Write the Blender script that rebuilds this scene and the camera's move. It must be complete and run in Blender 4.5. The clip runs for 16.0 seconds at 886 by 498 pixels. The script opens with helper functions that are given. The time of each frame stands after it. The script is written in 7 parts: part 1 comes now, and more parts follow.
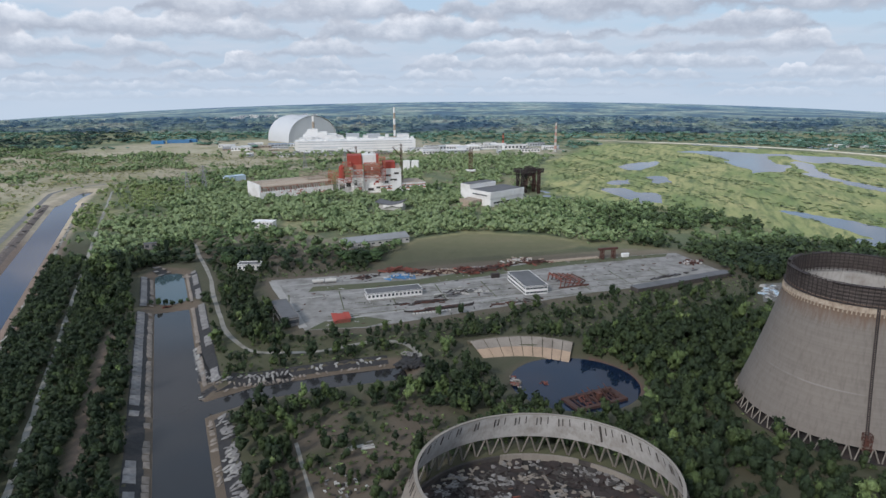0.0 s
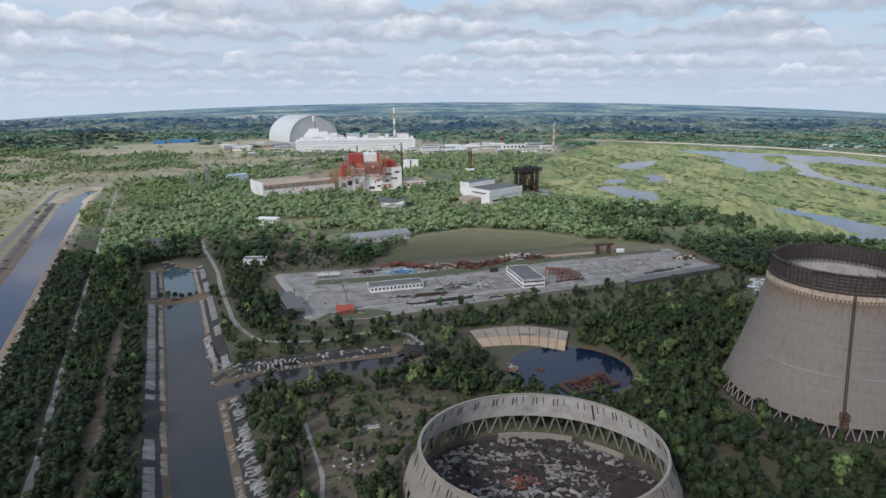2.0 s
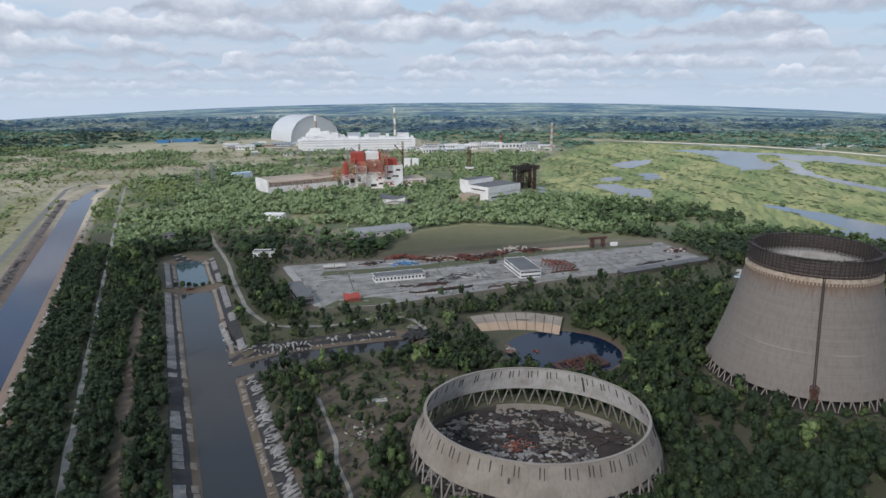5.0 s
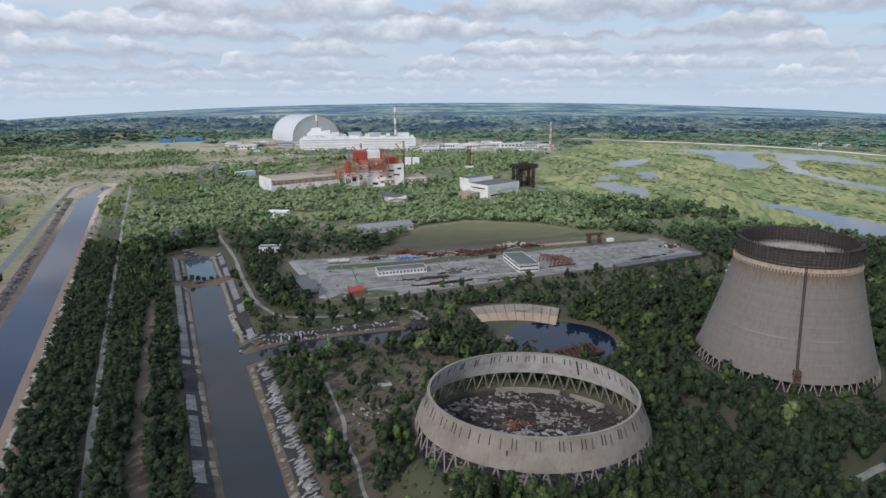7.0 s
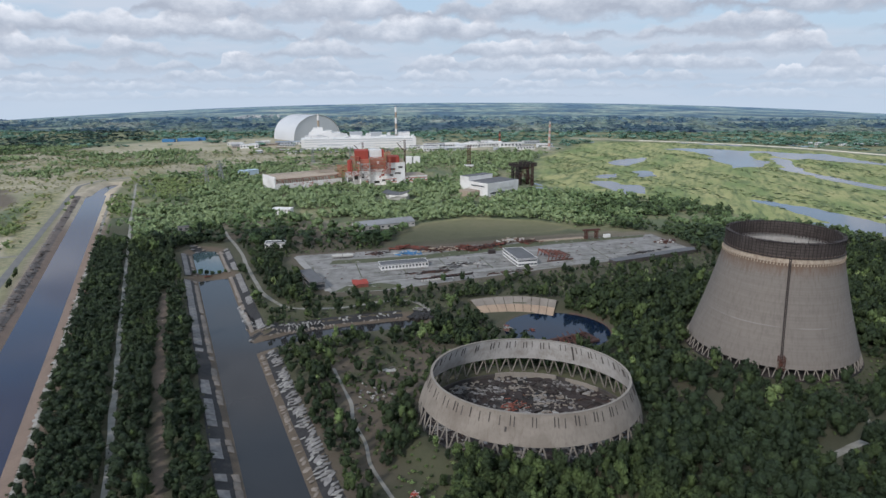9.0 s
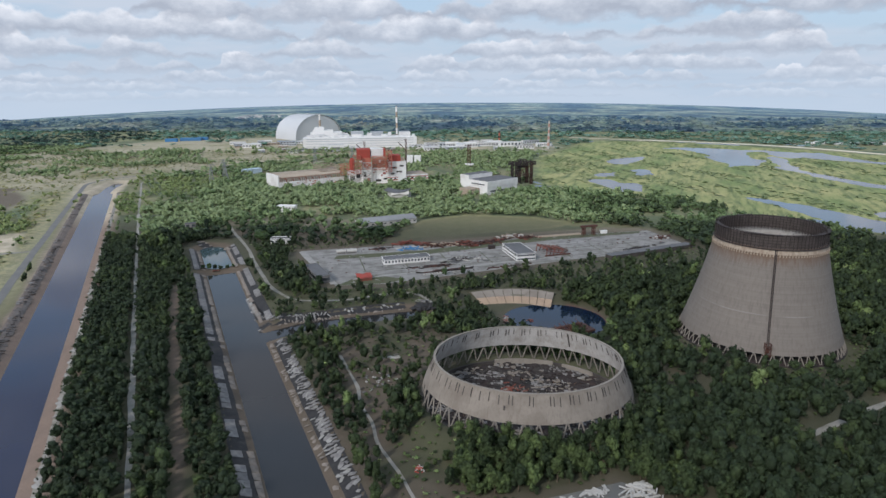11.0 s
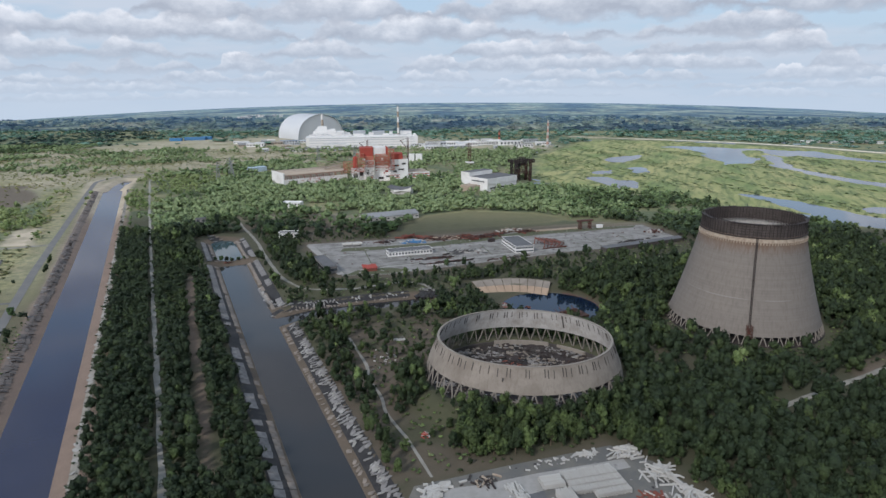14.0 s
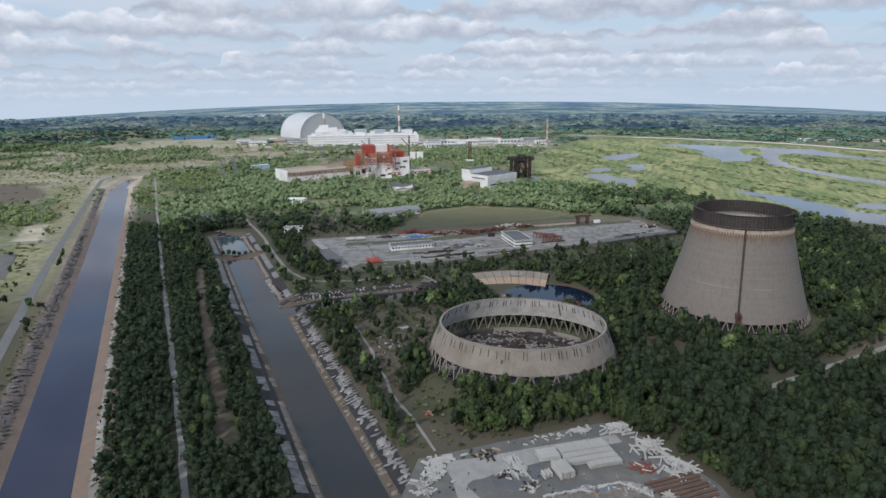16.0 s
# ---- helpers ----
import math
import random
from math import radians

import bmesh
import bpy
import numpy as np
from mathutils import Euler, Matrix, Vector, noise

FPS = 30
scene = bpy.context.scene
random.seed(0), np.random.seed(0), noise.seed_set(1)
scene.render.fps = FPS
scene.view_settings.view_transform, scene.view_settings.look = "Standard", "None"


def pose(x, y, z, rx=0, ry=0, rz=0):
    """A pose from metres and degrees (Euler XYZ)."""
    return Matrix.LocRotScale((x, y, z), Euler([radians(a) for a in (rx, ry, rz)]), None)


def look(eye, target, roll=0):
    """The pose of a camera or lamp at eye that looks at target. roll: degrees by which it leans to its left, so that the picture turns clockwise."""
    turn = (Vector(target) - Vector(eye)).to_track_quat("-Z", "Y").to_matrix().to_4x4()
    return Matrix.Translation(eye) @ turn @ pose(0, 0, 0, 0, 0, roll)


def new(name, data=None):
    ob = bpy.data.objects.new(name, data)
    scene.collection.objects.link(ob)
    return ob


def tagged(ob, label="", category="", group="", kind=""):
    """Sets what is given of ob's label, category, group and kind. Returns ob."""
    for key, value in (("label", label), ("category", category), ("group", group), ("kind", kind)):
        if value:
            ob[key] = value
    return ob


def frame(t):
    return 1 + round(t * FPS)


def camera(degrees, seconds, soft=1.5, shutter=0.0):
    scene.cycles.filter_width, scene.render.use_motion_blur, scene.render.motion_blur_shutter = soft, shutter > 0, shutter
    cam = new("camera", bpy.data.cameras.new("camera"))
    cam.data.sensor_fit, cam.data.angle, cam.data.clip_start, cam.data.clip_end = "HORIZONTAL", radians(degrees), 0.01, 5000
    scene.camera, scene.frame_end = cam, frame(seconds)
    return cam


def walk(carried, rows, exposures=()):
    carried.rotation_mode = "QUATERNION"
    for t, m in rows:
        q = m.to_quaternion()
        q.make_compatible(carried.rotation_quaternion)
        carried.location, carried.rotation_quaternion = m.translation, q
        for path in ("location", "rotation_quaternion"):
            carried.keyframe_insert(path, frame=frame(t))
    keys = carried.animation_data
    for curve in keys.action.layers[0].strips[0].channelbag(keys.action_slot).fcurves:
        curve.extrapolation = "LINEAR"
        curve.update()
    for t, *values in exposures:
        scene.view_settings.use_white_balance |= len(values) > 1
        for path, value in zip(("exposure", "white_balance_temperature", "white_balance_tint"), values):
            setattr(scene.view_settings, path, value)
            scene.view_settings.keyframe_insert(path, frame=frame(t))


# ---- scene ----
cam = camera(70.0, 16.0)
PATH = [
    (0.0, (-0.754, 9.579, 163.877), (-8.719, 105.961, 138.439), -0.282),
    (1.0, (-0.648, 0.858, 163.689), (-8.526, 97.257, 138.291), -0.265),
    (2.0, (-0.555, -8.013, 163.549), (-8.357, 88.400, 138.181), -0.251),
    (3.0, (-0.473, -16.991, 163.448), (-8.208, 79.434, 138.105), -0.240),
    (4.0, (-0.398, -26.040, 163.379), (-8.076, 70.395, 138.054), -0.232),
    (5.0, (-0.327, -35.129, 163.335), (-7.957, 61.313, 138.022), -0.228),
    (6.0, (-0.257, -44.235, 163.308), (-7.848, 52.212, 138.004), -0.227),
    (7.0, (-0.183, -53.339, 163.290), (-7.743, 43.112, 137.991), -0.229),
    (8.0, (-0.103, -62.431, 163.274), (-7.640, 34.023, 137.977), -0.234),
    (9.0, (-0.013, -71.504, 163.252), (-7.535, 24.951, 137.956), -0.243),
    (10.0, (0.090, -80.560, 163.217), (-7.424, 15.895, 137.921), -0.255),
    (11.0, (0.211, -89.607, 163.160), (-7.303, 6.848, 137.865), -0.270),
    (12.0, (0.351, -98.658, 163.076), (-7.169, -2.203, 137.781), -0.288),
    (13.0, (0.515, -107.732, 162.955), (-7.017, -11.277, 137.664), -0.310),
    (14.0, (0.706, -116.856, 162.790), (-6.844, -20.401, 137.505), -0.335),
    (15.0, (0.927, -126.063, 162.575), (-6.645, -29.606, 137.299), -0.363),
    (15.6, (1.080, -131.640, 162.415), (-6.510, -35.184, 137.147), -0.382),
    (16.0, (1.183, -135.389, 162.300), (-6.419, -38.932, 136.880), -0.395),
]
walk(cam, [(t, look(eye, target, roll)) for t, eye, target, roll in PATH], exposures=[(0.0, 0.0, 6050, 13), (16.0, 0.0, 6050, 13)])

# ---------------------------------------------------------------- light
SUN_ELEV, SUN_AZ = 34.0, 210.0   # azimuth clockwise from north (+y): sun behind the camera and to its left
world = bpy.data.worlds.new("sky")
scene.world = world
world.use_nodes = True


def nodes_of(tree):
    tree.nodes.clear()

    def n(kind, inputs=None, **props):
        node = tree.nodes.new(kind)
        for k, v in props.items():
            setattr_safe(node, k, v)
        for k, v in (inputs or {}).items():
            if hasattr(v, "is_output"):
                tree.links.new(v, node.inputs[k])
            else:
                node.inputs[k].default_value = v
        return node
    return n


def setattr_safe(node, k, v):
    if k == "operation":
        node.operation = v
    elif k == "data_type":
        node.data_type = v
    elif k == "blend_type":
        node.blend_type = v
    elif k == "sky_type":
        node.sky_type = v
    elif k == "attribute_name":
        node.attribute_name = v
    elif k == "noise_dimensions":
        node.noise_dimensions = v
    elif k == "feature":
        node.feature = v
    elif k == "wave_type":
        node.wave_type = v
    elif k == "bands_direction":
        node.bands_direction = v
    elif k == "clamp":
        node.clamp = v


def ramp(n, fac, stops, mode="LINEAR"):
    r = n("ShaderNodeValToRGB", {"Fac": fac})
    r.color_ramp.interpolation = mode
    while len(r.color_ramp.elements) < len(stops):
        r.color_ramp.elements.new(0.5)
    for e, (p, c) in zip(r.color_ramp.elements, stops):
        e.position = p
        e.color = (*c, 1) if len(c) == 3 else c
    return r.outputs["Color"]


def mixc(n, fac, a, b, blend="MIX"):
    m = n("ShaderNodeMix", data_type="RGBA", blend_type=blend)
    tree = m.id_data
    for key, v in ((0, fac), (6, a), (7, b)):
        if hasattr(v, "is_output"):
            tree.links.new(v, m.inputs[key])
        else:
            m.inputs[key].default_value = v if key == 0 else (*v, 1)
    return m.outputs[2]


def mathn(n, op, a, b=0.0, clamp=False):
    m = n("ShaderNodeMath", operation=op)
    m.use_clamp = clamp
    for i, v in enumerate((a, b)):
        if hasattr(v, "is_output"):
            m.id_data.links.new(v, m.inputs[i])
        else:
            m.inputs[i].default_value = v
    return m.outputs[0]


def build_sky():
    n = nodes_of(world.node_tree)
    sky = n("ShaderNodeTexSky", sky_type="NISHITA")
    sky.sun_disc = False
    sky.sun_elevation, sky.sun_rotation = radians(SUN_ELEV), radians(SUN_AZ)
    sky.air_density, sky.dust_density, sky.ozone_density = 1.2, 2.0, 1.5
    where = n("ShaderNodeTexCoord").outputs["Generated"]
    sep = n("ShaderNodeSeparateXYZ", {"Vector": where})
    rise = sep.outputs["Z"]
    up = mathn(n, "MAXIMUM", mathn(n, "ADD", rise, 0.04), 0.0)

    def noise_at(sx, sz, seed, detail, rough=0.55):
        p = n("ShaderNodeMapping", {"Vector": where, "Location": (seed, seed * 0.7, seed * 1.3), "Scale": (sx, sx, sz)}).outputs[0]
        return n("ShaderNodeTexNoise", {"Vector": p, "Scale": 1.0, "Detail": detail, "Roughness": rough}).outputs[0]

    def stretch(v, low, high):
        return mathn(n, "MULTIPLY", mathn(n, "SUBTRACT", v, low), 1.0 / (high - low), clamp=True)
    clear = mixc(n, 0.7, sky.outputs[0], (6.6, 8.5, 10.3))
    veil = stretch(noise_at(5.0, 26.0, 3.1, 6.0), 0.40, 0.62)
    colour = mixc(n, mathn(n, "MULTIPLY", veil, 0.75), clear, (7.5, 7.9, 8.4))
    # fields of heaped clouds, the far ones low: foot, height of the heads, seed
    for foot, tall, seed in ((-0.020, 0.012, 1.3), (-0.008, 0.014, 4.7), (0.004, 0.018, 8.2), (0.019, 0.024, 2.9), (0.038, 0.030, 6.1), (0.062, 0.036, 9.4), (0.090, 0.044, 5.3),
                             (0.128, 0.055, 7.7), (0.18, 0.075, 3.6), (0.26, 0.11, 1.9), (0.38, 0.16, 8.8)):
        broad = noise_at(0.30 / tall ** 0.9, 0.0, seed, 2.0, 0.5)
        puffs = noise_at(0.75 / tall, 1.15 / tall, seed + 20.0, 7.0, 0.6)
        heads = noise_at(0.9 / tall ** 0.95, 0.25 / tall, seed + 40.0, 3.0, 0.5)
        crest = mathn(n, "MULTIPLY", stretch(broad, 0.36, 0.56), mathn(n, "ADD", 0.25, mathn(n, "MULTIPLY", heads, 1.5)))
        over = mathn(n, "MULTIPLY", mathn(n, "SUBTRACT", rise, foot), 1.0 / tall)
        over = mathn(n, "ADD", over, mathn(n, "MULTIPLY", mathn(n, "SUBTRACT", puffs, 0.5), 1.1))
        edge = stretch(mathn(n, "SUBTRACT", crest, over), 0.0, 0.16)
        sole = stretch(over, -0.10, 0.14)
        body = mathn(n, "MULTIPLY", edge, sole)
        lit = stretch(mathn(n, "ADD", over, mathn(n, "MULTIPLY", mathn(n, "SUBTRACT", puffs, 0.5), 0.9)), 0.08, 1.0)
        tone = ramp(n, lit, [(0.0, (5.1, 5.5, 6.1)), (0.3, (6.4, 6.8, 7.3)), (0.7, (8.8, 9.0, 9.2)), (1.0, (10.9, 10.8, 10.7))])
        colour = mixc(n, mathn(n, "MULTIPLY", body, 0.92), colour, tone)
    low = ramp(n, up, [(0.0, (0.95, 0.95, 0.95)), (0.03, (0.75, 0.75, 0.75)), (0.06, (0.38, 0.38, 0.38)), (0.10, (0.12, 0.12, 0.12)), (0.16, (0, 0, 0))])
    hazy = mixc(n, low, colour, (6.6, 7.6, 8.5))
    back = n("ShaderNodeBackground", {"Color": hazy, "Strength": SKY})
    world.node_tree.links.new(back.outputs[0], n("ShaderNodeOutputWorld").inputs["Surface"])


SKY = 0.085
build_sky()
sun = new("sun", bpy.data.lights.new("sun", "SUN"))
sun.data.energy, sun.data.angle, sun.data.color = 2.55, radians(10), (1.0, 0.95, 0.87)
az, el = radians(SUN_AZ), radians(SUN_ELEV)
sun.matrix_world = look((math.sin(az) * math.cos(el) * 900, math.cos(az) * math.cos(el) * 900, math.sin(el) * 900), (0, 0, 0))
scene.view_settings.exposure = 0.0


# ---------------------------------------------------------------- materials
def material(name, rough=0.85, metal=0.0):
    m = bpy.data.materials.new(name)
    m.use_nodes = True
    n = nodes_of(m.node_tree)
    b = n("ShaderNodeBsdfPrincipled", {"Roughness": rough, "Metallic": metal})
    m.node_tree.links.new(b.outputs[0], n("ShaderNodeOutputMaterial").inputs["Surface"])
    return m, n, b


def set_in(b, key, v):
    if hasattr(v, "is_output"):
        b.id_data.links.new(v, b.inputs[key])
    else:
        b.inputs[key].default_value = (*v, 1) if isinstance(v, tuple) else v


def noise_of(n, scale, detail=4.0, rough=0.55, coord="Object", squash=None):
    v = n("ShaderNodeTexCoord").outputs[coord]
    if squash:
        v = n("ShaderNodeMapping", {"Vector": v, "Scale": squash}).outputs[0]
    return n("ShaderNodeTexNoise", {"Vector": v, "Scale": scale, "Detail": detail, "Roughness": rough}).outputs[0]


def bump(n, b, height, strength=0.4, distance=0.1):
    bp = n("ShaderNodeBump", {"Strength": strength, "Distance": distance, "Height": height})
    b.id_data.links.new(bp.outputs[0], b.inputs["Normal"])


def weathered(name, base, dirt, amount=0.5, scale=0.15, rough=0.85, metal=0.0, streak=True, vary=0.0, grain=2.0, relief=0.3):
    """Painted or mineral surface with broad stains, fine grain and, if wanted, streaks that run down it."""
    m, n, b = material(name, rough, metal)
    broad = noise_of(n, scale, 5, 0.6)
    fine = noise_of(n, grain, 4, 0.65)
    f = ramp(n, broad, [(0.42, (0, 0, 0)), (0.72, (1, 1, 1))])
    c = mixc(n, mathn(n, "MULTIPLY", f, amount), base, dirt)
    if streak:
        run = noise_of(n, 1.0, 4, 0.6, squash=(0.9, 0.9, 0.05))
        r = ramp(n, run, [(0.5, (0, 0, 0)), (0.75, (1, 1, 1))])
        c = mixc(n, mathn(n, "MULTIPLY", r, amount * 0.8), c, dirt)
    c = mixc(n, mathn(n, "MULTIPLY", fine, 0.45), c, tuple(v * 0.55 for v in base))
    if vary:
        rnd = n("ShaderNodeObjectInfo").outputs["Random"]
        c = mixc(n, mathn(n, "MULTIPLY", rnd, vary), c, dirt)
    set_in(b, "Base Color", c)
    bump(n, b, fine, relief, 0.08)
    return m


def leaf_material(name, per_object, tone=(1.0, 1.0, 1.0)):
    m, n, b = material(name, 0.6)
    if per_object:
        t = mathn(n, "MULTIPLY", n("ShaderNodeObjectInfo").outputs["Random"], 0.66)
    else:
        t = n("ShaderNodeAttribute", attribute_name="tint").outputs["Fac"]
    c = ramp(n, t, [(0.0, (0.023, 0.036, 0.018)), (0.3, (0.036, 0.053, 0.022)), (0.55, (0.062, 0.087, 0.031)), (0.8, (0.138, 0.192, 0.072)), (1.0, (0.215, 0.262, 0.110))])
    c = mixc(n, 1.0, c, tone, "MULTIPLY")
    isl = n("ShaderNodeNewGeometry").outputs["Random Per Island"]
    c = mixc(n, 0.55, c, ramp(n, isl, [(0, (0.76, 0.76, 0.76)), (1, (1.26, 1.26, 1.18))]), "MULTIPLY")
    where = n("ShaderNodeNewGeometry").outputs["Position"]
    tuft = n("ShaderNodeTexNoise", {"Vector": where, "Scale": 1.3, "Detail": 5.0, "Roughness": 0.7}).outputs[0]
    c = mixc(n, 0.8, c, ramp(n, tuft, [(0.32, (0.66, 0.66, 0.66)), (0.5, (1.0, 1.0, 1.0)), (0.68, (1.5, 1.5, 1.4))]), "MULTIPLY")
    bough = n("ShaderNodeTexNoise", {"Vector": where, "Scale": 0.5, "Detail": 2.0, "Roughness": 0.6}).outputs[0]
    c = mixc(n, 0.7, c, ramp(n, bough, [(0.36, (0.75, 0.75, 0.78)), (0.5, (1.0, 1.0, 1.0)), (0.64, (1.3, 1.3, 1.2))]), "MULTIPLY")
    set_in(b, "Base Color", c)
    b.inputs["Specular IOR Level"].default_value = 0.2
    tuft = mathn(n, "ADD", tuft, mathn(n, "MULTIPLY", bough, 0.8))
    bump(n, b, tuft, 0.8, 0.8)
    return m


def ground_material():
    m, n, b = material("ground_cover", 0.95)
    cov = n("ShaderNodeAttribute", attribute_name="cover").outputs["Color"]
    s = n("ShaderNodeSeparateColor", {"Color": cov})
    # Distance mask; also paints sunlit ground through paler soil, meadow and wood.
    far = n("ShaderNodeAttribute", attribute_name="woodland").outputs["Fac"]
    bank = n("ShaderNodeAttribute", attribute_name="pale_bank").outputs["Fac"]
    a, f, g = noise_of(n, 0.012, 6, 0.6), noise_of(n, 0.09, 5, 0.65), noise_of(n, 0.8, 4, 0.7)
    floor = mixc(n, f, (0.042, 0.046, 0.021), (0.082, 0.074, 0.042))
    floor = mixc(n, mathn(n, "MULTIPLY", ramp(n, a, [(0.5, (0, 0, 0)), (0.66, (1, 1, 1))]), 0.5), floor, (0.115, 0.092, 0.06))
    soil = mixc(n, f, (0.165, 0.12, 0.088), (0.075, 0.057, 0.042))
    soil = mixc(n, bank, soil, mixc(n, f, (0.295, 0.205, 0.16), (0.165, 0.118, 0.093)))
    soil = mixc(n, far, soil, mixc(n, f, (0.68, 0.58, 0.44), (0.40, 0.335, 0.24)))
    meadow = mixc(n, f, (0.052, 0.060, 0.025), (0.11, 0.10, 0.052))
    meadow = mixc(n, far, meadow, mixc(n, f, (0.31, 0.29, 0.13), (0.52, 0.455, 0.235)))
    spot = n("ShaderNodeMapping", {"Vector": n("ShaderNodeTexCoord").outputs["Object"], "Rotation": (0, 0, radians(17))}).outputs[0]

    def rows_of(scale, sx, sy):
        v = n("ShaderNodeMapping", {"Vector": spot, "Scale": (sx, sy, 1.0)}).outputs[0]
        return n("ShaderNodeTexNoise", {"Vector": v, "Scale": scale, "Detail": 7.0, "Roughness": 0.66, "Distortion": 0.3}).outputs[0]
    streak = rows_of(0.06, 1.6, 0.28)
    reeds = mixc(n, ramp(n, rows_of(0.012, 1.2, 0.5), [(0.38, (0, 0, 0)), (0.62, (1, 1, 1))]), (0.20, 0.26, 0.085), (0.42, 0.39, 0.165))
    marsh = mixc(n, ramp(n, streak, [(0.36, (0, 0, 0)), (0.54, (1, 1, 1))]), (0.12, 0.16, 0.058), reeds)
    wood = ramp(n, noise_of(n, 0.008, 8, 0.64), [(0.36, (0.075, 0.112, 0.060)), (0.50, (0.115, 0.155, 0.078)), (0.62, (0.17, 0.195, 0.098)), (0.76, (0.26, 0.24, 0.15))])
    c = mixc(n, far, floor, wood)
    heath = ramp(n, noise_of(n, 0.016, 6, 0.62), [(0.47, (0, 0, 0)), (0.60, (1, 1, 1))])
    meadow = mixc(n, mathn(n, "MULTIPLY", mathn(n, "MULTIPLY", heath, far), 0.6), meadow, (0.25, 0.175, 0.125))
    tufts = ramp(n, noise_of(n, 0.11, 6, 0.7), [(0.45, (0, 0, 0)), (0.57, (1, 1, 1))])
    meadow = mixc(n, mathn(n, "MULTIPLY", mathn(n, "MULTIPLY", tufts, far), 0.8), meadow, (0.12, 0.13, 0.055))
    patch = ramp(n, noise_of(n, 0.035, 7, 0.68, squash=(1.0, 0.7, 1.0)), [(0.44, (0, 0, 0)), (0.58, (1, 1, 1))])
    c = mixc(n, s.outputs[1], c, meadow)
    c = mixc(n, s.outputs[2], c, marsh)
    c = mixc(n, s.outputs[0], c, soil)
    c = mixc(n, mathn(n, "MULTIPLY", mathn(n, "MULTIPLY", patch, far), mathn(n, "SUBTRACT", 0.35, mathn(n, "MULTIPLY", mathn(n, "MAXIMUM", s.outputs[1], s.outputs[2]), 0.33))), c, (0.10, 0.11, 0.05))
    c = mixc(n, mathn(n, "MULTIPLY", g, mathn(n, "SUBTRACT", 0.45, mathn(n, "MULTIPLY", far, 0.3))), c, (0.03, 0.035, 0.018))
    set_in(b, "Base Color", c)
    bump(n, b, g, 0.6, 0.5)
    return m


def water_material(name, deep, rough=0.06):
    m, n, b = material(name, rough)
    c = mixc(n, noise_of(n, 0.02, 4), deep, tuple(v * 1.5 for v in deep))
    set_in(b, "Base Color", c)
    b.inputs["IOR"].default_value = 1.33
    bump(n, b, noise_of(n, 0.5, 3, 0.5), 0.06, 0.05)
    return m


def panel_material(name, base, line, sx, sz, dirt):
    """Cladding in panels, with joints."""
    m, n, b = material(name, 0.75)
    v = n("ShaderNodeTexCoord").outputs["Object"]
    s = n("ShaderNodeSeparateXYZ", {"Vector": v})
    along = mathn(n, "ADD", s.outputs[0], s.outputs[1])
    uv = n("ShaderNodeCombineXYZ", {"X": along, "Y": s.outputs[2], "Z": 0.0}).outputs[0]
    br = n("ShaderNodeTexBrick", {"Vector": uv, "Color1": (*base, 1), "Color2": (*[x * 0.86 for x in base], 1), "Mortar": (*line, 1), "Scale": 1.0, "Mortar Size": 0.12, "Brick Width": sx, "Row Height": sz})
    br.offset = 0.0
    c = mixc(n, mathn(n, "MULTIPLY", ramp(n, noise_of(n, 0.12, 5, 0.65), [(0.45, (0, 0, 0)), (0.75, (1, 1, 1))]), 0.45), br.outputs[0], dirt)
    set_in(b, "Base Color", c)
    return m


M_GROUND = ground_material()
M_LEAF, M_LEAFS = leaf_material("leaves", True), leaf_material("leaves_of_woods", False)
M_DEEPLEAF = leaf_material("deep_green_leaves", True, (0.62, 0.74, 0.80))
# Bluer tones paint distance haze into the leaves of the far woods.
M_FAINTHAZELEAF = leaf_material("faint_haze_leaves", False, (0.98, 1.02, 1.22))
M_BLUEHAZELEAF = leaf_material("blue_haze_leaves", False, (0.72, 1.0, 1.9))
M_DRYLEAF = leaf_material("dry_grey_scrub", False, (1.3, 1.02, 0.95))
M_BARK = weathered("bark", (0.12, 0.09, 0.06), (0.05, 0.04, 0.03), 0.5, 0.5, streak=False)
M_WATER = water_material("canal_water", (0.0095, 0.016, 0.042))
M_MURKY = water_material("murky_water", (0.022, 0.022, 0.023))
M_BASIN = water_material("grey_green_basin_water", (0.045, 0.068, 0.075), 0.05)
M_POND = water_material("dark_pond_water", (0.006, 0.012, 0.027), 0.03)
M_WETW = water_material("marsh_water", (0.07, 0.09, 0.115), 0.06)
M_CONC = weathered("shell_concrete", (0.27, 0.24, 0.205), (0.17, 0.14, 0.11), 0.6, 0.06, grain=0.9)
M_PALEIN = weathered("pale_inner_concrete", (0.52, 0.50, 0.475), (0.25, 0.215, 0.18), 0.8, 0.14, grain=1.0)
M_CONCI = weathered("ring_concrete", (0.262, 0.228, 0.19), (0.135, 0.108, 0.086), 0.8, 0.09, grain=0.9)
M_SLAB = weathered("bank_slab", (0.26, 0.246, 0.234), (0.08, 0.075, 0.072), 0.8, 0.3, streak=False, vary=0.4)
M_DARKSLAB = weathered("dark_brown_slab", (0.15, 0.13, 0.12), (0.06, 0.052, 0.045), 0.8, 0.25, streak=False, vary=0.4)
M_BANKSOIL = weathered("dark_pinkish_soil", (0.17, 0.135, 0.115), (0.085, 0.068, 0.055), 0.8, 0.12, streak=False)
M_TAN = weathered("tan_slab", (0.27, 0.228, 0.19), (0.09, 0.075, 0.06), 0.9, 0.2, streak=False, vary=0.4)
M_SANDY = weathered("sandy_stained_slab", (0.40, 0.29, 0.20), (0.24, 0.17, 0.12), 0.7, 0.15, vary=0.2)
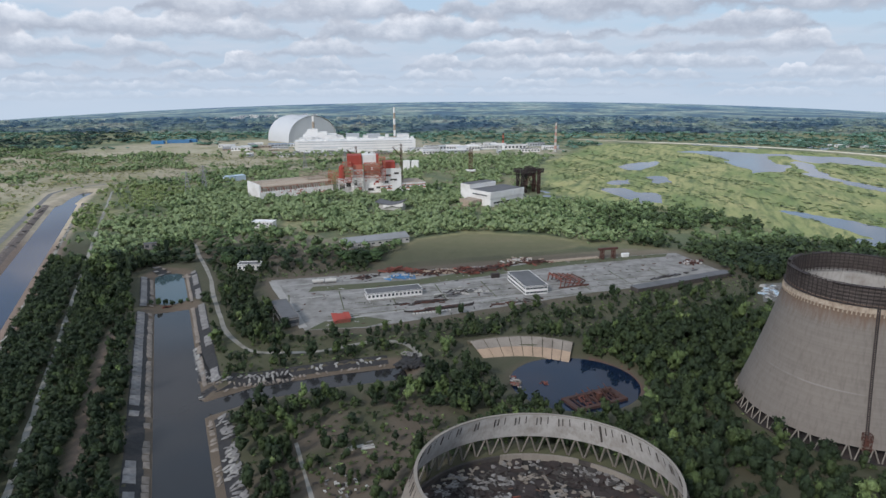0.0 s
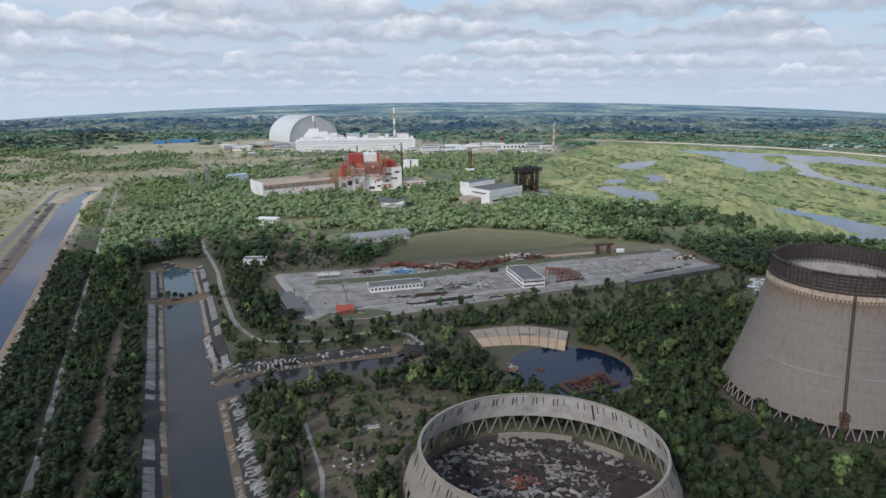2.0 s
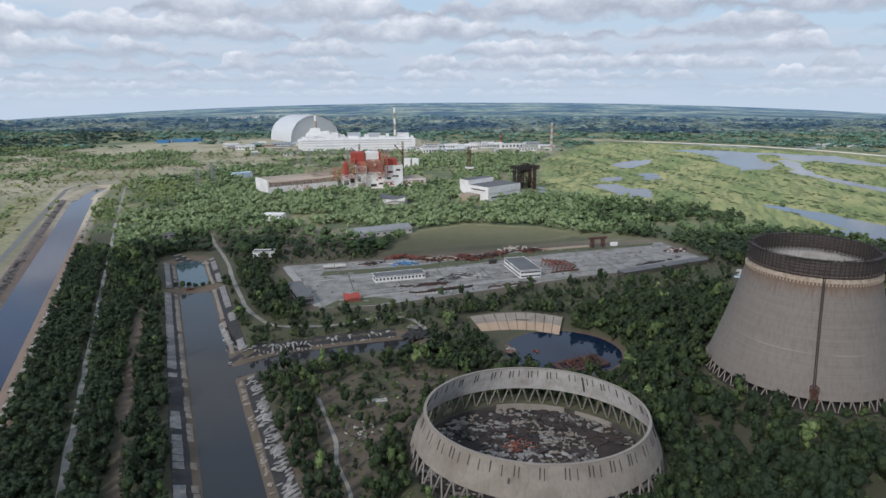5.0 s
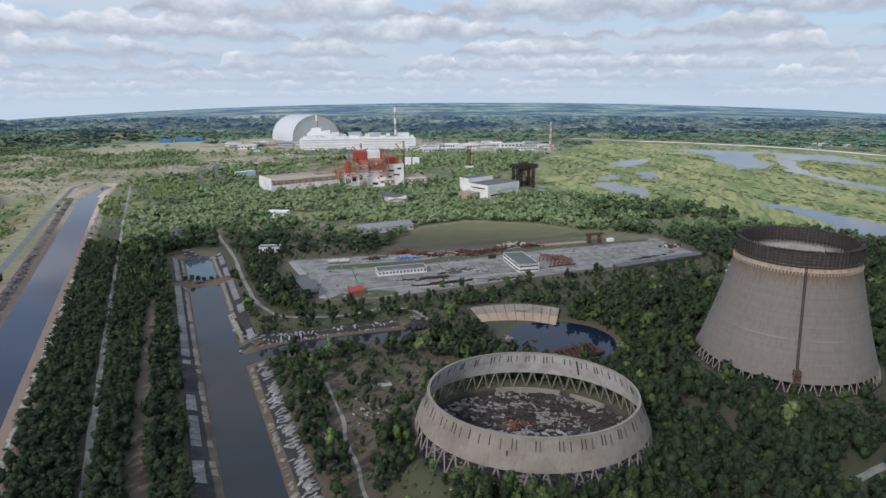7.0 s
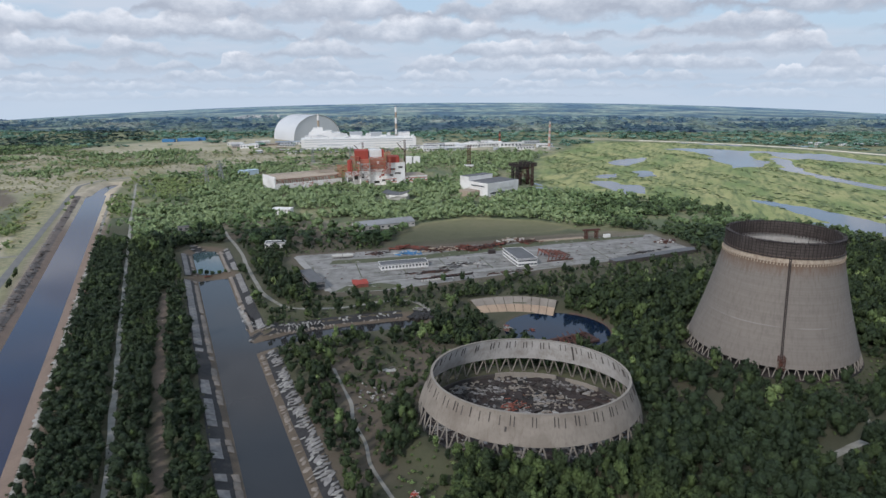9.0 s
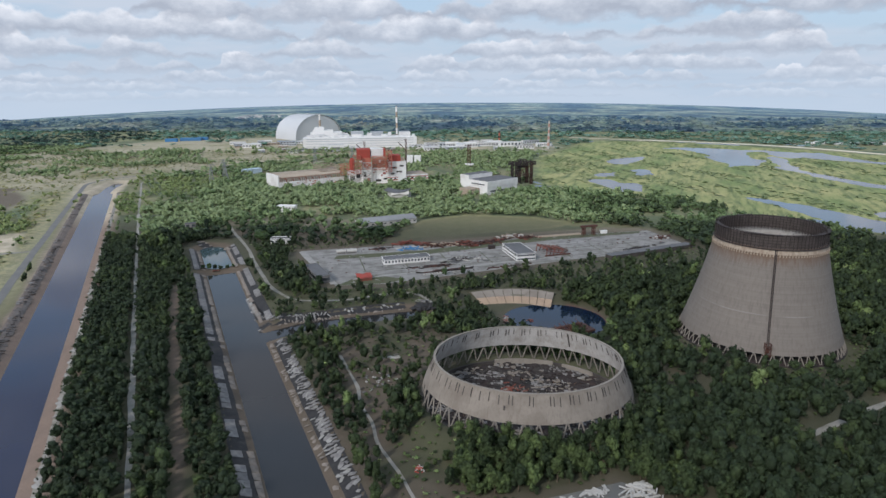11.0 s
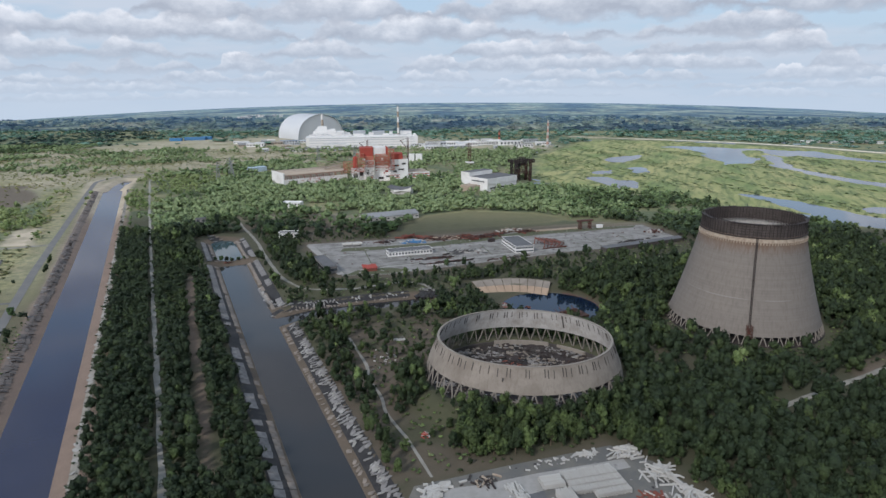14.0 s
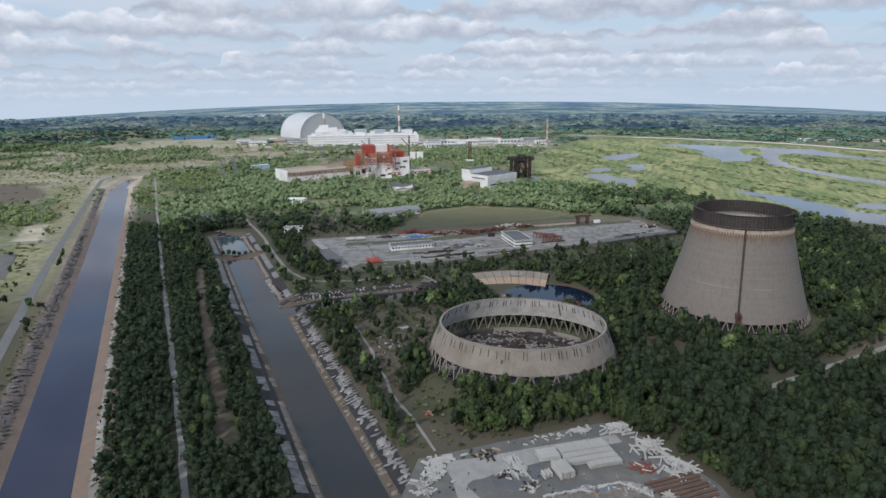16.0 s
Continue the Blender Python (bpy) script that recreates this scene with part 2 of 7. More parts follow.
M_LINER = weathered("black_liner", (0.022, 0.021, 0.022), (0.07, 0.064, 0.058), 0.5, 0.4, streak=False)
M_PAD = weathered("yard_concrete", (0.265, 0.252, 0.236), (0.095, 0.088, 0.07), 0.95, 0.09, streak=False, grain=0.35)
M_PALEPAD = weathered("pale_lane_concrete", (0.33, 0.316, 0.295), (0.20, 0.19, 0.165), 0.6, 0.15, streak=False, grain=0.5)
M_ROAD = weathered("asphalt", (0.125, 0.122, 0.115), (0.21, 0.19, 0.15), 0.8, 0.12, streak=False)
M_LANE = weathered("old_pale_asphalt", (0.155, 0.152, 0.148), (0.23, 0.215, 0.19), 0.7, 0.08, streak=False)
M_GRAVEL = weathered("gravel", (0.28, 0.262, 0.23), (0.13, 0.12, 0.08), 0.85, 0.12, streak=False)
M_TRACK = weathered("pale_sandy_gravel", (0.34, 0.325, 0.29), (0.17, 0.16, 0.12), 0.85, 0.15, streak=False)
M_SANDR = weathered("pale_sand", (0.88, 0.80, 0.63), (0.60, 0.53, 0.40), 0.5, 0.05, streak=False)
M_RUST = weathered("rusted_steel", (0.125, 0.05, 0.035), (0.05, 0.028, 0.022), 0.7, 0.3, rough=0.8, metal=0.2, vary=0.4)
M_BOARD = weathered("grey_brown_boards", (0.115, 0.095, 0.085), (0.05, 0.04, 0.035), 0.9, 0.35)
M_DARK = weathered("dark_formwork", (0.040, 0.030, 0.028), (0.02, 0.016, 0.015), 0.6, 0.3)
M_WHITE = weathered("white_wall", (0.80, 0.79, 0.77), (0.42, 0.38, 0.33), 0.5, 0.06)
M_WPIPE = weathered("white_concrete", (0.49, 0.48, 0.452), (0.34, 0.31, 0.27), 0.5, 0.3, streak=False, vary=0.3)
M_RED = weathered("red_paint", (0.37, 0.06, 0.042), (0.22, 0.05, 0.03), 0.6, 0.1)
M_ORANGE = weathered("red_lead_paint", (0.46, 0.145, 0.095), (0.30, 0.12, 0.085), 0.6, 0.15)
M_BLUE = weathered("blue_paint", (0.05, 0.22, 0.46), (0.10, 0.14, 0.2), 0.5, 0.3, vary=0.3)
M_GREYR = weathered("grey_roof", (0.125, 0.125, 0.13), (0.06, 0.06, 0.06), 0.6, 0.1, streak=False)
M_GLASS = weathered("window_glass", (0.05, 0.06, 0.07), (0.12, 0.12, 0.12), 0.4, 0.4, rough=0.25, streak=False)
M_STEEL = weathered("arch_cladding", (0.66, 0.67, 0.68), (0.54, 0.55, 0.57), 0.4, 0.02, rough=0.5, metal=0.1, streak=False)
M_SOOT = weathered("debris_dark", (0.05, 0.044, 0.041), (0.12, 0.10, 0.085), 0.6, 0.2, streak=False)
M_HULL = weathered("dark_rusted_hull", (0.075, 0.034, 0.025), (0.035, 0.02, 0.017), 0.7, 0.3, vary=0.4)
M_TIMBER = weathered("old_timber", (0.13, 0.075, 0.05), (0.06, 0.04, 0.03), 0.6, 0.4, streak=False)
M_STEELG = weathered("galvanised_steel", (0.34, 0.35, 0.36), (0.2, 0.2, 0.2), 0.4, 0.3, metal=0.5)
M_BLUEP = weathered("pale_blue_metal", (0.48, 0.60, 0.70), (0.4, 0.42, 0.44), 0.4, 0.1)
M_PINK = weathered("faded_red_brick", (0.44, 0.26, 0.21), (0.34, 0.21, 0.17), 0.5, 0.2)
M_RUSTR = weathered("red_rust", (0.25, 0.075, 0.05), (0.11, 0.045, 0.035), 0.7, 0.3, vary=0.5)
M_LIGHT = weathered("pale_fragment", (0.34, 0.33, 0.31), (0.2, 0.185, 0.16), 0.7, 0.4, streak=False, vary=0.5)
M_PANEL = panel_material("white_panels", (0.86, 0.84, 0.81), (0.50, 0.42, 0.37), 6.0, 3.0, (0.5, 0.42, 0.36))


# ---------------------------------------------------------------- mesh helpers
class Shape:
    """Collects faces for one mesh."""

    def __init__(self):
        self.v, self.f = [], []

    def add(self, verts, faces):
        k = len(self.v)
        self.v.extend(tuple(p) for p in verts)
        self.f.extend(tuple(i + k for i in q) for q in faces)
        return self

    def box(self, x0, y0, z0, x1, y1, z1):
        return self.add([(x, y, z) for z in (z0, z1) for x, y in ((x0, y0), (x1, y0), (x1, y1), (x0, y1))],
                        [(3, 2, 1, 0), (4, 5, 6, 7), (0, 1, 5, 4), (1, 2, 6, 5), (2, 3, 7, 6), (3, 0, 4, 7)])

    def turned(self, x, y, z, lx, ly, lz, yaw=0.0, pitch=0.0, roll=0.0):
        m = pose(x, y, z, roll, pitch, yaw)
        s = Shape().box(-lx / 2, -ly / 2, -lz / 2, lx / 2, ly / 2, lz / 2)
        return self.add([m @ Vector(p) for p in s.v], s.f)

    def beam(self, a, b, w, h=None):
        a, b = Vector(a), Vector(b)
        d = b - a
        q = d.to_track_quat("Z", "X").to_matrix()
        h = h or w
        c = [q @ Vector(p) for p in ((-w / 2, -h / 2, 0), (w / 2, -h / 2, 0), (w / 2, h / 2, 0), (-w / 2, h / 2, 0))]
        return self.add([a + p for p in c] + [b + p for p in c],
                        [(3, 2, 1, 0), (4, 5, 6, 7), (0, 1, 5, 4), (1, 2, 6, 5), (2, 3, 7, 6), (3, 0, 4, 7)])

    def tube(self, a, b, r0, r1=None, n=12, caps=True):
        a, b = Vector(a), Vector(b)
        r1 = r0 if r1 is None else r1
        q = (b - a).to_track_quat("Z", "X").to_matrix()
        ring = [Vector((math.cos(2 * math.pi * i / n), math.sin(2 * math.pi * i / n), 0)) for i in range(n)]
        f = [(i, (i + 1) % n, n + (i + 1) % n, n + i) for i in range(n)]
        if caps:
            f += [tuple(reversed(range(n))), tuple(range(n, 2 * n))]
        return self.add([a + q @ (p * r0) for p in ring] + [b + q @ (p * r1) for p in ring], f)

    def spun(self, profile, n=96, closed=False, a0=0.0, a1=2 * math.pi):
        """A profile of (r, z) turned round the z axis."""
        full = abs(a1 - a0 - 2 * math.pi) < 1e-6
        cols = n if full else n + 1
        k = len(profile)
        vs = [(r * math.cos(a0 + (a1 - a0) * i / n), r * math.sin(a0 + (a1 - a0) * i / n), z) for i in range(cols) for r, z in profile]
        fs = []
        for i in range(n):
            j = (i + 1) % cols
            for e in range(k if closed else k - 1):
                g = (e + 1) % k
                fs.append((i * k + e, j * k + e, j * k + g, i * k + g))
        return self.add(vs, fs)

    def slab(self, poly, z0, z1):
        k = len(poly)
        return self.add([(x, y, z0) for x, y in poly] + [(x, y, z1) for x, y in poly],
                        [tuple(reversed(range(k))), tuple(range(k, 2 * k))] + [(i, (i + 1) % k, k + (i + 1) % k, k + i) for i in range(k)])

    def mesh(self, name, mat, smooth=False):
        me = bpy.data.meshes.new(name)
        me.from_pydata(self.v, [], self.f)
        me.materials.append(mat)
        me.validate()
        if smooth:
            me.polygons.foreach_set("use_smooth", [True] * len(me.polygons))
        me.update()
        return me


def part(name, shape, mat, parent, label="", smooth=False, at=None):
    data = shape if isinstance(shape, bpy.types.Mesh) else shape.mesh(name, mat, smooth)
    ob = new(name, data)
    ob.parent = parent
    if at is not None:
        ob.matrix_basis = at
    return tagged(ob, label)


def thing(name, label, category, x, y, z=0.0, rz=0.0, group="", kind=""):
    ob = new(name)
    ob.matrix_basis = pose(x, y, z, 0, 0, rz)
    ob.empty_display_size = 2
    return tagged(ob, label, category, group, kind)


def single(name, shape, mat, label, category, at=None, group="", kind="", smooth=False):
    ob = new(name, shape.mesh(name, mat, smooth))
    if at is not None:
        ob.matrix_basis = at
    return tagged(ob, label, category, group, kind)


# ---------------------------------------------------------------- the plan
def lattice(seed):
    return np.random.default_rng(seed).random((256, 256))


TABLES = [lattice(s) for s in range(6)]


def vnoise(x, y, size, seed=0):
    """Smooth noise from 0 to 1 with lumps of the given size."""
    t = TABLES[seed]
    u, v = np.asarray(x) / size + 1000.3, np.asarray(y) / size + 1000.7
    i, j = np.floor(u).astype(int), np.floor(v).astype(int)
    a, b = u - i, v - j
    a, b = a * a * (3 - 2 * a), b * b * (3 - 2 * b)
    i0, i1, j0, j1 = i % 256, (i + 1) % 256, j % 256, (j + 1) % 256
    return (t[i0, j0] * (1 - a) + t[i1, j0] * a) * (1 - b) + (t[i0, j1] * (1 - a) + t[i1, j1] * a) * b


def fractal(x, y, size, seed=0):
    return (vnoise(x, y, size, seed) + 0.5 * vnoise(x, y, size / 2.1, (seed + 1) % 6) + 0.25 * vnoise(x, y, size / 4.3, (seed + 2) % 6)) / 1.75


def line_distance(x, y, pts):
    d = np.full(np.shape(x), 1e9)
    for (ax, ay), (bx, by) in zip(pts[:-1], pts[1:]):
        ux, uy = bx - ax, by - ay
        k = np.clip(((x - ax) * ux + (y - ay) * uy) / (ux * ux + uy * uy), 0, 1)
        d = np.minimum(d, np.hypot(x - ax - k * ux, y - ay - k * uy))
    return d


def inside(x, y, poly):
    """Distance into a polygon: positive within, negative outside."""
    x, y = np.asarray(x, float), np.asarray(y, float)
    hit = np.zeros(x.shape, bool)
    for (ax, ay), (bx, by) in zip(poly, poly[1:] + poly[:1]):
        cross = ((ay > y) != (by > y)) & (x < (bx - ax) * (y - ay) / ((by - ay) or 1e-9) + ax)
        hit ^= cross
    d = line_distance(x, y, poly + poly[:1])
    return np.where(hit, d, -d)


def ease(v, a, b):
    k = np.clip((v - a) / (b - a), 0, 1)
    return k * k * (3 - 2 * k)


RING, RING_Z, RING_DEEP = (19.7, 213.5), 5.5, 0.86   # the ring is a little shorter from front to back
TOWER = (178.5, 319.5)
LONG_CANAL = [(-34, -200), (-144, 0), (-610, 852)]
TAIL = [(-610, 852), (-636, 915), (-648, 960)]
SHORT_CANAL = [(103, -200), (-5, 0), (-244, 445)]
BASIN = [(-258, 472), (-290, 530)]
BRANCH = [(-155, 300), (-132, 322), (-90, 341), (-58, 352)]
ROAD = [(-125, -120), (-191, 0), (-410, 399), (-636, 829), (-688, 930), (-690, 985), (-650, 1030), (-560, 1075), (-420, 1130), (-250, 1200)]
TRACK = [(-24, -100), (-78, 0), (-187, 198), (-302, 405), (-450, 672), (-604, 956), (-600, 1040)]
DIRT = [(-118, 110), (-154, 183), (-190, 251), (-241, 351), (-262, 400)]
LOOP = [(-316, 635), (-290, 590), (-248, 522), (-222, 470), (-181, 397), (-153, 367), (-111, 370), (-86, 387)]
YARD = [(-191, 515), (178, 630), (207, 557), (75, 498), (-87, 414), (-129, 406)]
FIELD = [(-110, 567), (-82, 667), (-29, 705), (53, 693), (92, 665), (72, 641), (-98, 577)]
STORE = [(-34, 84), (-30, 112), (8, 129), (57, 149), (74, 137), (97, 102), (105, 60), (60, 40), (-5, 40)]
WET = [(60, 1010), (144, 890), (245, 845), (300, 765), (327, 697), (387, 652), (560, 520), (1500, 700), (1500, 1400), (1300, 1150), (890, 1445), (675, 1650), (500, 1770), (300, 1800), (220, 1665), (101, 1387)]
LAKES = [
    [(431, 1593), (532, 1612), (665, 1537), (654, 1504), (600, 1477), (570, 1365), (586, 1321), (534, 1232), (479, 1224), (480, 1311), (503, 1513)],
    [(668, 1531), (769, 1478), (813, 1317), (980, 1190), (960, 1130), (773, 1276), (695, 1380), (643, 1335), (610, 1253), (595, 1162), (628, 1001), (720, 850), (690, 840), (600, 963), (568, 1129), (556, 1179), (620, 1402)],
    [(244, 1307), (295, 1374), (342, 1389), (334, 1330), (284, 1246), (254, 1258)],
    [(185, 1088), (230, 1124), (224, 1078), (187, 1062)],
    [(270, 1155), (298, 1164), (287, 1103), (266, 1080)],
    [(168, 1014), (203, 1029), (219, 989), (245, 989), (230, 900), (204, 892), (182, 937)],
    [(371, 858), (391, 853), (446, 770), (480, 690), (640, 560), (600, 530), (470, 640), (430, 677), (404, 711), (382, 827)],
    [(392, 711), (446, 678), (470, 640), (560, 540), (520, 500), (405, 580), (370, 642)],
    [(494, 745), (524, 762), (590, 700), (560, 670), (488, 720)],
]
BROWN = [(-900, 870), (-777, 884), (-685, 785), (-652, 700), (-679, 676), (-900, 690)]
SAND_LINE = [(250, 1915), (424, 1826), (534, 1787), (715, 1682), (823, 1572), (921, 1430), (1300, 1080)]
POND, POND_A, POND_B = (47, 348), 37.0, 34.0


def pond_edge(x, y):
    q = np.hypot((x - POND[0]) / POND_A, (y - POND[1]) / POND_B)
    return (q - 1) * 35


def ring_r(x, y):
    return np.hypot(x - RING[0], (y - RING[1]) / RING_DEEP)


def height(x, y):
    x, y = np.asarray(x, float), np.asarray(y, float)
    z = (fractal(x, y, 60, 2) - 0.5) * 1.2
    calm = ease(inside(x, y, YARD), -25, -6) + ease(inside(x, y, STORE), -20, -4)
    z = z * (1 - np.clip(calm, 0, 1))
    flat, cut = np.ones_like(z), np.zeros_like(z)
    for pts, half, bank in ((LONG_CANAL, 14.0, 10.0), (TAIL, 8.0, 10.0), (SHORT_CANAL, 12.3, 11.5), (BASIN, 12.0, 11.0), (BRANCH, 8.0, 8.0)):
        d = line_distance(x, y, pts) - half
        flat = np.minimum(flat, ease(d, bank, bank + 8))
        cut = np.minimum(cut, np.clip(-4 + d * 4 / bank, -7, 0))
    d = pond_edge(x, y)
    flat = np.minimum(flat, ease(d, 12, 20))
    cut = np.minimum(cut, np.clip(-4 + d / 3, -7, 0))
    d = (np.hypot((x - 20) / 32, (y - 371) / 15) - 1) * 20   # dry hollow before the pond wall
    flat = np.minimum(flat, ease(d, 8, 14))
    cut = np.minimum(cut, np.clip(-3.7 + d / 2.2, -3.7, 0))
    z = z * flat + cut
    r = ring_r(x, y)
    m = 1 - ease(r, 60, 80)
    z = z * (1 - m) + (RING_Z - 4.2 * (1 - ease(r, 52.2, 54.6))) * m
    wet = ease(inside(x, y, WET), 0, 40)
    u, v = x * 0.95 + y * 0.3, y * 0.95 - x * 0.3
    bog = (fractal(u, v * 0.3, 55, 1) - 0.5) * 2.6 + 0.95 + (vnoise(u, v * 0.22, 15, 3) - 0.5) * 0.8
    for lake in LAKES:
        bog = bog - 2.2 * ease(inside(x, y, lake) + (fractal(u, v * 0.4, 22, 4) - 0.5) * 30, -9, 9)
    z = z * (1 - wet) + bog * wet
    rise = ease(y, 1700, 4500)
    return z + rise * (16 - 9e-6 * (x + 200) ** 2)


def steps(*runs):
    out = [runs[0][0]]
    for a, b, s in runs:
        k = max(1, round((b - a) / s))
        out += [a + (b - a) * (i + 1) / k for i in range(k)]
    return np.array(out)


GX = steps((-9000, -4000, 700), (-4000, -1500, 160), (-1500, -740, 30), (-740, -420, 5), (-420, 250, 3), (250, 1000, 9), (1000, 2400, 60), (2400, 4200, 200), (4200, 9000, 800))
GY = steps((-2500, -250, 250), (-250, -60, 20), (-60, 620, 3), (620, 1000, 5), (1000, 1850, 12), (1850, 2150, 30))
FAR_Y = steps((2150, 3000, 50), (3000, 5600, 130))


def soft(v, w):
    return ease(v, -w, w)


def grid_mesh(name, gx, gy):
    X, Y = np.meshgrid(gx, gy)
    Z = height(X, Y)
    nx, ny = len(gx), len(gy)
    co = np.stack([X, Y, Z], -1).reshape(-1, 3)
    i = np.arange(nx * ny).reshape(ny, nx)
    quads = np.stack([i[:-1, :-1], i[:-1, 1:], i[1:, 1:], i[1:, :-1]], -1).reshape(-1, 4)
    me = mesh_of(name, co, quads)
    return me, X.ravel(), Y.ravel()


def mesh_of(name, co, faces):
    me = bpy.data.meshes.new(name)
    k = faces.shape[1]
    me.vertices.add(len(co))
    me.vertices.foreach_set("co", co.astype(np.float32).ravel())
    me.loops.add(faces.size)
    me.loops.foreach_set("vertex_index", faces.astype(np.int32).ravel())
    me.polygons.add(len(faces))
    me.polygons.foreach_set("loop_start", np.arange(0, faces.size, k, dtype=np.int32))
    me.polygons.foreach_set("loop_total", np.full(len(faces), k, np.int32))
    me.update(calc_edges=True)
    return me


def cover_of(x, y):
    """Bare soil, meadow and marsh at a place, each from 0 to 1."""
    w = (fractal(x, y, 30, 3) - 0.5) * 40
    soil = np.zeros_like(x)
    for pts, half, bank in ((LONG_CANAL, 14.0, 15.0), (TAIL, 8.0, 18.0), (SHORT_CANAL, 12.3, 10.0), (BASIN, 12.0, 9.0), (BRANCH, 8.0, 7.0)):
        soil = np.maximum(soil, 1 - soft(line_distance(x, y, pts) - half - bank + w * 0.15, 2))
    soil = np.maximum(soil, 0.4 * (1 - soft(pond_edge(x, y) - 3 + w * 0.1, 2)))
    soil = np.maximum(soil, 0.95 * (1 - soft(line_distance(x, y, DIRT) - 2.6 + w * 0.12, 2.5)))
    soil = np.maximum(soil, 0.2 * (1 - soft(line_distance(x, y, ROAD) - 16 + w * 0.5, 8)))
    soil = np.maximum(soil, 0.9 * soft(inside(x, y, [(-105, 150), (-112, 200), (-98, 300), (-20, 305), (-20, 265), (-45, 215), (-30, 165), (-30, 110), (-60, 100)]) + w, 10) * ease(fractal(x, y, 18, 5), 0.22, 0.5))
    soil = np.maximum(soil, 0.8 * soft(inside(x, y, [(-195, 520), (170, 645), (178, 628), (-190, 506)]), 4))
    soil = np.maximum(soil, 0.6 * soft(inside(x, y, [(-220, 560), (-130, 600), (-110, 570), (-190, 525)]) + w, 10))
    soil = np.maximum(soil, 0.75 * soft(inside(x, y, [(-320, 600), (-262, 560), (-120, 600), (-90, 640), (-160, 690), (-240, 700), (-320, 655)]) + w, 14) * ease(fractal(x, y, 34, 4), 0.42, 0.6))
    soil = np.maximum(soil, 0.7 * soft(inside(x, y, [(-50, 105), (-34, 150), (-14, 144), (-4, 135), (10, 137), (57, 154), (62, 150), (8, 131), (-24, 117)]) + w * 0.2, 4))
    soil = np.maximum(soil, 0.45 * soft(inside(x, y, STORE) + 7 + w * 0.4, 4))
    soil = np.maximum(soil, 0.7 * ease(fractal(x, y, 90, 1), 0.56, 0.68) * soft(inside(x, y, [(-2500, 700), (-700, 960), (-560, 1120), (-250, 1240), (-500, 1600), (-2500, 1500)]), 40))
    soil = np.maximum(soil, 0.65 * soft(inside(x, y, [(-1000, 1430), (-480, 1300), (-150, 1330), (150, 1450), (160, 1700), (-250, 1900), (-900, 1900)]) + w * 3, 30) * ease(fractal(x, y, 45, 2), 0.3, 0.55))
    soil = np.maximum(soil, 0.8 * soft(inside(x, y, [(205, 220), (250, 243), (330, 298), (270, 285), (215, 246)]) + w * 0.5, 6))
    soil = np.maximum(soil, 0.9 * ease(y, 700, 850) * (1 - soft(line_distance(x, y, ROAD) - 11 + w * 0.3, 5)))
    soil = np.maximum(soil, 0.8 * (1 - soft(line_distance(x, y, [(-195, 520), (-120, 541), (0, 586), (60, 612), (140, 640)]) - 4, 2)))
    soil = np.maximum(soil, 0.6 * soft(inside(x, y, YARD) + 11 + w * 0.2, 3))
    meadow = 0.97 * soft(inside(x, y, FIELD) + 6 + w * 0.1, 4)
    meadow = np.maximum(meadow, 0.8 * soft(inside(x, y, [(-175, 350), (-185, 400), (-85, 405), (-30, 400), (-30, 372), (-95, 355), (-150, 335)]) + w * 0.4, 8))
    meadow = np.maximum(meadow, 0.7 * ease(fractal(x, y, 55, 4), 0.5, 0.68) * soft(y - 560, 80))
    meadow = np.maximum(meadow, 0.8 * soft(20 - np.abs(line_distance(x, y, ROAD) - 22), 6))
    meadow = np.maximum(meadow, 0.5 * ease(fractal(x, y, 40, 0), 0.5, 0.7))
    plain = soft(inside(x, y, [(-3500, 300), (-800, 500), (-690, 900), (-560, 1120), (-440, 1350), (0, 1500), (0, 1750), (-600, 1900), (-1000, 1800), (-1130, 1370), (-3500, 1200)]) + w * 2, 40)
    soil = np.maximum(soil, plain * (0.1 + 0.5 * ease(fractal(x * 0.6, y, 70, 1), 0.4, 0.62)))
    meadow = np.maximum(meadow, plain * 0.9)
    brown = soft(inside(x, y, BROWN) + w * 0.3, 8)
    sand = soft(inside(x, y, [(-515, 485), (-552, 563), (-535, 580), (-500, 520), (-478, 494)]) + w * 0.15, 4)
    soil = np.maximum(np.maximum(soil * (1 - 0.8 * brown), sand), 0.9 * brown)
    meadow = meadow * (1 - 0.8 * brown)
    marsh = ease(inside(x, y, WET) + w, -10, 30)
    soil = soil * (1 - marsh * 0.9)
    soil = np.maximum(soil, 1 - soft(line_distance(x, y, SAND_LINE) - 14, 5))
    return soil, meadow * (1 - soil), marsh * (1 - soil)


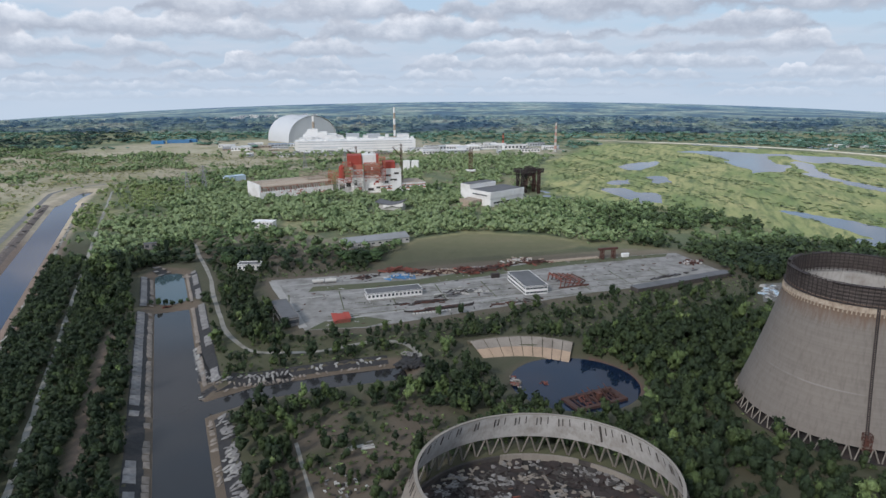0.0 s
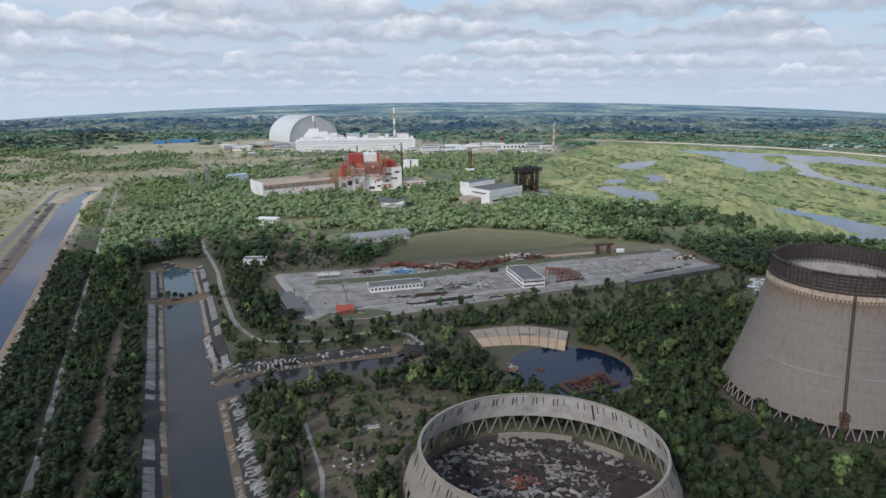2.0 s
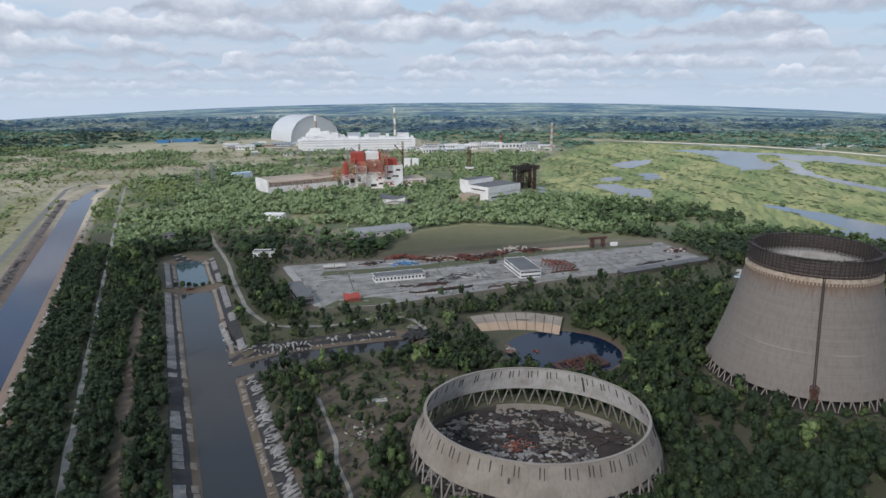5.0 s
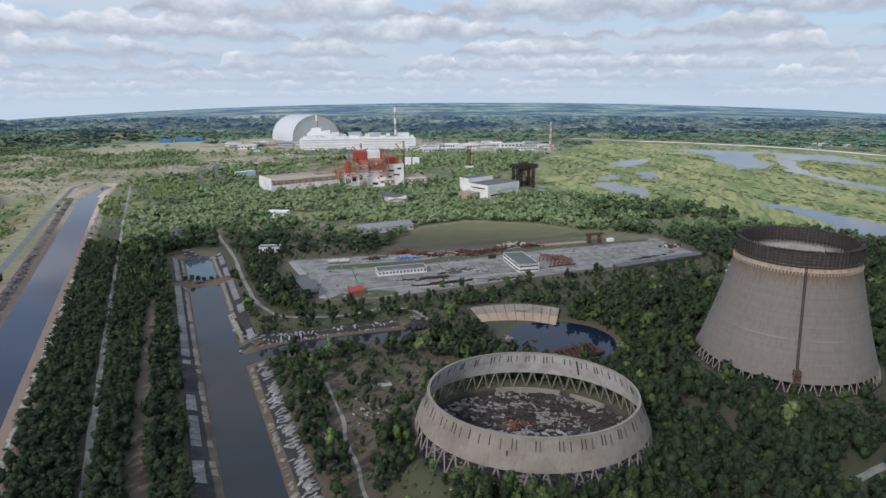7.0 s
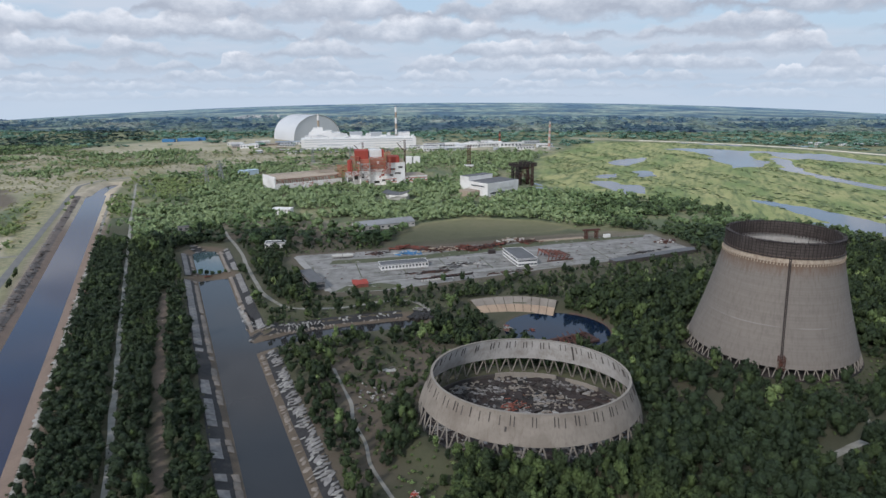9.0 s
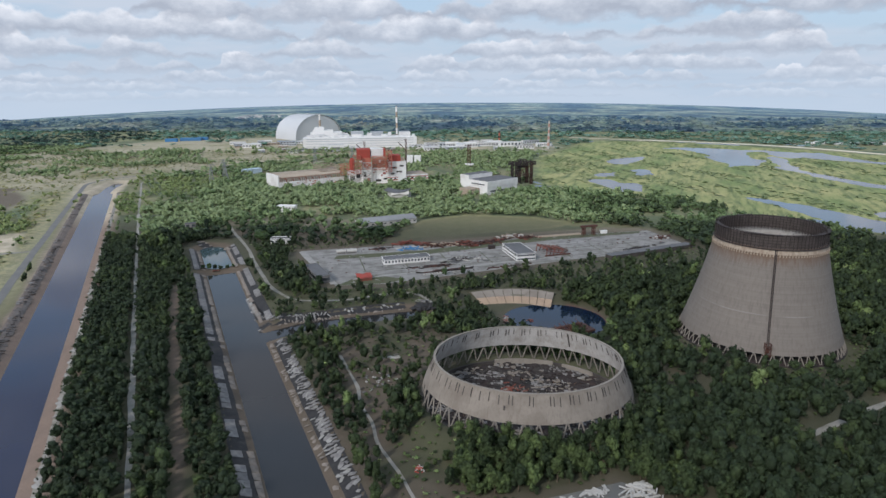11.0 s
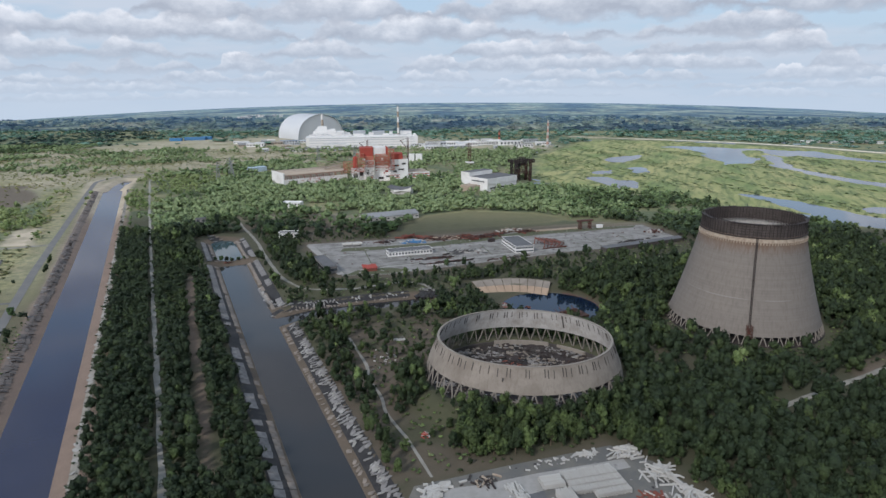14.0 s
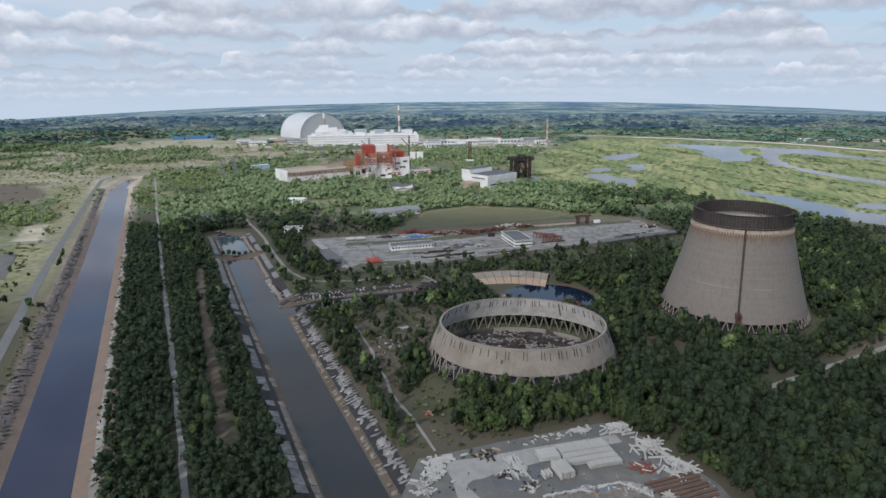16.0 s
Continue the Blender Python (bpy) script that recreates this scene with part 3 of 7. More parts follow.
def build_ground():
    me, x, y = grid_mesh("ground", GX, GY)
    s, g, b = cover_of(x, y)
    col = np.stack([s, g, b, np.ones_like(s)], -1)
    me.color_attributes.new("cover", "FLOAT_COLOR", "POINT").data.foreach_set("color", col.astype(np.float32).ravel())
    bare = soft(inside(x, y, BROWN) + (fractal(x, y, 30, 3) - 0.5) * 12, 8)
    # dry marks the distant and western ground whose colours are painted as sunlit.
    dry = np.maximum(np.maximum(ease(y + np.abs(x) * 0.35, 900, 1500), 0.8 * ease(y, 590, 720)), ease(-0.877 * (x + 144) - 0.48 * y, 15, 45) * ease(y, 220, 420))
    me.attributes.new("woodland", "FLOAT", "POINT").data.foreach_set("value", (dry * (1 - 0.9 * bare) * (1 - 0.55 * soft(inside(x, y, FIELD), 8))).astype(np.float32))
    me.attributes.new("pale_bank", "FLOAT", "POINT").data.foreach_set("value", np.maximum(np.maximum(1 - soft(line_distance(x, y, LONG_CANAL) - 34, 6), 0.6 * (1 - soft(line_distance(x, y, DIRT) - 5, 2))), 0.5 * (1 - soft(line_distance(x, y, [(190, 216), (232, 243), (330, 300)]) - 14, 4))).astype(np.float32))
    me.materials.append(M_GROUND)
    me.polygons.foreach_set("use_smooth", [True] * len(me.polygons))
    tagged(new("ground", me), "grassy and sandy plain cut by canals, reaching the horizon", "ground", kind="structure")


def strip(pts, half, z, lift=0.0, wobble=0.0, step=6.0):
    """A ribbon along a line, at a fixed height or laid over the ground."""
    dense = []
    for (ax, ay), (bx, by) in zip(pts[:-1], pts[1:]):
        k = max(1, int(math.hypot(bx - ax, by - ay) / step))
        dense += [(ax + (bx - ax) * i / k, ay + (by - ay) * i / k) for i in range(k)]
    dense.append(pts[-1])
    d = np.array(dense)
    for _ in range(4 if wobble >= 0 else 0):
        d[1:-1] = (d[:-2] + 2 * d[1:-1] + d[2:]) / 4
    t = np.gradient(d, axis=0)
    t /= np.linalg.norm(t, axis=1)[:, None]
    nrm = np.stack([-t[:, 1], t[:, 0]], 1)
    cols = []
    for o in (-1, -0.33, 0.33, 1):
        wob = 1 + wobble * (vnoise(d[:, 0] + o * 50, d[:, 1], 14, 3) - 0.5)
        p = d + nrm * (half * o * wob)[:, None]
        h = height(p[:, 0], p[:, 1]) + lift if z is None else np.full(len(p), z)
        cols.append(np.column_stack([p, h]))
    vs = np.stack(cols, 1).reshape(-1, 3)
    s = Shape()
    s.v = [tuple(p) for p in vs]
    s.f = [(4 * i + c, 4 * i + c + 1, 4 * i + c + 5, 4 * i + c + 4) for i in range(len(d) - 1) for c in range(3)]
    return s


build_ground()


def distance_material():
    """Belts of wood between pale fields, blue haze painted on as a growing glow."""
    m, n, b = material("hazy_distant_woods", 1.0)
    s = n("ShaderNodeSeparateXYZ", {"Vector": n("ShaderNodeTexCoord").outputs["Object"]})
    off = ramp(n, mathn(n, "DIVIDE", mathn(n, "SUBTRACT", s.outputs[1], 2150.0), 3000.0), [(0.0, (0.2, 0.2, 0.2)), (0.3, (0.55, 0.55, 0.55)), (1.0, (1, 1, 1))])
    belts = noise_of(n, 0.0034, 8, 0.6, squash=(0.8, 1.0, 1.0))
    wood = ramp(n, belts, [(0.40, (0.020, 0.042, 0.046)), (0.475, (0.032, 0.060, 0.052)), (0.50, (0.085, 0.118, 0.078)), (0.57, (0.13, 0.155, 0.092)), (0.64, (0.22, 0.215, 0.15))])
    clump = ramp(n, noise_of(n, 0.022, 6, 0.68, squash=(1.0, 0.5, 1.0)), [(0.36, (0.45, 0.45, 0.5)), (0.5, (1, 1, 1)), (0.64, (1.7, 1.65, 1.5))])
    wood = mixc(n, 1.0, wood, clump, "MULTIPLY")
    # Emission stands for hazy air and strengthens towards the horizon.
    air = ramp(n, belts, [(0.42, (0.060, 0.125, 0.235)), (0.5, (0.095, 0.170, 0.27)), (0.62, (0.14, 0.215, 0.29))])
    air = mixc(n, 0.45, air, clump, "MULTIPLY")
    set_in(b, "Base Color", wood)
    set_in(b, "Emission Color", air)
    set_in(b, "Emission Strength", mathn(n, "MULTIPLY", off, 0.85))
    return m


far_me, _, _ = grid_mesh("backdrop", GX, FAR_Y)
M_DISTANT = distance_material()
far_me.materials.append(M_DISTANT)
tagged(new("backdrop", far_me), "wooded plain with blue haze painted in towards the horizon", "backdrop", kind="structure")
single("water_canal_long", strip(LONG_CANAL + TAIL[1:] + [(-651, 975)], 17, -4.0), M_WATER, "still dark blue water of a long straight canal", "water", kind="structure")
single("water_canal_short", strip(SHORT_CANAL, 15, -4.0), M_MURKY, "still murky water of an intake canal", "water", kind="structure")
single("water_basin", strip([(-250, 457), (-258, 472), (-290, 530), (-297, 545)], 15, -3.996), M_BASIN, "still pool behind an earth dam", "water", kind="structure")
single("water_branch", strip([(-150, 300), (-132, 322), (-90, 341), (-52, 354)], 11, -3.992), M_MURKY, "narrow side canal full of dark water", "water", kind="structure")
single("water_pond", Shape().add([(POND[0] + 41 * math.cos(a * math.pi / 24), POND[1] + 38 * math.sin(a * math.pi / 24), -4.0) for a in range(48)], [tuple(range(48))]), M_POND, "round dark pond reflecting the sky", "water", kind="structure")
single("water_marsh", Shape().add([(30, 500, -0.25), (1600, 500, -0.25), (1600, 1860, -0.25), (30, 1860, -0.25)], [(0, 1, 2, 3)]), M_WETW, "shallow open water between beds of reed", "water", kind="structure")
single("road", strip(ROAD, 3.4, None, 0.12), M_LANE, "worn grey asphalt road beside the canal", "road", kind="structure")
single("road_track", strip(TRACK, 1.5, None, 0.12, wobble=0.9), M_TRACK, "pale gravel track through the trees", "track", kind="structure")
single("road_loop", strip(LOOP, 1.6, None, 0.12, wobble=0.5), M_GRAVEL, "pale curving service road", "road", kind="structure")
single("pavement_yard", Shape().slab(YARD, -0.8, 0.14), M_PAD, "cracked concrete storage yard", "yard", kind="structure")
single("pavement_store", Shape().slab(STORE, -0.8, 0.12), M_ROAD, "grey paved storage ground", "yard", kind="structure")
single("road_path", strip([(-92, 268), (-84, 251), (-79, 240), (-71, 225), (-68, 208), (-57, 190), (-52, 172), (-41, 155), (-34, 141), (-23, 119)], 0.8, None, 0.14, wobble=1.1, step=4.0), M_GRAVEL, "pale footpath along the canal trees", "path", kind="structure")
single("road_path", strip([(150, 190), (162, 198), (197, 220), (232, 243), (330, 300)], 1.9, None, 0.14, wobble=0.6), M_GRAVEL, "pale track past the tall tower", "path", kind="structure")
single("road_path", strip([(189, 246), (190, 232), (187, 216)], 1.2, None, 0.15, wobble=0.3), M_GRAVEL, "narrow pale footpath", "path", kind="structure")
single("road_path", strip([(-86, 387), (-64, 396), (-50, 385), (-42, 360)], 1.8, None, 0.13, wobble=0.3), M_GRAVEL, "overgrown end of the service road", "path", kind="structure")
single("road_sand", strip(SAND_LINE[1:], 11.0, None, 0.5, wobble=0.5, step=20), M_SANDR, "pale sandy causeway beyond the marsh", "road", kind="structure")
single("road_side", strip([(-560, 452), (-515, 473), (-463, 497)], 3.0, None, 0.10), M_GRAVEL, "pale side road to the canal road", "road", kind="structure")
single("road_side", strip([(-440, 296), (-389, 315), (-366, 320)], 2.5, None, 0.10), M_ROAD, "short grey side road", "road", kind="structure")
single("pavement_parking", Shape().slab([(-520, 425), (-470, 438), (-418, 357), (-470, 335)], -0.6, 0.4), M_ROAD, "dark grey parking yard", "yard", kind="structure")
M_GRASS = weathered("yard_grass", (0.07, 0.08, 0.035), (0.12, 0.10, 0.06), 0.7, 0.12, streak=False, grain=0.8)
single("ground_verge", Shape().slab([(-150, 487), (-70, 508), (10, 548), (60, 575), (165, 615), (170, 626), (50, 590), (0, 564), (-70, 524), (-150, 500)], 0.0, 0.19), M_GRASS, "strip of rough grass across the yard", "grass", kind="structure")
single("ground_verge", Shape().slab([(-127, 407), (-88, 415), (-72, 428), (-100, 437), (-119, 424)], 0.0, 0.19), M_GRASS, "patch of rough grass at the yard corner", "grass", kind="structure")
bend = [(-2 - 5.5 * math.sin(k * 0.2618), 99 - 5.5 + 5.5 * math.cos(k * 0.2618)) for k in range(7)]
single("pavement_lane", Shape().slab([(-18, 107), (-14, 98), (-11, 86), (-10, 66), (1, 66), (0, 84)] + bend[::-1] + [(6, 104.5), (22, 112), (44, 124.5), (63, 132), (61, 138.5), (20, 124), (-2, 115), (-14, 112)], 0.0, 0.16), M_PALEPAD, "pale worn concrete lane", "lane", kind="structure")
for k, (line, half) in enumerate((([(-189, 512), (-158, 458), (-131, 410)], 3.2), ([(-176, 500), (-120, 521), (-60, 545), (10, 573)], 1.2), ([(-152, 470), (-100, 492), (-50, 512), (20, 541), (100, 572)], 1.6), ([(-118, 424), (-60, 452), (0, 480), (70, 512)], 1.4))):
    single("pavement_lane", strip(line, half, 0.2 + 0.004 * k, wobble=0.3), M_PALEPAD, "pale concrete lane across the storage yard", "lane", kind="structure")
weeds = Shape()
for k in range(9):   # weeds in the joints of the yard slabs
    u = -150 + k * 38
    weeds.add([(u, 425 + u * 0.31 + 58, 0.21), (u + 0.9, 425 + u * 0.31 + 58, 0.21), (u - 13, 425 + u * 0.31 + 100, 0.21), (u - 14, 425 + u * 0.31 + 100, 0.21)], [(0, 1, 2, 3)])
for k in range(4):
    weeds.add([(-120 + k * 4, 432 + k * 14, 0.205), (150 + k * 2, 524 + k * 16, 0.205), (150 + k * 2, 525 + k * 16, 0.205), (-120 + k * 4, 433 + k * 14, 0.205)], [(0, 1, 2, 3)])
single("ground_weeds", weeds, M_GRASS, "lines of weeds in the joints of the yard", "weeds", kind="structure")


# ---------------------------------------------------------------- cooling towers
def frame_tower(s, x0, y0, x1, y1, z0, z1, levels, w):
    cs = [(x0, y0), (x1, y0), (x1, y1), (x0, y1)]
    for c in cs:
        s.beam((*c, z0), (*c, z1), w)
    for k in range(levels + 1):
        z = z0 + (z1 - z0) * k / levels
        for p, q in zip(cs, cs[1:] + cs[:1]):
            s.beam((*p, z), (*q, z), w * 0.8)
            if k < levels:
                s.beam((*p, z), (*q, z + (z1 - z0) / levels), w * 0.5)
                s.beam((*q, z), (*p, z + (z1 - z0) / levels), w * 0.5)
    return s


def v_legs(parent, count, z0, z1, r0, r1, width, mat):
    """Pairs of slanting columns in a ring."""
    one = Shape().beam((0, 0, 0), (0, 0, 1), 1.0).mesh("leg", mat)
    for i in range(count):
        for s in (-1, 1):
            a0 = 2 * math.pi * (i + 0.5) / count
            a1 = a0 + s * math.pi / count * 0.92
            p, q = Vector((r0 * math.cos(a0 + s * 0.006), r0 * math.sin(a0 + s * 0.006), z0)), Vector((r1 * math.cos(a1), r1 * math.sin(a1), z1))
            m = Matrix.Translation(p) @ (q - p).to_track_quat("Z", "X").to_matrix().to_4x4() @ Matrix.Diagonal((width, width, (q - p).length, 1))
            part("leg", one, mat, parent, at=m)


M_FLOOR = weathered("wet_basin_floor", (0.022, 0.019, 0.018), (0.075, 0.045, 0.036), 0.8, 0.12, rough=0.95, streak=False)
M_LEG = weathered("leg_concrete", (0.23, 0.205, 0.175), (0.13, 0.11, 0.09), 0.6, 0.3)


def build_ring():
    t = thing("cooling_tower_ring", "low ring of bare concrete shell on slanting columns, barely begun", "cooling tower", *RING, RING_Z)
    t.scale = (1, RING_DEEP, 1)
    zb, zt, rb, rt = 8.8, 21.8, 53.1, 48.0
    prof = [(rb - (rb - rt) * k / 6, zb + (zt - zb) * k / 6) for k in range(7)]
    prof = prof + [(r - 0.75, z) for r, z in reversed(prof)]
    part("shell", Shape().spun(prof, 144, closed=True), M_CONCI, t)
    part("lip", Shape().spun([(rt - 1.0, zt), (rt + 0.2, zt), (rt + 0.2, zt + 0.3), (rt - 1.0, zt + 0.3)], 144, closed=True), M_CONC, t, "rust-stained lip")
    v_legs(t, 50, -0.3, zb + 0.2, 55.0, rb - 0.35, 0.62, M_LEG)
    slot_out = Shape().box(-0.2, -0.14, -2.5, 0.2, 0.14, 1.9).mesh("slot", M_SOOT)
    tilt = math.degrees(math.atan2(rb - rt, zt - zb))
    for i in range(132):
        if (i * 7) % 11 in (3, 8):
            continue
        a = 2 * math.pi * (i // 2 + (0.30 if i % 2 else 0.66)) / 66
        for r, off in ((rt + (rb - rt) * 0.24, 0.0), (rt + (rb - rt) * 0.24 - 0.75, 0.0)):
            m = pose(r * math.cos(a), r * math.sin(a), zt - 3.1 + 0.35 * ((i * 5) % 4 - 1.5), 0, 0, math.degrees(a) - 90) @ pose(0, 0, 0, tilt)
            part("slot", slot_out, M_SOOT, t, at=m)
    part("basin_floor", Shape().spun([(0.01, -2.75), (52.6, -2.75), (53.0, -4.0)], 72), M_FLOOR, t, "wet black floor strewn with rubble")
    part("basin_curb", Shape().spun([(52.6, -3.6), (52.6, -0.9), (53.8, -0.9), (53.8, -3.6)], 120, closed=True), M_SOOT, t, "blackened concrete curb round the basin")
    part("basin_wall", Shape().spun([(51.4, -2.8), (51.4, 0.2), (52.5, 0.2), (52.5, -2.8)], 40, closed=True, a0=radians(70), a1=radians(108)), M_CONC, t, "pale low concrete wall")
    part("basin_wall", Shape().spun([(51.6, -2.8), (51.6, -0.4), (52.5, -0.4), (52.5, -2.8)], 16, closed=True, a0=radians(42), a1=radians(64)), M_CONC, t, "pale low concrete wall")
    rng = random.Random(5)
    slabs = []
    for k in range(16):   # broken plates of many sizes
        m, size = rng.randint(4, 6), rng.choice((0.9, 1.3, 1.9, 2.7, 4.2))
        turns = [6.283 * (i + rng.uniform(-0.38, 0.38)) / m for i in range(m)]
        poly = [(size * rng.uniform(0.45, 1.3) * math.cos(q), size * rng.uniform(0.25, 0.9) * math.sin(q)) for q in turns]
        slabs.append(Shape().slab(poly, -0.15, 0.15).mesh("slab", (M_SLAB, M_SOOT, M_LIGHT, M_SOOT, M_SLAB, M_DARK, M_CONCI, M_DARK)[k % 8]))
    slabs += [Shape().turned(0, 0, 0, 4.4, 0.5, 0.4).mesh("slab", M_SLAB), Shape().turned(0, 0, 0, 3.0, 0.4, 0.4).mesh("slab", M_TIMBER)]
    for i in range(520):
        a, r = rng.uniform(0, 6.283), 50.5 * math.sqrt(rng.random())
        if vnoise(np.array([r * math.cos(a)]), np.array([r * math.sin(a)]), 11, 2)[0] < 0.42:
            continue
        part("slab", rng.choice(slabs), M_WPIPE, t, at=pose(r * math.cos(a), r * math.sin(a), -2.55 + rng.random() * 0.5, rng.uniform(-12, 12), rng.uniform(-12, 12), rng.uniform(0, 180)))
    for mat, lab, seed, count in ((M_SLAB, "grey broken concrete heaped over the floor", 71, 620), (M_CONCI, "pale broken concrete heaped over the floor", 72, 360), (M_SOOT, "blackened rubble heaped over the floor", 74, 500), (M_DARK, "charred broken boards heaped over the floor", 73, 300)):
        bits, gb, k = Shape(), random.Random(seed), 0
        while k < count:
            a, r = gb.uniform(0, 6.283), 51.0 * math.sqrt(gb.random())
            px, py = r * math.cos(a), r * math.sin(a)
            k += 0.2
            if vnoise(np.array([px * 0.7 + seed * 9]), np.array([py]), 9, seed % 6)[0] < 0.58:
                continue
            k += 0.8
            bits.turned(px, py, -2.6 + gb.random() * 0.5, gb.uniform(0.7, 3.6), gb.uniform(0.5, 2.0), gb.uniform(0.2, 0.7), gb.uniform(0, 180), gb.uniform(-14, 14), gb.uniform(-14, 14))
        tagged(part("rubble", bits, mat, t), lab, kind="stuff")
    for px, py, rx, ry in ((-27, 8, 9, 6), (6, 26, 11, 5), (24, -14, 8, 5), (-6, -24, 10, 4)):
        part("pool", Shape().slab([(px + rx * math.cos(q * 0.4488) * (1 + 0.25 * math.sin(q * 2.1 + px)), py + ry * math.sin(q * 0.4488)) for q in range(14)], -2.8, -2.66), M_MURKY, t, "dark standing pool")
    bar = Shape().box(-1.6, -0.2, -0.2, 1.6, 0.2, 0.2).mesh("scrap_bar", M_RUSTR)
    for i in range(30):
        part("scrap_bar", bar, M_RUSTR, t, at=pose(-7 + rng.gauss(0, 3), 12 + rng.gauss(0, 3), -2.4 + rng.random(), 0, rng.uniform(-25, 25), rng.uniform(0, 180)))
    inner = [(r - 0.765, z) for r, z in ((rb - (rb - rt) * k / 6, zb + (zt - zb) * k / 6) for k in range(7))]
    part("inner_face", Shape().spun(inner, 144), M_PALEIN, t, "pale inner face of the shell")
    for k, (deg, z0, z1, r) in enumerate(((59, zb + 2.5, zt - 1.0, 0.8), (-104, zb + 5.2, zb + 7.4, 0.0))):
        a, zm = radians(deg), (z0 + z1) / 2
        r0 = rb - (rb - rt) * (zm - zb) / (zt - zb) - r
        part("ladder" if k == 0 else "hatch", Shape().box(-0.45, -0.12, (z0 - z1) / 2, 0.45, 0.12, (z1 - z0) / 2), M_SOOT, t, at=pose(r0 * math.cos(a), r0 * math.sin(a), zm, 0, 0, deg - 90) @ pose(0, 0, 0, tilt))
    part("moat_water", Shape().spun([(44.0, -2.62), (52.3, -2.62)], 48, a0=radians(-106), a1=radians(-78)), M_WATER, t, "blue strip of standing water")
    return t


def tower_radius(z):
    k = (z - 6.0) / 61.0
    return 48.7 - 16.2 * (1.22 * k - 0.22 * k * k)


def build_tower():
    t = thing("cooling_tower", "tall unfinished concrete cooling tower with dark formwork round its rim", "cooling tower", *TOWER, 0.0)
    zs = [6.0 + 61.0 * k / 24 for k in range(25)]
    prof = [(tower_radius(z), z) for z in zs]
    prof = prof + [(r - 0.7, z) for r, z in reversed(prof)]
    part("shell", Shape().spun(prof, 180, closed=True), M_TOWER, t)
    v_legs(t, 60, -0.3, 6.2, 50.8, 48.4, 0.5, M_LEG)
    # Dark disc added to paint the shade inside the base, behind the legs.
    part("basin_floor", Shape().spun([(0.01, 0.6), (51.0, 0.6), (51.6, -0.8)], 72), M_FLOOR, t, "dark disc for the unlit inside behind the legs")
    part("inner_face", Shape().spun([(tower_radius(z) - 0.715, z) for z in np.linspace(20, 67, 12)], 120), M_PALEIN, t, "pale inner face of the shell")
    part("pour_band", Shape().spun([(tower_radius(z) + 0.10, z) for z in (63.6, 65.0, 66.4)], 180), M_CREAM, t, "fresh pale band of concrete")
    # formwork band
    part("formwork_skin", Shape().spun([(31.7, 67.0), (31.35, 75.0), (31.1, 75.0), (31.4, 67.0)], 120, closed=True), M_BOARD, t, "weathered grey-brown boards")
    for r, lab in ((32.6, "outer"), (30.4, "inner")):
        for k in range(6):
            z = 66.6 + k * 1.7
            part("rail", Shape().spun([(r - 0.13, z), (r + 0.13, z), (r + 0.13, z + 0.26), (r - 0.13, z + 0.26)], 120, closed=True), M_DARK, t)
        post = Shape().box(-0.16, -0.16, 0, 0.16, 0.16, 9.4).mesh("post", M_DARK)
        for i in range(88):
            a = 2 * math.pi * i / 88
            part("post", post, M_DARK, t, at=pose(r * math.cos(a), r * math.sin(a), 65.9, 0, 0, math.degrees(a)))
    rag = random.Random(17)
    for k in range(36):   # broken planks of the top walkway
        a0 = 2 * math.pi * k / 36
        if rag.random() < 0.8:
            z = 75.0 + rag.uniform(-0.35, 0.25)
            part("walkway", Shape().spun([(31.0, z), (33.0, z), (33.0, z + 0.25), (31.0, z + 0.25)], 4, closed=True, a0=a0, a1=a0 + 0.165), M_DARK, t)
    for k in range(70):
        a0, r = rag.uniform(0, 6.283), rag.choice((30.4, 32.6))
        part("post_stub", Shape().box(-0.14, -0.14, 75.2, 0.14, 0.14, 75.8 + rag.random() * 1.2), M_DARK, t, at=pose(r * math.cos(a0), r * math.sin(a0), 0, 0, 0, math.degrees(a0)))
    part("walkway", Shape().spun([(32.45, 66.4), (33.5, 66.4), (33.5, 66.65), (32.45, 66.65)], 120, closed=True), M_DARK, t)
    stub = Shape().box(-0.28, -0.3, -1.7, 0.28, 0.3, 0).mesh("stub", M_CREAM)
    for i in range(120):
        a = 2 * math.pi * i / 120
        part("stub", stub, M_CREAM, t, at=pose((tower_radius(63) + 0.2) * math.cos(a), (tower_radius(63) + 0.2) * math.sin(a), 64.0, 0, 0, math.degrees(a)))
    a = math.atan2(270.5 - TOWER[1], 164.5 - TOWER[0])
    lift = Shape()
    for s in (-0.45, 0.45):
        pts = [((tower_radius(z) + 0.5) * math.cos(a) - s * math.sin(a), (tower_radius(z) + 0.5) * math.sin(a) + s * math.cos(a), z) for z in np.linspace(7, 67, 16)]
        for p, q in zip(pts[:-1], pts[1:]):
            lift.beam(p, q, 0.42)
    for z in np.linspace(8, 66, 60):
        r = tower_radius(z) + 0.5
        lift.beam((r * math.cos(a) + 0.45 * math.sin(a), r * math.sin(a) - 0.45 * math.cos(a), z), (r * math.cos(a) - 0.45 * math.sin(a), r * math.sin(a) + 0.45 * math.cos(a), z), 0.3)
    part("hoist_rail", lift, M_DARK, t, "dark steel hoist rail running up the shell")
    r = tower_radius(10) + 1.2
    cab = frame_tower(Shape().turned(r * math.cos(a), r * math.sin(a), 8.6, 1.6, 1.8, 2.0, math.degrees(a)), r * math.cos(a) - 1.5, r * math.sin(a) - 1.5, r * math.cos(a) + 1.5, r * math.sin(a) + 1.5, 5.0, 13.0, 3, 0.25)
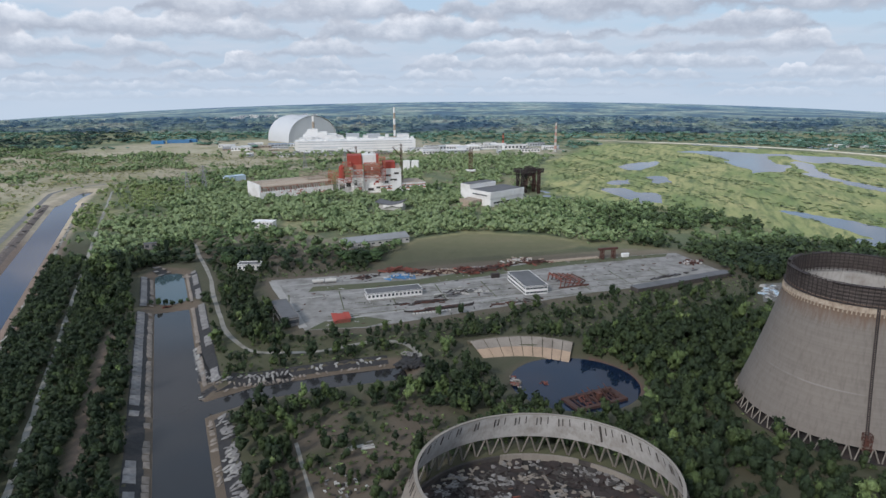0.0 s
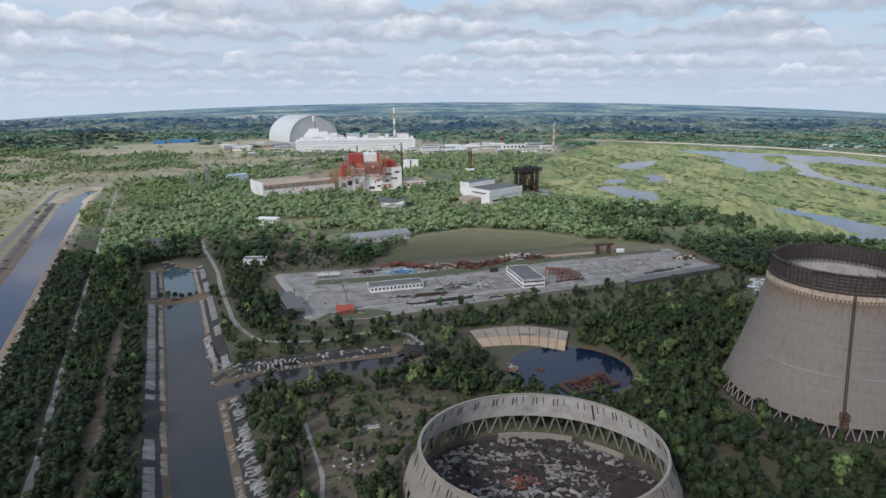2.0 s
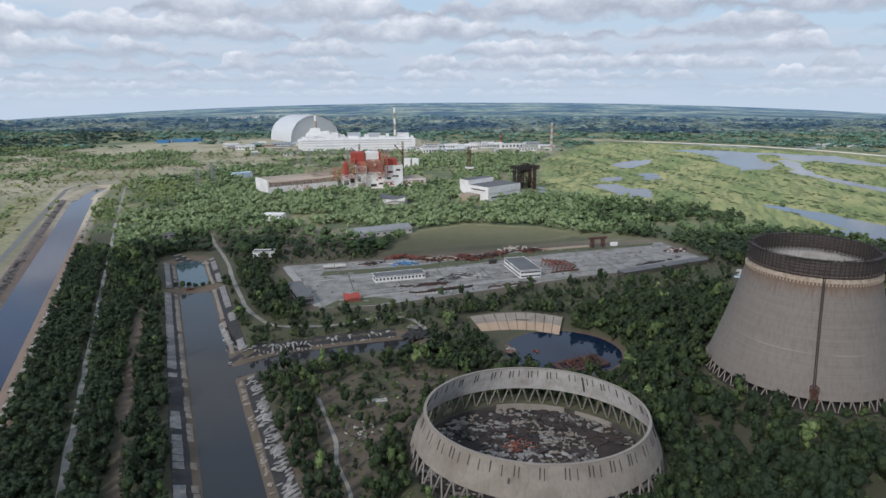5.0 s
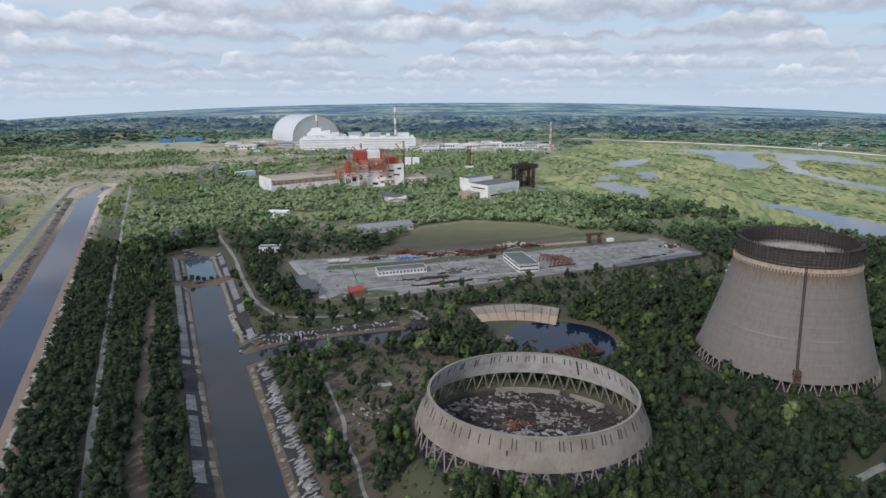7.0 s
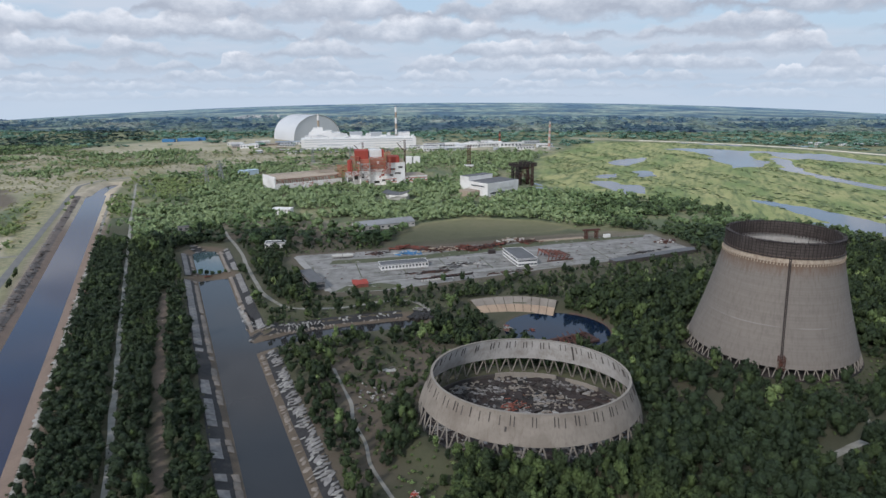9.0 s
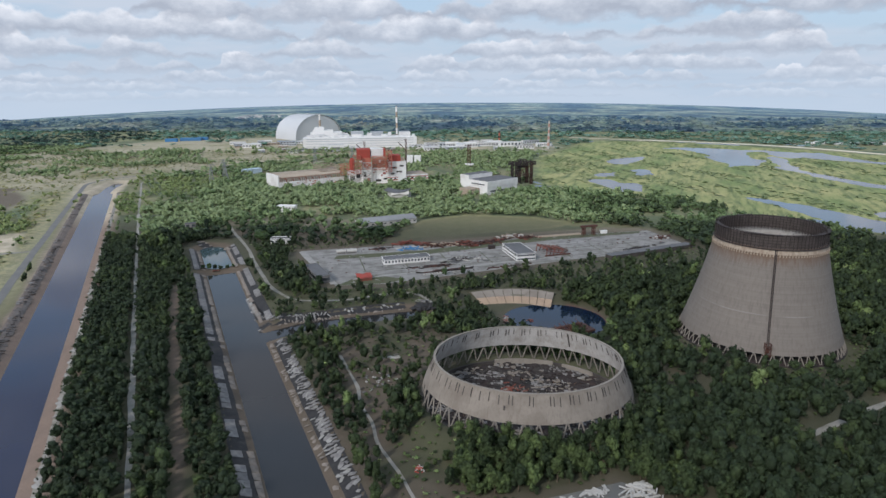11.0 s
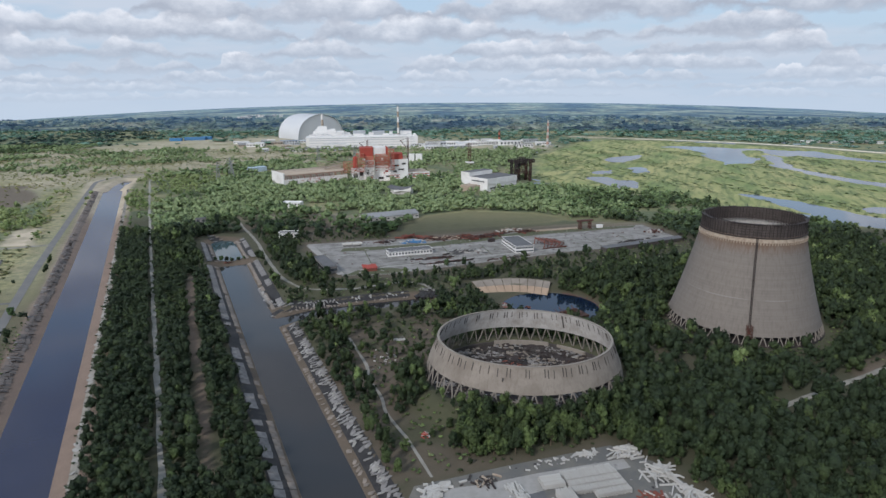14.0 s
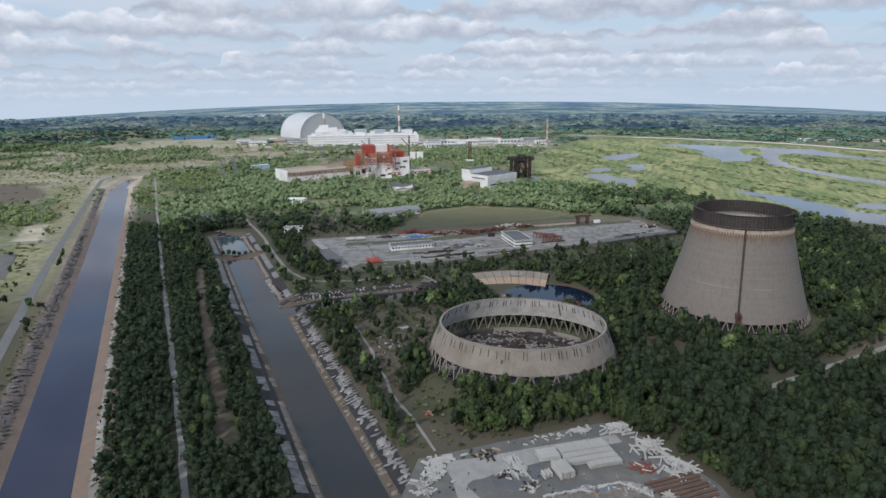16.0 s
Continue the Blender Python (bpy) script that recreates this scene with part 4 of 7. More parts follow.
    for k in range(8):
        cab.turned(r * math.cos(a) + (k % 3 - 1) * 1.0, r * math.sin(a) - (k % 2), 6.0 + (k // 4) * 5, 0.25, 4.4, 0.25, k * 31, k * 9)
    part("hoist_cabin", cab, M_RUST, t, "rusted hoist landing")
    return t


def tower_material():
    m, n, b = material("tower_concrete", 0.9)
    s = n("ShaderNodeSeparateXYZ", {"Vector": n("ShaderNodeTexCoord").outputs["Object"]})
    lifts = noise_of(n, 1.0, 3, 0.5, squash=(0.004, 0.004, 0.75))
    broad, fine = noise_of(n, 0.06, 5, 0.6), noise_of(n, 0.7, 4, 0.65)
    run = noise_of(n, 1.0, 5, 0.66, squash=(0.7, 0.7, 0.02))
    c = mixc(n, ramp(n, lifts, [(0.3, (0, 0, 0)), (0.7, (1, 1, 1))]), (0.155, 0.136, 0.118), (0.192, 0.17, 0.15))
    c = mixc(n, mathn(n, "MULTIPLY", ramp(n, broad, [(0.45, (0, 0, 0)), (0.7, (1, 1, 1))]), 0.35), c, (0.21, 0.182, 0.155))
    c = mixc(n, mathn(n, "MULTIPLY", ramp(n, run, [(0.46, (0, 0, 0)), (0.7, (1, 1, 1))]), 0.6), c, (0.115, 0.097, 0.082))
    rust = ramp(n, mathn(n, "ADD", mathn(n, "DIVIDE", s.outputs[2], 67.0), mathn(n, "MULTIPLY", mathn(n, "SUBTRACT", run, 0.5), 0.22)), [(0.83, (0, 0, 0)), (0.93, (1, 1, 1))])
    c = mixc(n, mathn(n, "MULTIPLY", rust, 0.92), c, (0.135, 0.082, 0.052))
    joint = ramp(n, mathn(n, "DIVIDE", mathn(n, "ADD", s.outputs[2], mathn(n, "MULTIPLY", broad, 0.8)), 67.0), [(0.420, (0, 0, 0)), (0.427, (1, 1, 1)), (0.434, (0, 0, 0))])
    c = mixc(n, mathn(n, "MULTIPLY", joint, ramp(n, noise_of(n, 0.05, 3, 0.5), [(0.42, (0, 0, 0)), (0.6, (0.5, 0.5, 0.5))])), c, (0.36, 0.34, 0.32))
    c = mixc(n, mathn(n, "MULTIPLY", fine, 0.35), c, (0.15, 0.13, 0.11))
    set_in(b, "Base Color", c)
    bump(n, b, mathn(n, "ADD", fine, run), 0.3, 0.15)
    return m


M_TOWER = tower_material()
M_GREYP = weathered("grey_panels", (0.45, 0.47, 0.49), (0.3, 0.31, 0.33), 0.4, 0.03, streak=False, rough=0.6)
M_CONCW = weathered("pale_plant_wall", (0.80, 0.79, 0.77), (0.6, 0.57, 0.53), 0.5, 0.03)
M_SHEDROOF = weathered("weathered_sheet_roof", (0.27, 0.275, 0.28), (0.17, 0.165, 0.155), 0.7, 0.06, streak=False)
M_CREAM = weathered("pale_stained_concrete", (0.42, 0.35, 0.27), (0.16, 0.10, 0.065), 0.8, 0.5)
build_ring()
build_tower()


# ---------------------------------------------------------------- buildings
def facade(t, w, d, h, wall, rows, cols, sides="fblr", band=False, glass=None, framed=False):
    """Window openings as recessed panes with frames on the walls of a box that is w wide, d deep and h high."""
    glass = glass or M_GLASS
    for side in sides:
        length = w if side in "fb" else d
        n = cols if side in "fb" else max(1, round(cols * d / w))
        for r in range(rows):
            z = h * (r + 0.58) / rows
            hh = h / rows * 0.42
            items = [(0.0, length * 0.94)] if band else [(-length / 2 + length * (i + 0.5) / n, length / n * 0.55) for i in range(n)]
            for u, ww in items:
                s = Shape().box(-ww / 2, -0.06, -hh / 2, ww / 2, 0.06, hh / 2)
                f = {"f": pose(u, -d / 2, z), "b": pose(u, d / 2, z), "l": pose(-w / 2, u, z, 0, 0, 90), "r": pose(w / 2, u, z, 0, 0, 90)}[side]
                win = part("window", s, glass, t, at=f)
                if framed:
                    bars = max(1, round(ww / 3.0)) if band else 1
                    for b in range(1, bars):
                        part("mullion", Shape().box(-ww / 2 + ww * b / bars - 0.12, -0.14, -hh / 2, -ww / 2 + ww * b / bars + 0.12, 0.14, hh / 2), M_WHITE, win)
                    part("sill", Shape().box(-ww / 2 - 0.1, -0.22, -hh / 2 - 0.14, ww / 2 + 0.1, 0.22, -hh / 2), M_WHITE, win)


def block(name, label, category, x, y, rz, w, d, h, wall, roof=None, rows=0, cols=0, sides="f", band=False, z=0.0, parapet=0.6, group="", framed=False):
    t = thing(name, label, category, x, y, z, rz, group)
    part("wall", Shape().box(-w / 2, -d / 2, -1.0, w / 2, d / 2, h), wall, t)
    part("roof", Shape().box(-w / 2 - 0.3, -d / 2 - 0.3, h, w / 2 + 0.3, d / 2 + 0.3, h + 0.45), roof or M_GREYR, t)
    if parapet:
        p = parapet
        part("parapet", Shape().box(-w / 2 - 0.3, -d / 2 - 0.3, h + 0.45, w / 2 + 0.3, -d / 2, h + 0.45 + p).box(-w / 2 - 0.3, d / 2, h + 0.45, w / 2 + 0.3, d / 2 + 0.3, h + 0.45 + p)
             .box(-w / 2 - 0.3, -d / 2, h + 0.45, -w / 2, d / 2, h + 0.45 + p).box(w / 2, -d / 2, h + 0.45, w / 2 + 0.3, d / 2, h + 0.45 + p), wall, t)
    if rows:
        facade(t, w, d, h, wall, rows, cols, sides, band, framed=framed)
    return t


def striped_chimney(name, label, x, y, z0, z1, r0, r1, bands, cols):
    t = thing(name, label, "chimney", x, y, z0)
    for k in range(bands):
        a, b = k / bands, (k + 1) / bands
        part("section", Shape().tube((0, 0, (z1 - z0) * a), (0, 0, (z1 - z0) * b), r0 + (r1 - r0) * a, r0 + (r1 - r0) * b, 20), cols[k % 2], t)
    part("rim", Shape().spun([(r1, z1 - z0 - 1), (r1 + 0.6, z1 - z0 - 1), (r1 + 0.6, z1 - z0), (r1, z1 - z0)], 20, closed=True), M_GREYR, t)
    return t


def between(ax, ay, bx, by):
    """Centre, turn and length of a front wall that runs from a to b."""
    return (ax + bx) / 2, (ay + by) / 2, math.degrees(math.atan2(by - ay, bx - ax)), math.hypot(bx - ax, by - ay)


def from_front(ax, ay, bx, by, depth):
    x, y, rz, w = between(ax, ay, bx, by)
    r = radians(rz)
    return x - math.sin(r) * depth / 2, y + math.cos(r) * depth / 2, rz, w


# yard
x, y, rz, w = from_front(25, 490, 43, 496, 42)
block("office_building", "two-storey office with white bands and a dark flat roof", "building", x, y, rz, w, 42, 6.8, M_WHITE, M_GREYR, 2, 6, "flr", band=True, parapet=0.3, framed=True)
x, y, rz, w = from_front(-98, 470, -57, 486, 13)
block("workshop", "long low white workshop with a row of windows", "building", x, y, rz, w, 13, 4.6, M_WHITE, M_GREYR, 1, 14, "fblr", parapet=0.2, framed=True)
t = thing("red_shed", "low collapsed shed with a faded red sheet roof", "shed", -108.5, 427, 0.14, 22)
part("wall", Shape().box(-5.6, -6.6, -0.9, 5.6, 6.6, 2.2), M_RUSTR, t)
for k in range(6):   # roof sheets that have slipped over one another
    part("roof_sheet", Shape().turned(-5.2 + k * 2.1, 0.4 * (k % 3) - 0.4, 2.7 + 0.16 * (k % 2), 2.3, 14.2 - (k % 3), 0.12, 0.0, 3.0 * ((k * 7) % 3 - 1), 5.0 - 2.4 * (k % 4)), M_RED, t)
block("ruined_hall", "long grey derelict hall with a flat roof", "building", -150.5, 430, -60, 42, 11, 6, M_SLAB, M_GREYR, 1, 12, "fr", band=True, parapet=0.3)
x, y, rz, w = from_front(-150, 621, -90, 656, 24)
t = thing("warehouse", "long pale metal warehouse with a shallow pitched roof", "warehouse", x, y, 0, rz)
part("wall", Shape().add([(-w / 2, -12, -1), (w / 2, -12, -1), (w / 2, 12, -1), (-w / 2, 12, -1), (-w / 2, -12, 6), (w / 2, -12, 6), (w / 2, 12, 6), (-w / 2, 12, 6), (-w / 2, 0, 9.4), (w / 2, 0, 9.4)], [(0, 1, 5, 4), (1, 2, 6, 9, 5), (2, 3, 7, 6), (3, 0, 4, 8, 7)]), M_WPIPE, t)
for sy in (-1, 1):
    part("roof_slope", Shape().add([(-w / 2 - 0.6, sy * 12.6, 5.9), (w / 2 + 0.6, sy * 12.6, 5.9), (w / 2 + 0.6, 0, 9.5), (-w / 2 - 0.6, 0, 9.5), (-w / 2 - 0.6, sy * 12.6, 6.2), (w / 2 + 0.6, sy * 12.6, 6.2), (w / 2 + 0.6, 0, 9.8), (-w / 2 - 0.6, 0, 9.8)], [(3, 2, 1, 0), (4, 5, 6, 7), (0, 1, 5, 4), (1, 2, 6, 5), (2, 3, 7, 6), (3, 0, 4, 7)]), M_SHEDROOF, t)
for k in range(9):
    part("window", Shape().box(-w / 2 + 5 + k * w / 9.2, -12.12, 2.6, -w / 2 + 8 + k * w / 9.2, -11.9, 4.2), M_GLASS, t)
part("door", Shape().box(w / 2 - 0.05, -3, -1, w / 2 + 0.12, 3, 4.6), M_WPIPE, t)
x, y, rz, w = from_front(-283, 712, -258, 711, 12)
block("office_block", "small white flat-roofed building among the trees", "building", x, y, rz, w, 12, 7, M_WHITE, M_WHITE, 2, 6, "f", framed=True)
block("gatehouse", "small pale derelict house with a grey roof", "building", -222, 548, 8, 20, 10, 5, M_WHITE, M_GREYR, 1, 5, "f", framed=True)


# unfinished reactor hall
def reactor_hall():
    t = thing("machine_hall", "long roofless machine hall with white panel walls and bare trusses", "power station", -339, 890, 0, 40)
    L, D, H = 116, 52, 21
    part("end_wall", Shape().box(0, 0, -1, 2.0, D, H + 1), M_WHITE, t, "blank white end wall")
    part("front_wall", Shape().box(2.0, 0, -1, L, 1.6, 11.5), M_PANEL, t)
    part("back_wall", Shape().box(2.0, D - 2, -1, L, D, H - 2), M_PANEL, t)
    part("floor_slab", Shape().box(2.0, 1.6, 2, L, D - 2, 3), M_SOOT, t)
    M_TRUSS = weathered("pale_truss_concrete", (0.52, 0.45, 0.37), (0.36, 0.27, 0.20), 0.6, 0.3)
    tr = Shape().beam((0, 0, 0), (0, D * 0.5, 2.6), 1.5, 1.2).beam((0, D * 0.5, 2.6), (0, D, 0.6), 1.5, 1.2).box(-0.4, 0, -1.2, 0.4, D, -0.4).mesh("roof_truss", M_TRUSS)
    col = Shape().box(-0.7, -0.7, 0, 0.7, 0.7, 7.2).mesh("column", M_TRUSS)
    leanc = Shape().beam((0, 0, 0), (-3.0, 0.5, 7.0), 0.9).mesh("brace", M_ORANGE)
    for i in range(30):
        u = 3.2 + i * (L - 5) / 29
        part("roof_truss", tr, M_CREAM, t, at=pose(u, 0, H - 2.4))
        part("column", col, M_CREAM, t, at=pose(u, 0.9, 11.4))
        if i % 3 == 0:
            part("brace", leanc, M_ORANGE, t, at=pose(u, 0.4, 11.4))
    part("roof_deck", Shape().box(2.5, D * 0.52, H + 0.4, L, D * 0.9, H + 0.8), M_CREAM, t, "partial roof deck")
    part("crane_beam", Shape().box(2.5, 1.7, H - 4.2, L, 2.7, H - 3.2), M_ORANGE, t)
    g = random.Random(17)
    for k in range(16):
        u, z = g.uniform(4, L - 8), g.uniform(1, 9.5)
        part("patch", Shape().box(u, -0.12, z, u + g.uniform(2, 7), 0.1, z + g.uniform(0.6, 1.8)), M_ORANGE, t, "rust-red stained panel")
    for k in range(3):
        part("doorway", Shape().box(40 + k * 26, -0.15, -1, 43 + k * 26, 0.1, 7), M_SOOT, t)
    part("frame", frame_tower(Shape(), 82, 14, 114, 46, H, H + 9, 2, 0.8), M_CREAM, t, "open frame above the roof")
    r = thing("reactor_building", "half-built reactor building of red steelwork and white blocks", "power station", -238, 950, 0, 14)
    for (u0, v0, u1, v1, z0, z1, mat, lab) in (
            (0, 4, 22, 34, -1, 20, M_PANEL, ""), (21, 2, 39, 34, -1, 24, M_PANEL, ""), (23, 3, 38, 34, 24, 43, M_ORANGE, "rust-red stair tower"), (15, 8, 37, 36, 40, 57, M_RED, "dark red upper block"),
            (38, 10, 59, 36, 44, 57, M_WHITE, "white upper block"), (59, 10, 63, 34, 40, 57, M_RED, ""), (39, 4, 68, 36, -1, 26, M_PANEL, ""),
            (41, 6, 62, 34, 26, 44, M_CREAM, "unclad concrete storeys"), (67, 6, 97, 40, -1, 36, M_WHITE, ""), (69, 8, 88, 34, 36, 46, M_RED, "red upper storey"),
            (88, 10, 95, 30, 36, 41, M_CREAM, "")):
        part("block", Shape().box(u0, v0, z0, u1, v1, z1), mat, r, lab)
    part("vessel", Shape().tube((6, 2, 24), (6, 2, 41), 4.2, n=16), M_RED, r, "crimson cylindrical vessel")
    part("vessel_cap", Shape().tube((6, 2, 41), (6, 2, 44), 4.2, 1.5, n=16), M_RED, r)
    for (u, z, ww, hh) in ((2, 6, 8, 8), (12, 10, 7, 7), (24, 12, 5, 8), (31, 4, 5, 6), (45, 3, 9, 4), (58, 6, 6, 3), (72, 24, 9, 3), (80, 17, 10, 3), (71, 14, 6, 3), (86, 27, 7, 3)):
        v = 4 if u < 20 else (0 if u < 39 else (4 if u < 67 else 6))
        v = 2 if 20 < u < 39 else v
        part("opening", Shape().box(u, v - 0.2, z, u + ww, v + 0.3, z + hh), M_SOOT, r)
    for k in range(4):
        part("floor_edge", Shape().box(40, 5.4, 29 + k * 3.8, 63, 6.2, 29.8 + k * 3.8), M_ORANGE, r)
    for (a, b, c, d, z0, z1, n) in ((-14, 4, 4, 26, 16, 32, 3), (8, -4, 20, 6, 18, 48, 5), (40, -3, 64, 6, 24, 46, 4), (62, -2, 72, 8, 20, 54, 5), (-2, -4, 12, 6, 0, 22, 3), (24, -5, 38, 2, 0, 36, 4)):
        part("steel_frame", frame_tower(Shape(), a, b, c, d, z0, z1, n, 0.75), M_ORANGE if z0 else M_WPIPE, r, "open red-lead steel framework" if z0 else "")
    for k in range(22):
        u, z = g.uniform(2, 92), g.uniform(3, 36)
        v = 3.8 if u < 20 else (-0.2 if u < 39 else (3.8 if u < 67 else 5.8))
        part("patch", Shape().box(u, v - 0.1, z, u + g.uniform(2, 5), v + 0.3, z + g.uniform(1, 4)), g.choice((M_ORANGE, M_WHITE, M_RED, M_CREAM)), r)
    low = thing("annexe_hall", "low flat annexe with red and white bands", "building", -176, 968, 0, 25)
    for k, (z0, z1, mat) in enumerate(((-1, 4, M_PANEL), (4, 6, M_ORANGE), (6, 8.6, M_WHITE), (8.6, 10, M_ORANGE), (10, 12.5, M_WHITE))):
        part("wall_band", Shape().box(0, 0, z0, 73, 42, z1), mat, low)
    part("roof", Shape().box(0.6, 0.6, 12.5, 72.4, 41.4, 12.9), M_CREAM, low)
    for k in range(9):
        part("window", Shape().box(4 + k * 7.6, -0.1, 6.2, 8 + k * 7.6, 0.1, 8.2), M_GLASS, low)
    for (px, py, hh) in ((-222, 1010, 66), (-150, 1015, 70)):
        c = thing("site_crane", "thin rusted lattice tower crane", "crane", px, py, 0, 20, group="cranes of the building site")
        part("mast", frame_tower(Shape(), -1.2, -1.2, 1.2, 1.2, 0, hh, 14, 0.35), M_RUST, c)
        part("jib", Shape().beam((0, 0, hh * 0.72), (-16, -12, hh * 0.95), 1.0).beam((0, 0, hh), (-16, -12, hh * 0.95), 0.3), M_RUST, c)


reactor_hall()


def white_hall():
    x, y, rz, w = between(-6, 857, 42, 906)
    t = thing("white_hall", "white windowless hall of stepped blocks with flat roofs", "building", -6, 857, 0, rz)
    for (u0, v0, u1, v1, z0, z1, mat) in ((0, 0, 66, 40, -1, 11, M_CONCW), (-0.6, -0.6, 66.6, 40.6, 11, 20, M_WHITE), (0, 41, 52, 60, -1, 26, M_WHITE), (-20, 16, -0.6, 40, -1, 9, M_CREAM)):
        part("block", Shape().box(u0, v0, z0, u1, v1, z1), mat, t)
    part("roof", Shape().box(1, 1, 20, 65, 39, 20.4), M_GREYR, t)
    part("roof", Shape().box(1, 42, 26, 51, 59, 26.4), M_GREYR, t)
    part("window_band", Shape().box(-0.9, 6, 14, -0.5, 34, 15.6), M_GLASS, t)
    part("window_band", Shape().box(6, -0.3, 4, 60, 0.1, 6), M_GLASS, t)


white_hall()


def truss(s, a, b, bays, deep, w):
    """A flat lattice girder from a to b, deep metres high."""
    a, b = Vector(a), Vector(b)
    up = Vector((0, 0, deep))
    s.beam(a, b, w).beam(a + up, b + up, w)
    for k in range(bays):
        p, q = a.lerp(b, k / bays), a.lerp(b, (k + 1) / bays)
        s.beam(p, p + up, w * 0.7)
        s.beam(p, q + up, w * 0.6) if k % 2 else s.beam(p + up, q, w * 0.6)
    s.beam(b, b + up, w * 0.7)
    return s


def gantry_tower():
    t = thing("gantry_tower", "tall rusted steel gantry of open braced columns", "gantry", 40, 958, 0, 26)
    for i, (x0, y0) in enumerate(((0, 0), (28, 0), (0, 15), (28, 15), (14, 15))):
        part("column", frame_tower(Shape(), x0, y0, x0 + 3.4, y0 + 3.4, 0, 36, 8, 0.65), M_HULL if i % 2 else M_DARK, t)
    for y0 in (0.5, 18):
        part("girder", truss(Shape(), (-5, y0, 32), (37, y0, 32), 12, 5.5, 0.9), M_DARK, t)
        part("girder", truss(Shape(), (0, y0, 15), (32, y0, 15), 8, 3.0, 0.7), M_HULL, t)
    for x0 in (-4, 2, 30, 36):
        part("cross_girder", truss(Shape(), (x0, 0.5, 33), (x0, 18, 33), 5, 3.5, 0.7), M_DARK, t)
    br = Shape()
    for y0 in (1.5, 17):
        br.beam((3, y0, 3), (15, y0, 32), 0.8).beam((29, y0, 3), (17, y0, 32), 0.8).beam((2, y0, 18), (30, y0, 32), 0.6)
    part("bracing", br, M_RUST, t)
    part("crab", frame_tower(Shape().box(10, 4, 27, 22, 14, 31), 11, 5, 21, 13, 31, 41, 3, 0.7), M_DARK, t, "dark hoist crab hung between the girders")


gantry_tower()
c = thing("mast", "red and white lattice mast above the trees", "mast", -45, 1165)
part("mast_frame", frame_tower(Shape(), -3, -3, 3, 3, 0, 46, 8, 0.7), M_RUST, c)
part("platform", Shape().box(-9, -4, 7, 9, 4, 10), M_WHITE, c)
part("footing", Shape().box(-3.6, -3.6, -1, 3.6, 3.6, 0.8), M_SLAB, c)
for k, sx in enumerate((-169, -153)):
    block("storage_tank", "square white storage tank above the trees", "tank", sx, 1213, 0, 13, 12, 19, M_WHITE, M_WHITE, group="white tanks")
t = thing("pavilion", "low pavilion with a swooping grey roof and white front", "building", -138, 836, 0, -14)
n = 14
us = [-20 + 40 * k / n for k in range(n + 1)]
rise = [7.0 + 5.0 * max(0, k / 20) ** 2 + 3.0 * max(0, -k / 20) ** 2 for k in us]
part("roof", Shape().add([(u, v, z + d) for u, z in zip(us, rise) for v, d in ((-9, 0.0), (9, 1.5), (9, 2.1), (-9, 0.6))], [(4 * k + i, 4 * k + 4 + i, 4 * k + 4 + (i + 1) % 4, 4 * k + (i + 1) % 4) for k in range(n) for i in range(4)] + [(0, 1, 2, 3), (4 * n + 3, 4 * n + 2, 4 * n + 1, 4 * n)]), M_GREYR, t)
part("front_wall", Shape().add([(u, v, z) for u, h in zip(us[4:], rise[4:]) for v in (-8.6, -7.8) for z in (h - 1.0 - 6.0 * abs(u - 4) / 20, h)], [(4 * k + i, 4 * k + 4 + i, 4 * k + 4 + j, 4 * k + j) for k in range(n - 4) for i, j in ((0, 1), (1, 3), (3, 2), (2, 0))]), M_WHITE, t, "white tapering front")
part("wall", Shape().box(-17, -6, -1, 17, 7, 7.0), M_WPIPE, t)



# power station in the distance
def arch():
    t = thing("steel_arch", "huge arched steel shelter with ribbed silver cladding", "shelter", -534, 1857, 0, 0)
    R, Hh, Ln = 85.0, 73.0, 108.0
    n = 40
    prof = [(R * math.cos(math.pi * k / n), Hh * (math.sin(math.pi * k / n) ** 0.82 if 0 < k < n else 0)) for k in range(n + 1)]
    ax = Vector((-0.777, 0.629, 0))
    cr = Vector((0.629, 0.777, 0))
    skin, ends = Shape(), Shape()
    seg = 10
    vs = [cr * u + Vector((0, 0, z - 1)) + ax * (Ln * k / seg) for k in range(seg + 1) for u, z in prof]
    skin.add(vs, [(k * (n + 1) + i, k * (n + 1) + i + 1, (k + 1) * (n + 1) + i + 1, (k + 1) * (n + 1) + i) for k in range(seg) for i in range(n)])
    part("skin", skin, M_STEEL, t, "bright ribbed cladding", smooth=True)
    for s in (0.02, 1.0):
        e = Shape().add([cr * (u * 0.985) + Vector((0, 0, z * 0.985 - 1)) + ax * (Ln * s) for u, z in prof], [tuple(range(n + 1))])
        part("end_wall", e, M_STEEL, t, "grey end wall")
    for k in range(seg + 1):
        rib = Shape()
        q = [cr * (u * 1.006) + Vector((0, 0, z * 1.006 - 1)) + ax * (Ln * k / seg) for u, z in prof]
        for a, b in zip(q[:-1], q[1:]):
            rib.beam(a, b, 0.4)
        part("rib", rib, M_STEEL, t)


